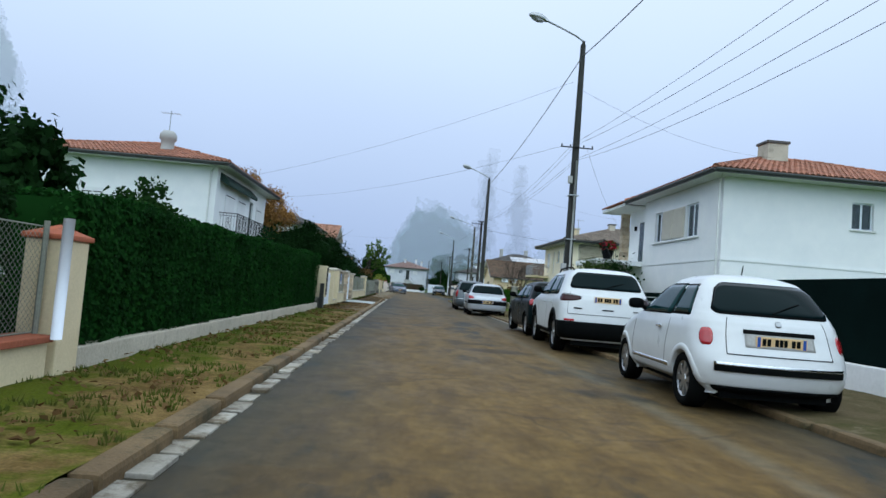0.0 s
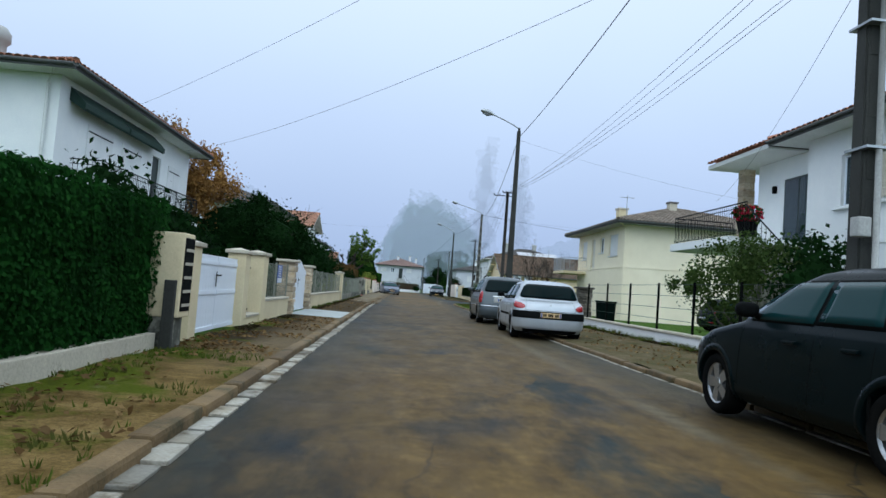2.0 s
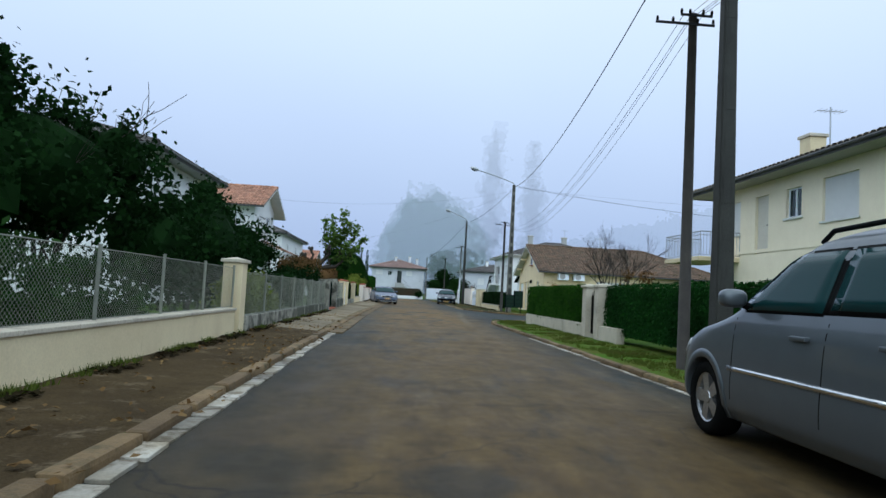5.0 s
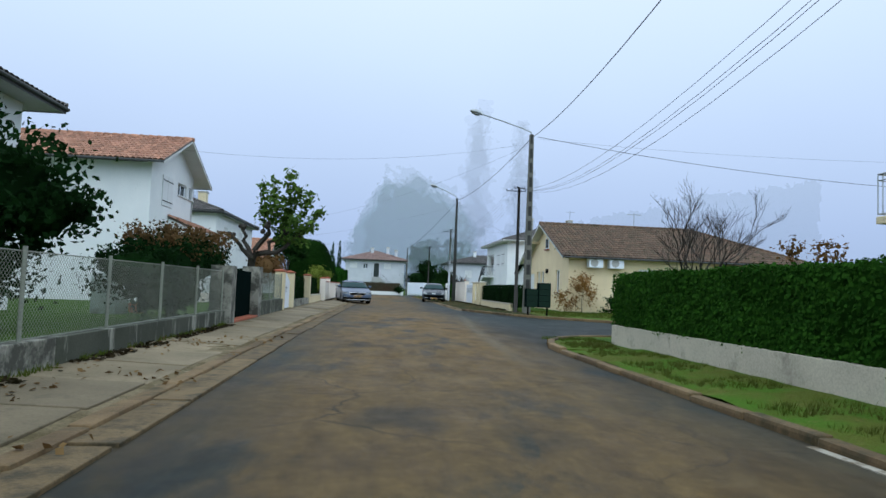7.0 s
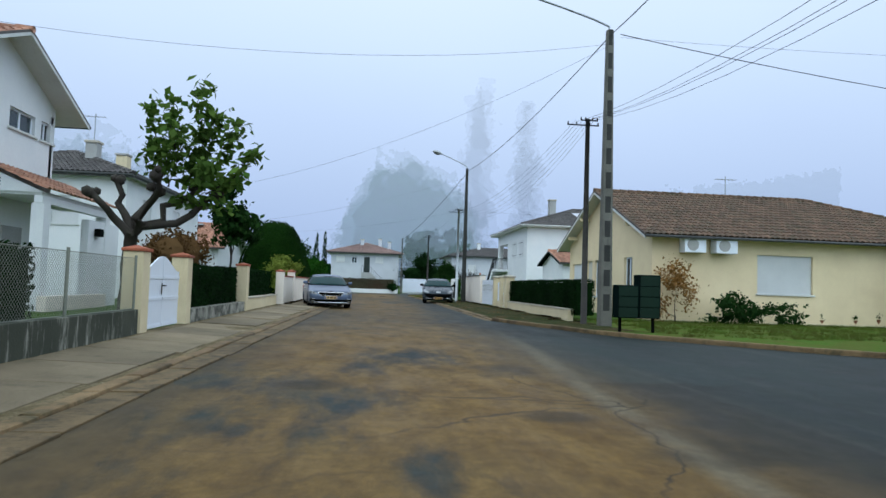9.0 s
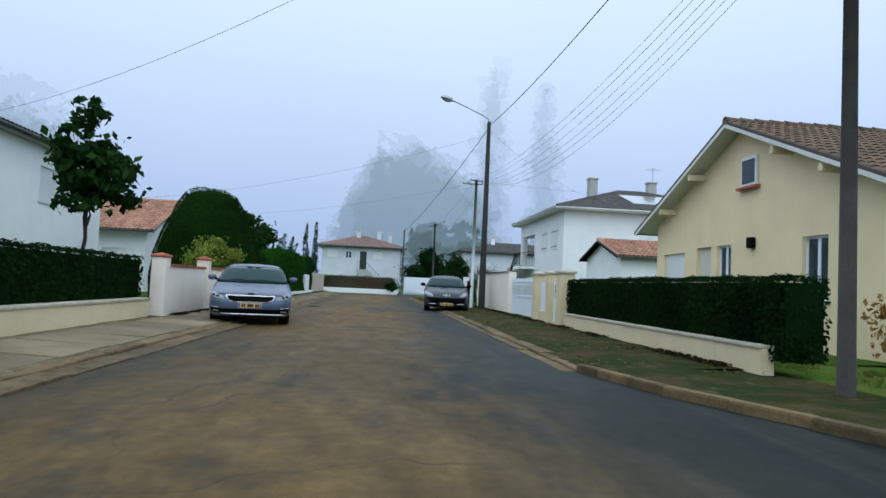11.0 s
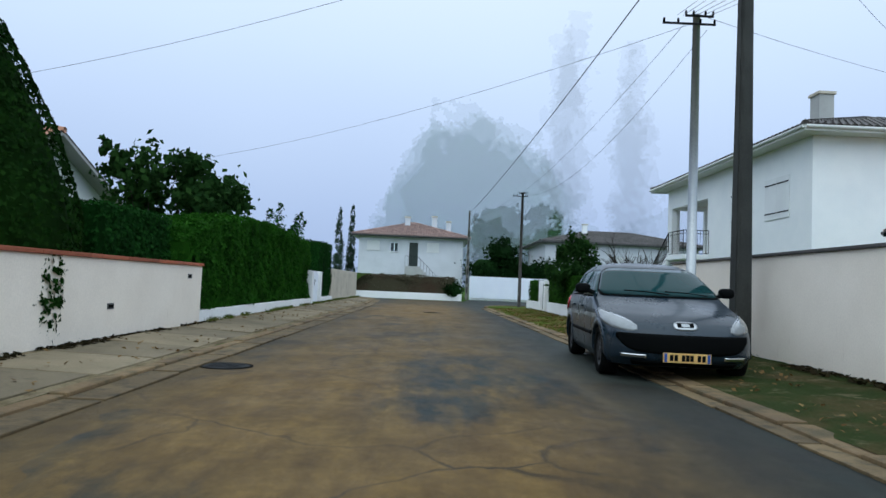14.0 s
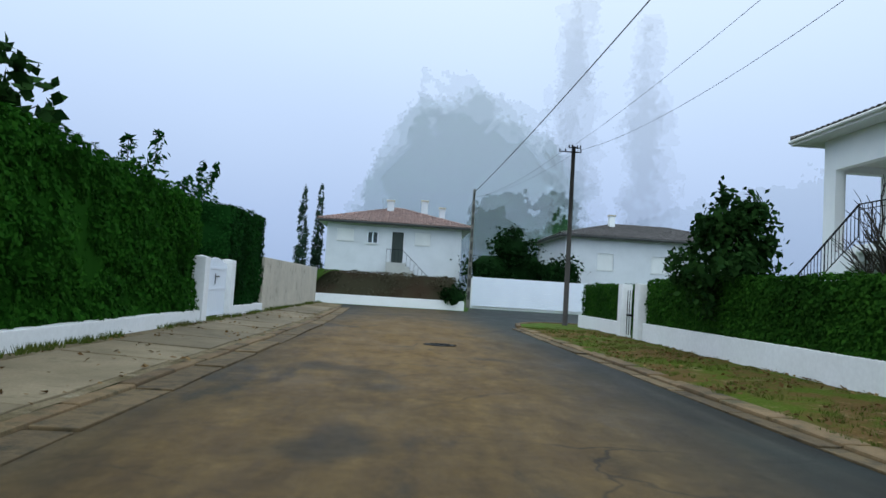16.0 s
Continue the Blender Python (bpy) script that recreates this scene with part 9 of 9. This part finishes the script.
def rounded_yew():
    """A big clipped evergreen, flat-topped and bulging."""
    e_ = thing("topiary", "big dome-shaped clipped dark evergreen", "tree", (-4.62, 99.5, 0.05))
    rs = np.random.RandomState(5)
    bm = B()
    rings = []
    prof = [(0.0, 2.05), (0.9, 2.08), (1.7, 2.02), (2.4, 1.84), (3.1, 1.56), (3.7, 1.26), (4.15, 0.98), (4.36, 0.70), (4.44, 0.0)]
    for z, r in prof:
        rings.append([bm.verts.new((r * 0.94 * math.cos(k * math.pi / 10), r * 1.1 * 0.94 * math.sin(k * math.pi / 10), z * 0.98)) for k in range(20)])
    for a_, b_ in zip(rings, rings[1:]):
        for k in range(20):
            bm.faces.new((a_[k], a_[(k + 1) % 20], b_[(k + 1) % 20], b_[k]))
    part("inside", bm, M["yew"], e_, smooth=True)
    n = 22000
    z = rs.uniform(0, 1, n) ** 0.9 * 4.38
    r = np.interp(z, [p[0] for p in prof], [p[1] for p in prof])
    fill = rs.rand(n) < 0.12
    r = np.where((z > 4.2) | fill & (z > 3.9), r * np.sqrt(rs.rand(n)), r)
    t = rs.uniform(0, 2 * math.pi, n)
    p = np.stack([r * np.cos(t), r * 1.1 * np.sin(t), z], 1)
    nn = np.stack([np.cos(t), np.sin(t), 0.3 + (z / 4.4) ** 4], 1)
    p += nn * np.array([0.07 * wob(q, 1.6, 2) for q in p])[:, None]
    leaf_cards("foliage", p, nn, 0.055, M["yew"], e_, 7, 0.4)


rounded_yew()


def bare_tree(label, at, h, seed, stems=5, spread=0.45, name="tree", mat="bark", depth=4):
    """A leafless tree: a few stems that fork again and again into fine twigs."""
    e_ = thing(name, label, "tree", at)
    rs = random.Random(seed)
    bm = B()

    def grow(p, d, length, r, k):
        q = p + d * length
        limb(bm, p, q, r, r * 0.62, rs.randint(0, 9999), 3, 5 if k > 2 else 4, 0.10)
        if k == 0:
            return
        for _ in range(4 if k < 3 else 3):
            t = rs.uniform(0.45, 1.0)
            nd = (d + Vector((rs.uniform(-1, 1), rs.uniform(-1, 1), rs.uniform(-0.1, 0.7))) * 0.75).normalized()
            grow(p.lerp(q, t), nd, length * rs.uniform(0.55, 0.8), max(0.0035, r * 0.55), k - 1)
    limb(bm, (0, 0, -0.05), (0, 0, h * 0.16), 0.11, 0.085, seed, sides=7)
    for i in range(stems):
        t = 2 * math.pi * i / stems + rs.uniform(-0.3, 0.3)
        grow(Vector((0, 0, h * rs.uniform(0.08, 0.15))), Vector((math.cos(t) * spread, math.sin(t) * spread, 1)).normalized(), h * rs.uniform(0.30, 0.38), 0.045, depth)
    part("branch_crown", bm, M[mat], e_, smooth=True)
    return e_


bare_tree("leafless garden tree with many upright branches", (11.8, 69.6, 0.05), 5.7, 51, 6, 0.55)
bare_tree("leafless shrub beside the balcony", (8.6, 113.6, 0), 3.0, 52, 6, 0.4, "shrub", "bark", 3)
bare_tree("bare upright twigs above the dark evergreens", (-6.2, 46.5, 0), 5.2, 53, 5, 0.35, "tree", "bark", 3)


def pollard_tree():
    """The pollarded mulberry: a leaning trunk, knuckled arms, and upright leafy shoots."""
    e_ = thing("pollarded_tree", "pollarded tree with knuckled arms and tall leafy shoots", "tree", (-4.98, 77.0, 0.05))
    bm = B()
    limb(bm, (0, 0, 0), (0.05, 0, 1.9), 0.17, 0.15, 3, bend=0.05, sides=8)
    arms = [(-0.75, -0.3, 2.75), (-0.5, 0.5, 3.1), (0.5, 0.1, 2.9), (1.3, 0.6, 3.0), (1.9, 0.3, 2.9), (0.7, -0.5, 3.2)]
    rs = random.Random(6)
    for i, a_ in enumerate(arms):
        limb(bm, (0.05, 0, 1.8), a_, 0.105, 0.065, 10 + i, bend=0.25, sides=8)
        for _ in range(3):
            c = Vector(a_) + Vector((rs.uniform(-0.12, 0.12), rs.uniform(-0.12, 0.12), rs.uniform(-0.05, 0.15)))
            bmesh.ops.create_icosphere(bm, subdivisions=1, radius=rs.uniform(0.09, 0.15), matrix=Matrix.Translation(c))
    part("trunk", bm, M["bark"], e_, smooth=True)
    P_, N_ = [], []
    shoots = B()
    nrs = np.random.RandomState(8)
    ends = [((0.6, 0, 3.0), (0.9, 0, 5.1)), ((1.2, 0.5, 3.0), (1.45, 0.3, 5.6)), ((0.4, 0.2, 3.0), (0.35, 0.1, 5.0)), ((1.5, 0.4, 3.0), (2.3, 0.4, 4.7)), ((1.8, 0.3, 2.9), (2.75, 0.3, 4.0)), ((1.6, 0.2, 2.9), (2.5, 0.0, 3.3)), ((1.0, 0.4, 3.0), (1.9, 0.5, 5.0)), ((0.8, 0, 3.0), (1.1, -0.3, 4.2)), ((1.4, 0, 2.9), (1.7, -0.2, 3.6)), ((1.0, 0, 2.8), (1.4, 0.3, 2.6)), ((1.7, 0, 2.8), (2.1, 0.3, 2.5))]
    for a_, b_ in ends:
        a_, b_ = Vector(a_), Vector(b_)
        limb(shoots, a_, b_, 0.025, 0.008, 5, 4, 5)
        L = (b_ - a_).length
        for k in range(int(L * 80)):
            t = nrs.uniform(0.15, 1.0)
            p = a_.lerp(b_, t)
            r = nrs.normal(0, 0.14, 3)
            P_.append([p.x + r[0], p.y + r[1], p.z + r[2] * 0.7])
            N_.append([r[0] * 2, r[1] * 2, 0.6])
    part("shoots", shoots, M["bark"], e_)
    leaf_cards("leaves", np.array(P_), np.array(N_), 0.14, M["bigleaf"], e_, 9, 0.6, 1.7)
    e_.scale = (1.08, 1.08, 1.08)


pollard_tree()


def spray_conifer():
    e_ = thing("conifer", "wild conifer sprays above the clipped hedge", "tree", (-4.6, 119.0, 0.05))
    rs = np.random.RandomState(4)
    P_, N_ = [], []
    bm = B()
    for a_, b_ in [((0, -1.0, 2.2), (0.1, -1.2, 3.7)), ((0, 0.2, 2.2), (0.2, 0.1, 4.1)), ((0.1, 1.5, 2.2), (0.8, 2.5, 3.6)), ((0.2, 2.2, 2.2), (0.4, 2.8, 3.9)), ((0, 3.5, 2.4), (0.2, 4.6, 4.2)), ((0.1, 0.9, 2.2), (0.5, 1.4, 3.3))]:
        a_, b_ = Vector(a_), Vector(b_)
        limb(bm, (0, 1, 0.3), a_, 0.04, 0.03, 3, 3, 5)
        limb(bm, a_, b_, 0.02, 0.006, 3, 3, 5)
        for k in range(160):
            t = rs.uniform(0, 1)
            p = a_.lerp(b_, t)
            w = 0.22 * (1 - t) + 0.04
            r = rs.normal(0, w, 3)
            P_.append([p.x + r[0], p.y + r[1], p.z + r[2] * 0.5])
            N_.append([r[0], r[1], 0.3])
    part("stems", bm, M["bark"], e_)
    leaf_cards("sprays", np.array(P_), np.array(N_), 0.07, M["hedge"], e_, 9, 0.8, 2.6)


spray_conifer()
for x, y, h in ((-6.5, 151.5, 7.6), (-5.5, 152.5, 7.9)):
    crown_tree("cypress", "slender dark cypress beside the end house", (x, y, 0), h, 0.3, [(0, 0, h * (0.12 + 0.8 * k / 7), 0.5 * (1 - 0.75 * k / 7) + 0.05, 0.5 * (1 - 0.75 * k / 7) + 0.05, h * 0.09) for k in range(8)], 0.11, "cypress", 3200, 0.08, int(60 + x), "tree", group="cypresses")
crown_tree("shrub", "small dark bush by the end pole", (3.5, 136.9, 0), 1.3, 0.2, [(0, 0, 0.65, 0.65, 0.5, 0.6)], 0.09, "hedge_d", 900, 0.04, 47, "shrub")
crown_tree("tree", "tall dark clump of trees beside the end house", (8.0, 147.0, 0), 5.0, 0.8, [(-1.6, 0, 2.2, 1.6, 1.4, 1.6), (0.6, 0.5, 2.4, 1.8, 1.5, 1.8), (2.6, 0, 2.0, 1.6, 1.4, 1.5), (-0.4, 0, 3.9, 1.4, 1.2, 1.1)], 0.16, "hedge_d", 7000, 0.12, 46)
e_ = thing("banana_plant", "banana plant with long arching leaves", "plant", (-3.4, 136.6, 0.05))
for k in range(7):
    t = k * 0.9
    bm = B()
    prev = None
    for i in range(8):
        s_ = i / 7
        c = Vector((math.cos(t) * s_ * 1.3, math.sin(t) * s_ * 1.3, 0.6 + 2.2 * s_ - 1.3 * s_ * s_))
        w = 0.26 * math.sin(math.pi * min(1, s_ * 0.9 + 0.08))
        d = Vector((-math.sin(t), math.cos(t), 0)) * w
        row = [bm.verts.new(c - d + Vector((0, 0, 0.05))), bm.verts.new(c), bm.verts.new(c + d + Vector((0, 0, 0.05)))]
        if prev:
            for j in range(2):
                bm.faces.new((prev[j], prev[j + 1], row[j + 1], row[j]))
        prev = row
    part("leaf", bm, M["bigleaf"], e_)

# far trees; transparency in their foliage stands in for fog
def fog_tree(name, label, at, inside, x0, x1, z0, z1, step, mat, seed, trunk_h, layers=4, rise=0.9):
    """A far tree: see-through foliage sheets set across the camera's view, one behind another, each with a ragged
    outline; inside(x, z): how deep in the crown, 0 at its edge.
    """
    e_ = thing(name, label, "tree", at)
    rs = np.random.RandomState(seed)
    nx, nz = int((x1 - x0) / step), int((z1 - z0) / step)
    for l in range(layers):
        jx, jz = rs.uniform(-0.45, 0.45, (nx + 1, nz + 1)) * step, rs.uniform(-0.45, 0.45, (nx + 1, nz + 1)) * step
        V_, F_, idx = [], [], {}

        def vert(i, j):
            if (i, j) not in idx:
                u, v = x0 + i * step + jx[i, j], z0 + j * step + jz[i, j]
                idx[(i, j)] = len(V_)
                V_.append((u, (l - layers / 2) * 1.3 + 1.6 * wob((u, v, l * 7), 0.4, seed), v))
            return idx[(i, j)]
        for i in range(nx):
            for j in range(nz):
                u, v = x0 + (i + 0.5) * step, z0 + (j + 0.5) * step
                k = inside(u, v) + 2.6 * wob((u, v, l * 3), 0.28, seed) + 1.5 * wob((u, v, l * 5), 0.8, seed) + 0.9 * wob((u, v, l), 2.3, seed)
                if k > 0.15 + l * rise:
                    F_.append((vert(i, j), vert(i + 1, j), vert(i + 1, j + 1), vert(i, j + 1)))
        flat("foliage", V_, F_, M[mat], e_, smooth=True)
    part("trunk", tube(B(), [(0, 0, -0.1), (0.1, 0, trunk_h * 0.6), (0, 0, trunk_h)], [0.35, 0.25, 0.1], 8), M["fogbark"], e_, smooth=True)
    return e_


def crown_depth(xs, zs, low):
    return lambda x, z: min(float(np.interp(x, xs, zs)) - z, z - low - 0.1 * abs(x), x - xs[0], xs[-1] - x)


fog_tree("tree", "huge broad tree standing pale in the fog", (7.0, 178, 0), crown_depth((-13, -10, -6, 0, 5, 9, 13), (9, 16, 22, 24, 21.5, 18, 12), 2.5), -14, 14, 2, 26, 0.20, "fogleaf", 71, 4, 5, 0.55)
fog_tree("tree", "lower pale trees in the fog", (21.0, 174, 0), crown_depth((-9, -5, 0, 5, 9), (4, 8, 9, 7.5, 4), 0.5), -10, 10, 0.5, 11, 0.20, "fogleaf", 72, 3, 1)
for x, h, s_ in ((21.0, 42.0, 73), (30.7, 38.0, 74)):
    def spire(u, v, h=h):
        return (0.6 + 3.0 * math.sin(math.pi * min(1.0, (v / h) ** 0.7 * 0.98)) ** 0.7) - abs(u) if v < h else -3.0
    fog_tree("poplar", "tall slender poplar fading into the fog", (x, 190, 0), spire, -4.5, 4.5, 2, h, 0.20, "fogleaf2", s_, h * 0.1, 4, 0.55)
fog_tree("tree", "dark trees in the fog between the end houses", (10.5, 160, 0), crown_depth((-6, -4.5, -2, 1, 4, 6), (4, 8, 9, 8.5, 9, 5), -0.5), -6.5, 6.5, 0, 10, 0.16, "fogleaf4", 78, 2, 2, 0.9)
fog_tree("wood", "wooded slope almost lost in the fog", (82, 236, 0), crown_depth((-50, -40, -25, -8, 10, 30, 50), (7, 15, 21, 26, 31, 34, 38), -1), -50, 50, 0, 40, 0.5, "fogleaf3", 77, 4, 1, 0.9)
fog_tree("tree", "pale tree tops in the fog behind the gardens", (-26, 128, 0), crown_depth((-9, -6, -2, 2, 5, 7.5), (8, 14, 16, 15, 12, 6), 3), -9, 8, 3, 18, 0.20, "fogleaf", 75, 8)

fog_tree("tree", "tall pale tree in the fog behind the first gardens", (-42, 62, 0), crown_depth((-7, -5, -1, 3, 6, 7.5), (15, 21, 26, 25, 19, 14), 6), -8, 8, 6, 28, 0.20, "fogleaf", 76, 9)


# letter boxes by the corner poles
e_ = thing("letter_boxes", "bank of dark green letter boxes on posts", "mailbox", (7.5, 75.6, 0.0))
for s_ in (-0.42, 0.42):
    part("post", boxm(s_ - 0.03, s_ + 0.03, -0.03, 0.03, -0.05, 0.6), M["black"], e_)
for x0_, x1_, z0_, z1_ in ((-0.55, -0.02, 0.42, 1.22), (-0.01, 0.53, 0.42, 1.48)):
    b_ = part("box_bank", boxm(x0_, x1_, -0.18, 0.2, z0_, z1_, 0.015), M["gatedark"], e_)
    n_ = int((z1_ - z0_) / 0.26)
    for j in range(n_):
        za = z0_ + 0.02 + j * (z1_ - z0_ - 0.03) / n_
        d_ = part("box_door", boxm(x0_ + 0.03, x1_ - 0.03, -0.195, -0.182, za, za + (z1_ - z0_) / n_ - 0.03, 0.004), M["greenbox"], b_)

# red geraniums on the terrace
e_ = thing("flower_pot", "dark pot of red geraniums on the terrace", "flower pot", (9.55, 31.7, 3.15))
part("pot", tube(B(), [(0, 0, 0), (0, 0, 0.38), (0, 0, 0.40)], [0.20, 0.29, 0.27], 14), M["black"], e_, smooth=True)
rs_p = np.random.RandomState(3)
pp, dd = blob_points(rs_p, (0, 0, 0.62), (0.42, 0.42, 0.28), 420)
leaf_cards("leaves", pp[:200], dd[:200], 0.09, M["shrub"], e_, 4)
leaf_cards("blossom", pp[200:], dd[200:], 0.08, M["redflower"], e_, 5, 0.8, 1.1, "bright red blossom")
# pots along the bungalow
for x, y, h_ in ((17.2, 82.5, 0.22), (18.5, 82.5, 0.24), (19.4, 82.5, 0.3)):
    e_ = thing("flower_pot", "small terracotta flower pot by the bungalow wall", "flower pot", (x, y, 0.05), group="terracotta pots")
    part("pot", tube(B(), [(0, 0, 0), (0, 0, h_)], [0.10, 0.15], 12), M["terracotta"], e_, smooth=True)
    pp, dd = blob_points(rs_p, (0, 0, h_ + 0.12), (0.16, 0.16, 0.14), 90)
    leaf_cards("leaves", pp, dd, 0.07, M["shrub"], e_, 6)


# pale garden tank on the lawn behind the wire fence
e_ = thing("garden_tank", "pale grey-green plastic garden tank with a domed lid", "tank", (-6.3, 65.2, 0.08))
part("tank_body", boxm(-0.32, 0.32, -0.46, 0.46, 0.0, 0.92, 0.06), M["tankgreen"], e_)
part("lid", tube(B(), [(0, 0, 0.90), (0, 0, 0.98), (0, 0, 1.05)], [0.47, 0.44, 0.22], 20), M["tankgreen"], e_, smooth=True)
part("name_plate", boxm(0.322, 0.33, -0.14, 0.16, 0.62, 0.76, 0.003), M["pvc"], e_, "white plate")
e_ = thing("flower_pot", "terracotta trough beside the garden tank", "flower pot", (-5.9, 66.0, 0.08))
part("pot", tube(B(), [(0, 0, 0), (0, 0, 0.26), (0, 0, 0.28)], [0.17, 0.24, 0.25], 14), M["terracotta"], e_, smooth=True)


# manhole covers
def manhole(x, y, z=0.004):
    e_ = thing("manhole_cover", "round cast-iron manhole cover in the road", "manhole", (x, y, z), group="manhole covers")
    part("frame_ring", tube(B(), [(0, 0, -0.03), (0, 0, 0.002)], 0.31, 28), M["rubber"], e_)
    c_ = part("lid", tube(B(), [(0, 0, -0.02), (0, 0, 0.004)], 0.27, 28), M["iron"], e_)
    for k in range(5):
        part("rib", boxm(-0.18, 0.18, -0.16 + k * 0.08 - 0.01, -0.16 + k * 0.08 + 0.01, 0.004, 0.007), M["iron"], c_)


for x, y in ((2.0, 116.5), (-0.38, 99.3)):
    manhole(x, y)


# fallen leaves and tufts
def pave_z(x, y):
    """How far the pavement lies below its height at the garden walls."""
    if x < 0:
        return -float(np.interp(x, (-2.8, -1.35), (0.0, 0.028 if y < 49 else 0.06)))
    if 81 < y < 126:
        return -float(np.interp(x, (4.95, 7.2), (0.068, 0.0)))
    return -float(np.interp(x, (4.1, 6.7), (0.045, 0.0)))


def litter(label, x0, x1, y0, y1, z, n, mat, size, seed, name="leaf_litter"):
    rs = np.random.RandomState(seed)
    k = rs.uniform(0, 1, (n, 2))
    # drifted into patches
    p = np.stack([x0 + (x1 - x0) * k[:, 0], y0 + (y1 - y0) * k[:, 1], np.full(n, z)], 1)
    keep = np.array([wob(q, 0.9, seed) > -0.12 for q in p])
    p = p[keep]
    p[:, 2] += [pave_z(q[0], q[1]) for q in p]
    o_ = leaf_cards(name, p + np.array([0, 0, 0.012]), np.tile([0, 0, 1.0], (len(p), 1)), size, M[mat], None, seed, 0.35, 1.3)
    return tagged(o_, label, "leaves", kind="stuff")


def tufts(label, x0, x1, y0, y1, z, n, h, mat, seed):
    """Blades of grass in clumps."""
    rs = np.random.RandomState(seed)
    V_, F_ = [], []
    for _ in range(n):
        x, y = rs.uniform(x0, x1), rs.uniform(y0, y1)
        if wob((x, y, 0), 1.2, seed) < -0.05:
            continue
        for _ in range(6):
            a_, r = rs.uniform(0, 6.28), rs.uniform(0, 0.05)
            bx, by = x + r * math.cos(a_), y + r * math.sin(a_)
            hh = h * rs.uniform(0.5, 1.2)
            o = len(V_)
            zb = z + pave_z(bx, by)
            V_ += [(bx - 0.006, by, zb), (bx + 0.006, by + 0.004, zb), (bx + hh * 0.4 * math.cos(a_), by + hh * 0.4 * math.sin(a_), zb + hh)]
            F_.append((o, o + 1, o + 2))
    return tagged(flat("grass_tufts", V_, F_, M[mat]), label, "grass", kind="stuff")


litter("brown fallen leaves on the mossy verge", -2.75, -1.45, 2, 23, 0.125, 1500, "dryleaf", 0.05, 81)
litter("brown fallen leaves before the gates", -2.75, -1.45, 22, 31, 0.125, 1400, "dryleaf", 0.05, 82)
# concrete slabs of the tan pavement, each a little out of level
pave = thing("pavement", "worn concrete paving slabs with uneven joints", "pavement", (0, 0, 0), kind="structure")
slab_rs = random.Random(14)
slab_me = None
for i in range(58):
    y = 50.2 + i * 1.38
    if slab_me is None:
        o_ = part("paving_slab", boxm(-0.60, 0.60, -0.68, 0.68, -0.06, 0.0, 0.012), M["slabtan"], pave)
        slab_me = o_.data
    else:
        o_ = new("paving_slab", slab_me)
        o_.parent = pave
    o_.location = (float(np.interp(y, (62, 87, 120, 133), (-1.31, -0.94, -0.96, -1.42))) - 0.83 + slab_rs.uniform(-0.02, 0.02), y, 0.092 + slab_rs.uniform(-0.008, 0.010))
    o_.rotation_euler = (slab_rs.uniform(-0.008, 0.008), 0.042 + slab_rs.uniform(-0.010, 0.010), 0.012 + slab_rs.uniform(-0.02, 0.02))

litter("brown fallen leaves along the pavement", -2.72, -1.1, 35, 60, 0.122, 900, "dryleaf", 0.05, 83)
litter("brown fallen leaves in the gutter", 4.25, 6.7, 22, 38, 0.122, 1200, "dryleaf", 0.05, 84)
litter("pale fallen leaves on the verge", 4.95, 6.9, 106, 122, 0.13, 1600, "dryleaf", 0.05, 85)
litter("fallen leaves on the dark pavement", 5.1, 7.2, 80, 105, 0.122, 900, "dryleaf", 0.045, 86)
litter("fallen leaves on the tan pavement", -2.6, -1.0, 88, 124, 0.136, 700, "dryleaf", 0.05, 87)
tufts("moss and grass tufts on the verge", -2.75, -1.45, 2, 23, 0.11, 1500, 0.05, "tuft", 88)
tufts("weeds along the foot of the white wall", 6.4, 6.75, 21, 37, 0.11, 900, 0.14, "tuft", 89)
tufts("grass on the corner verge", 4.15, 5.3, 40, 61.5, 0.11, 3000, 0.07, "tuft", 90)
tufts("grass before the bungalow", 8.0, 20, 74.0, 81.5, 0.09, 6000, 0.09, "tuft", 91)
tufts("grass on the verge before the hedge", 4.9, 6.8, 107, 124, 0.11, 1800, 0.05, "tuft", 92)
tufts("weeds along the foot of the garden wall", -2.75, -2.6, 36, 62, 0.11, 700, 0.08, "tuft", 93)
tufts("weeds along the foot of the hedge wall", -2.7, -2.5, 105, 134, 0.11, 900, 0.09, "tuft", 94)
litter("dark leaf mould along the foot of the pink wall", -2.54, -2.28, 88, 105, 0.118, 2600, "mould", 0.06, 95)
litter("dark leaf mould along the foot of the garden walls", -2.72, -2.45, 36.2, 62, 0.116, 2500, "mould", 0.06, 96)
litter("dark leaf mould before the gates", -2.72, -2.45, 24, 31, 0.116, 660, "mould", 0.06, 98)
litter("dark leaf mould along the white gates", 6.9, 7.22, 81, 106, 0.118, 2600, "mould", 0.06, 97)
litter("dark leaf mould below the low white wall", 6.35, 6.72, 20, 38, 0.118, 2200, "mould", 0.06, 98)
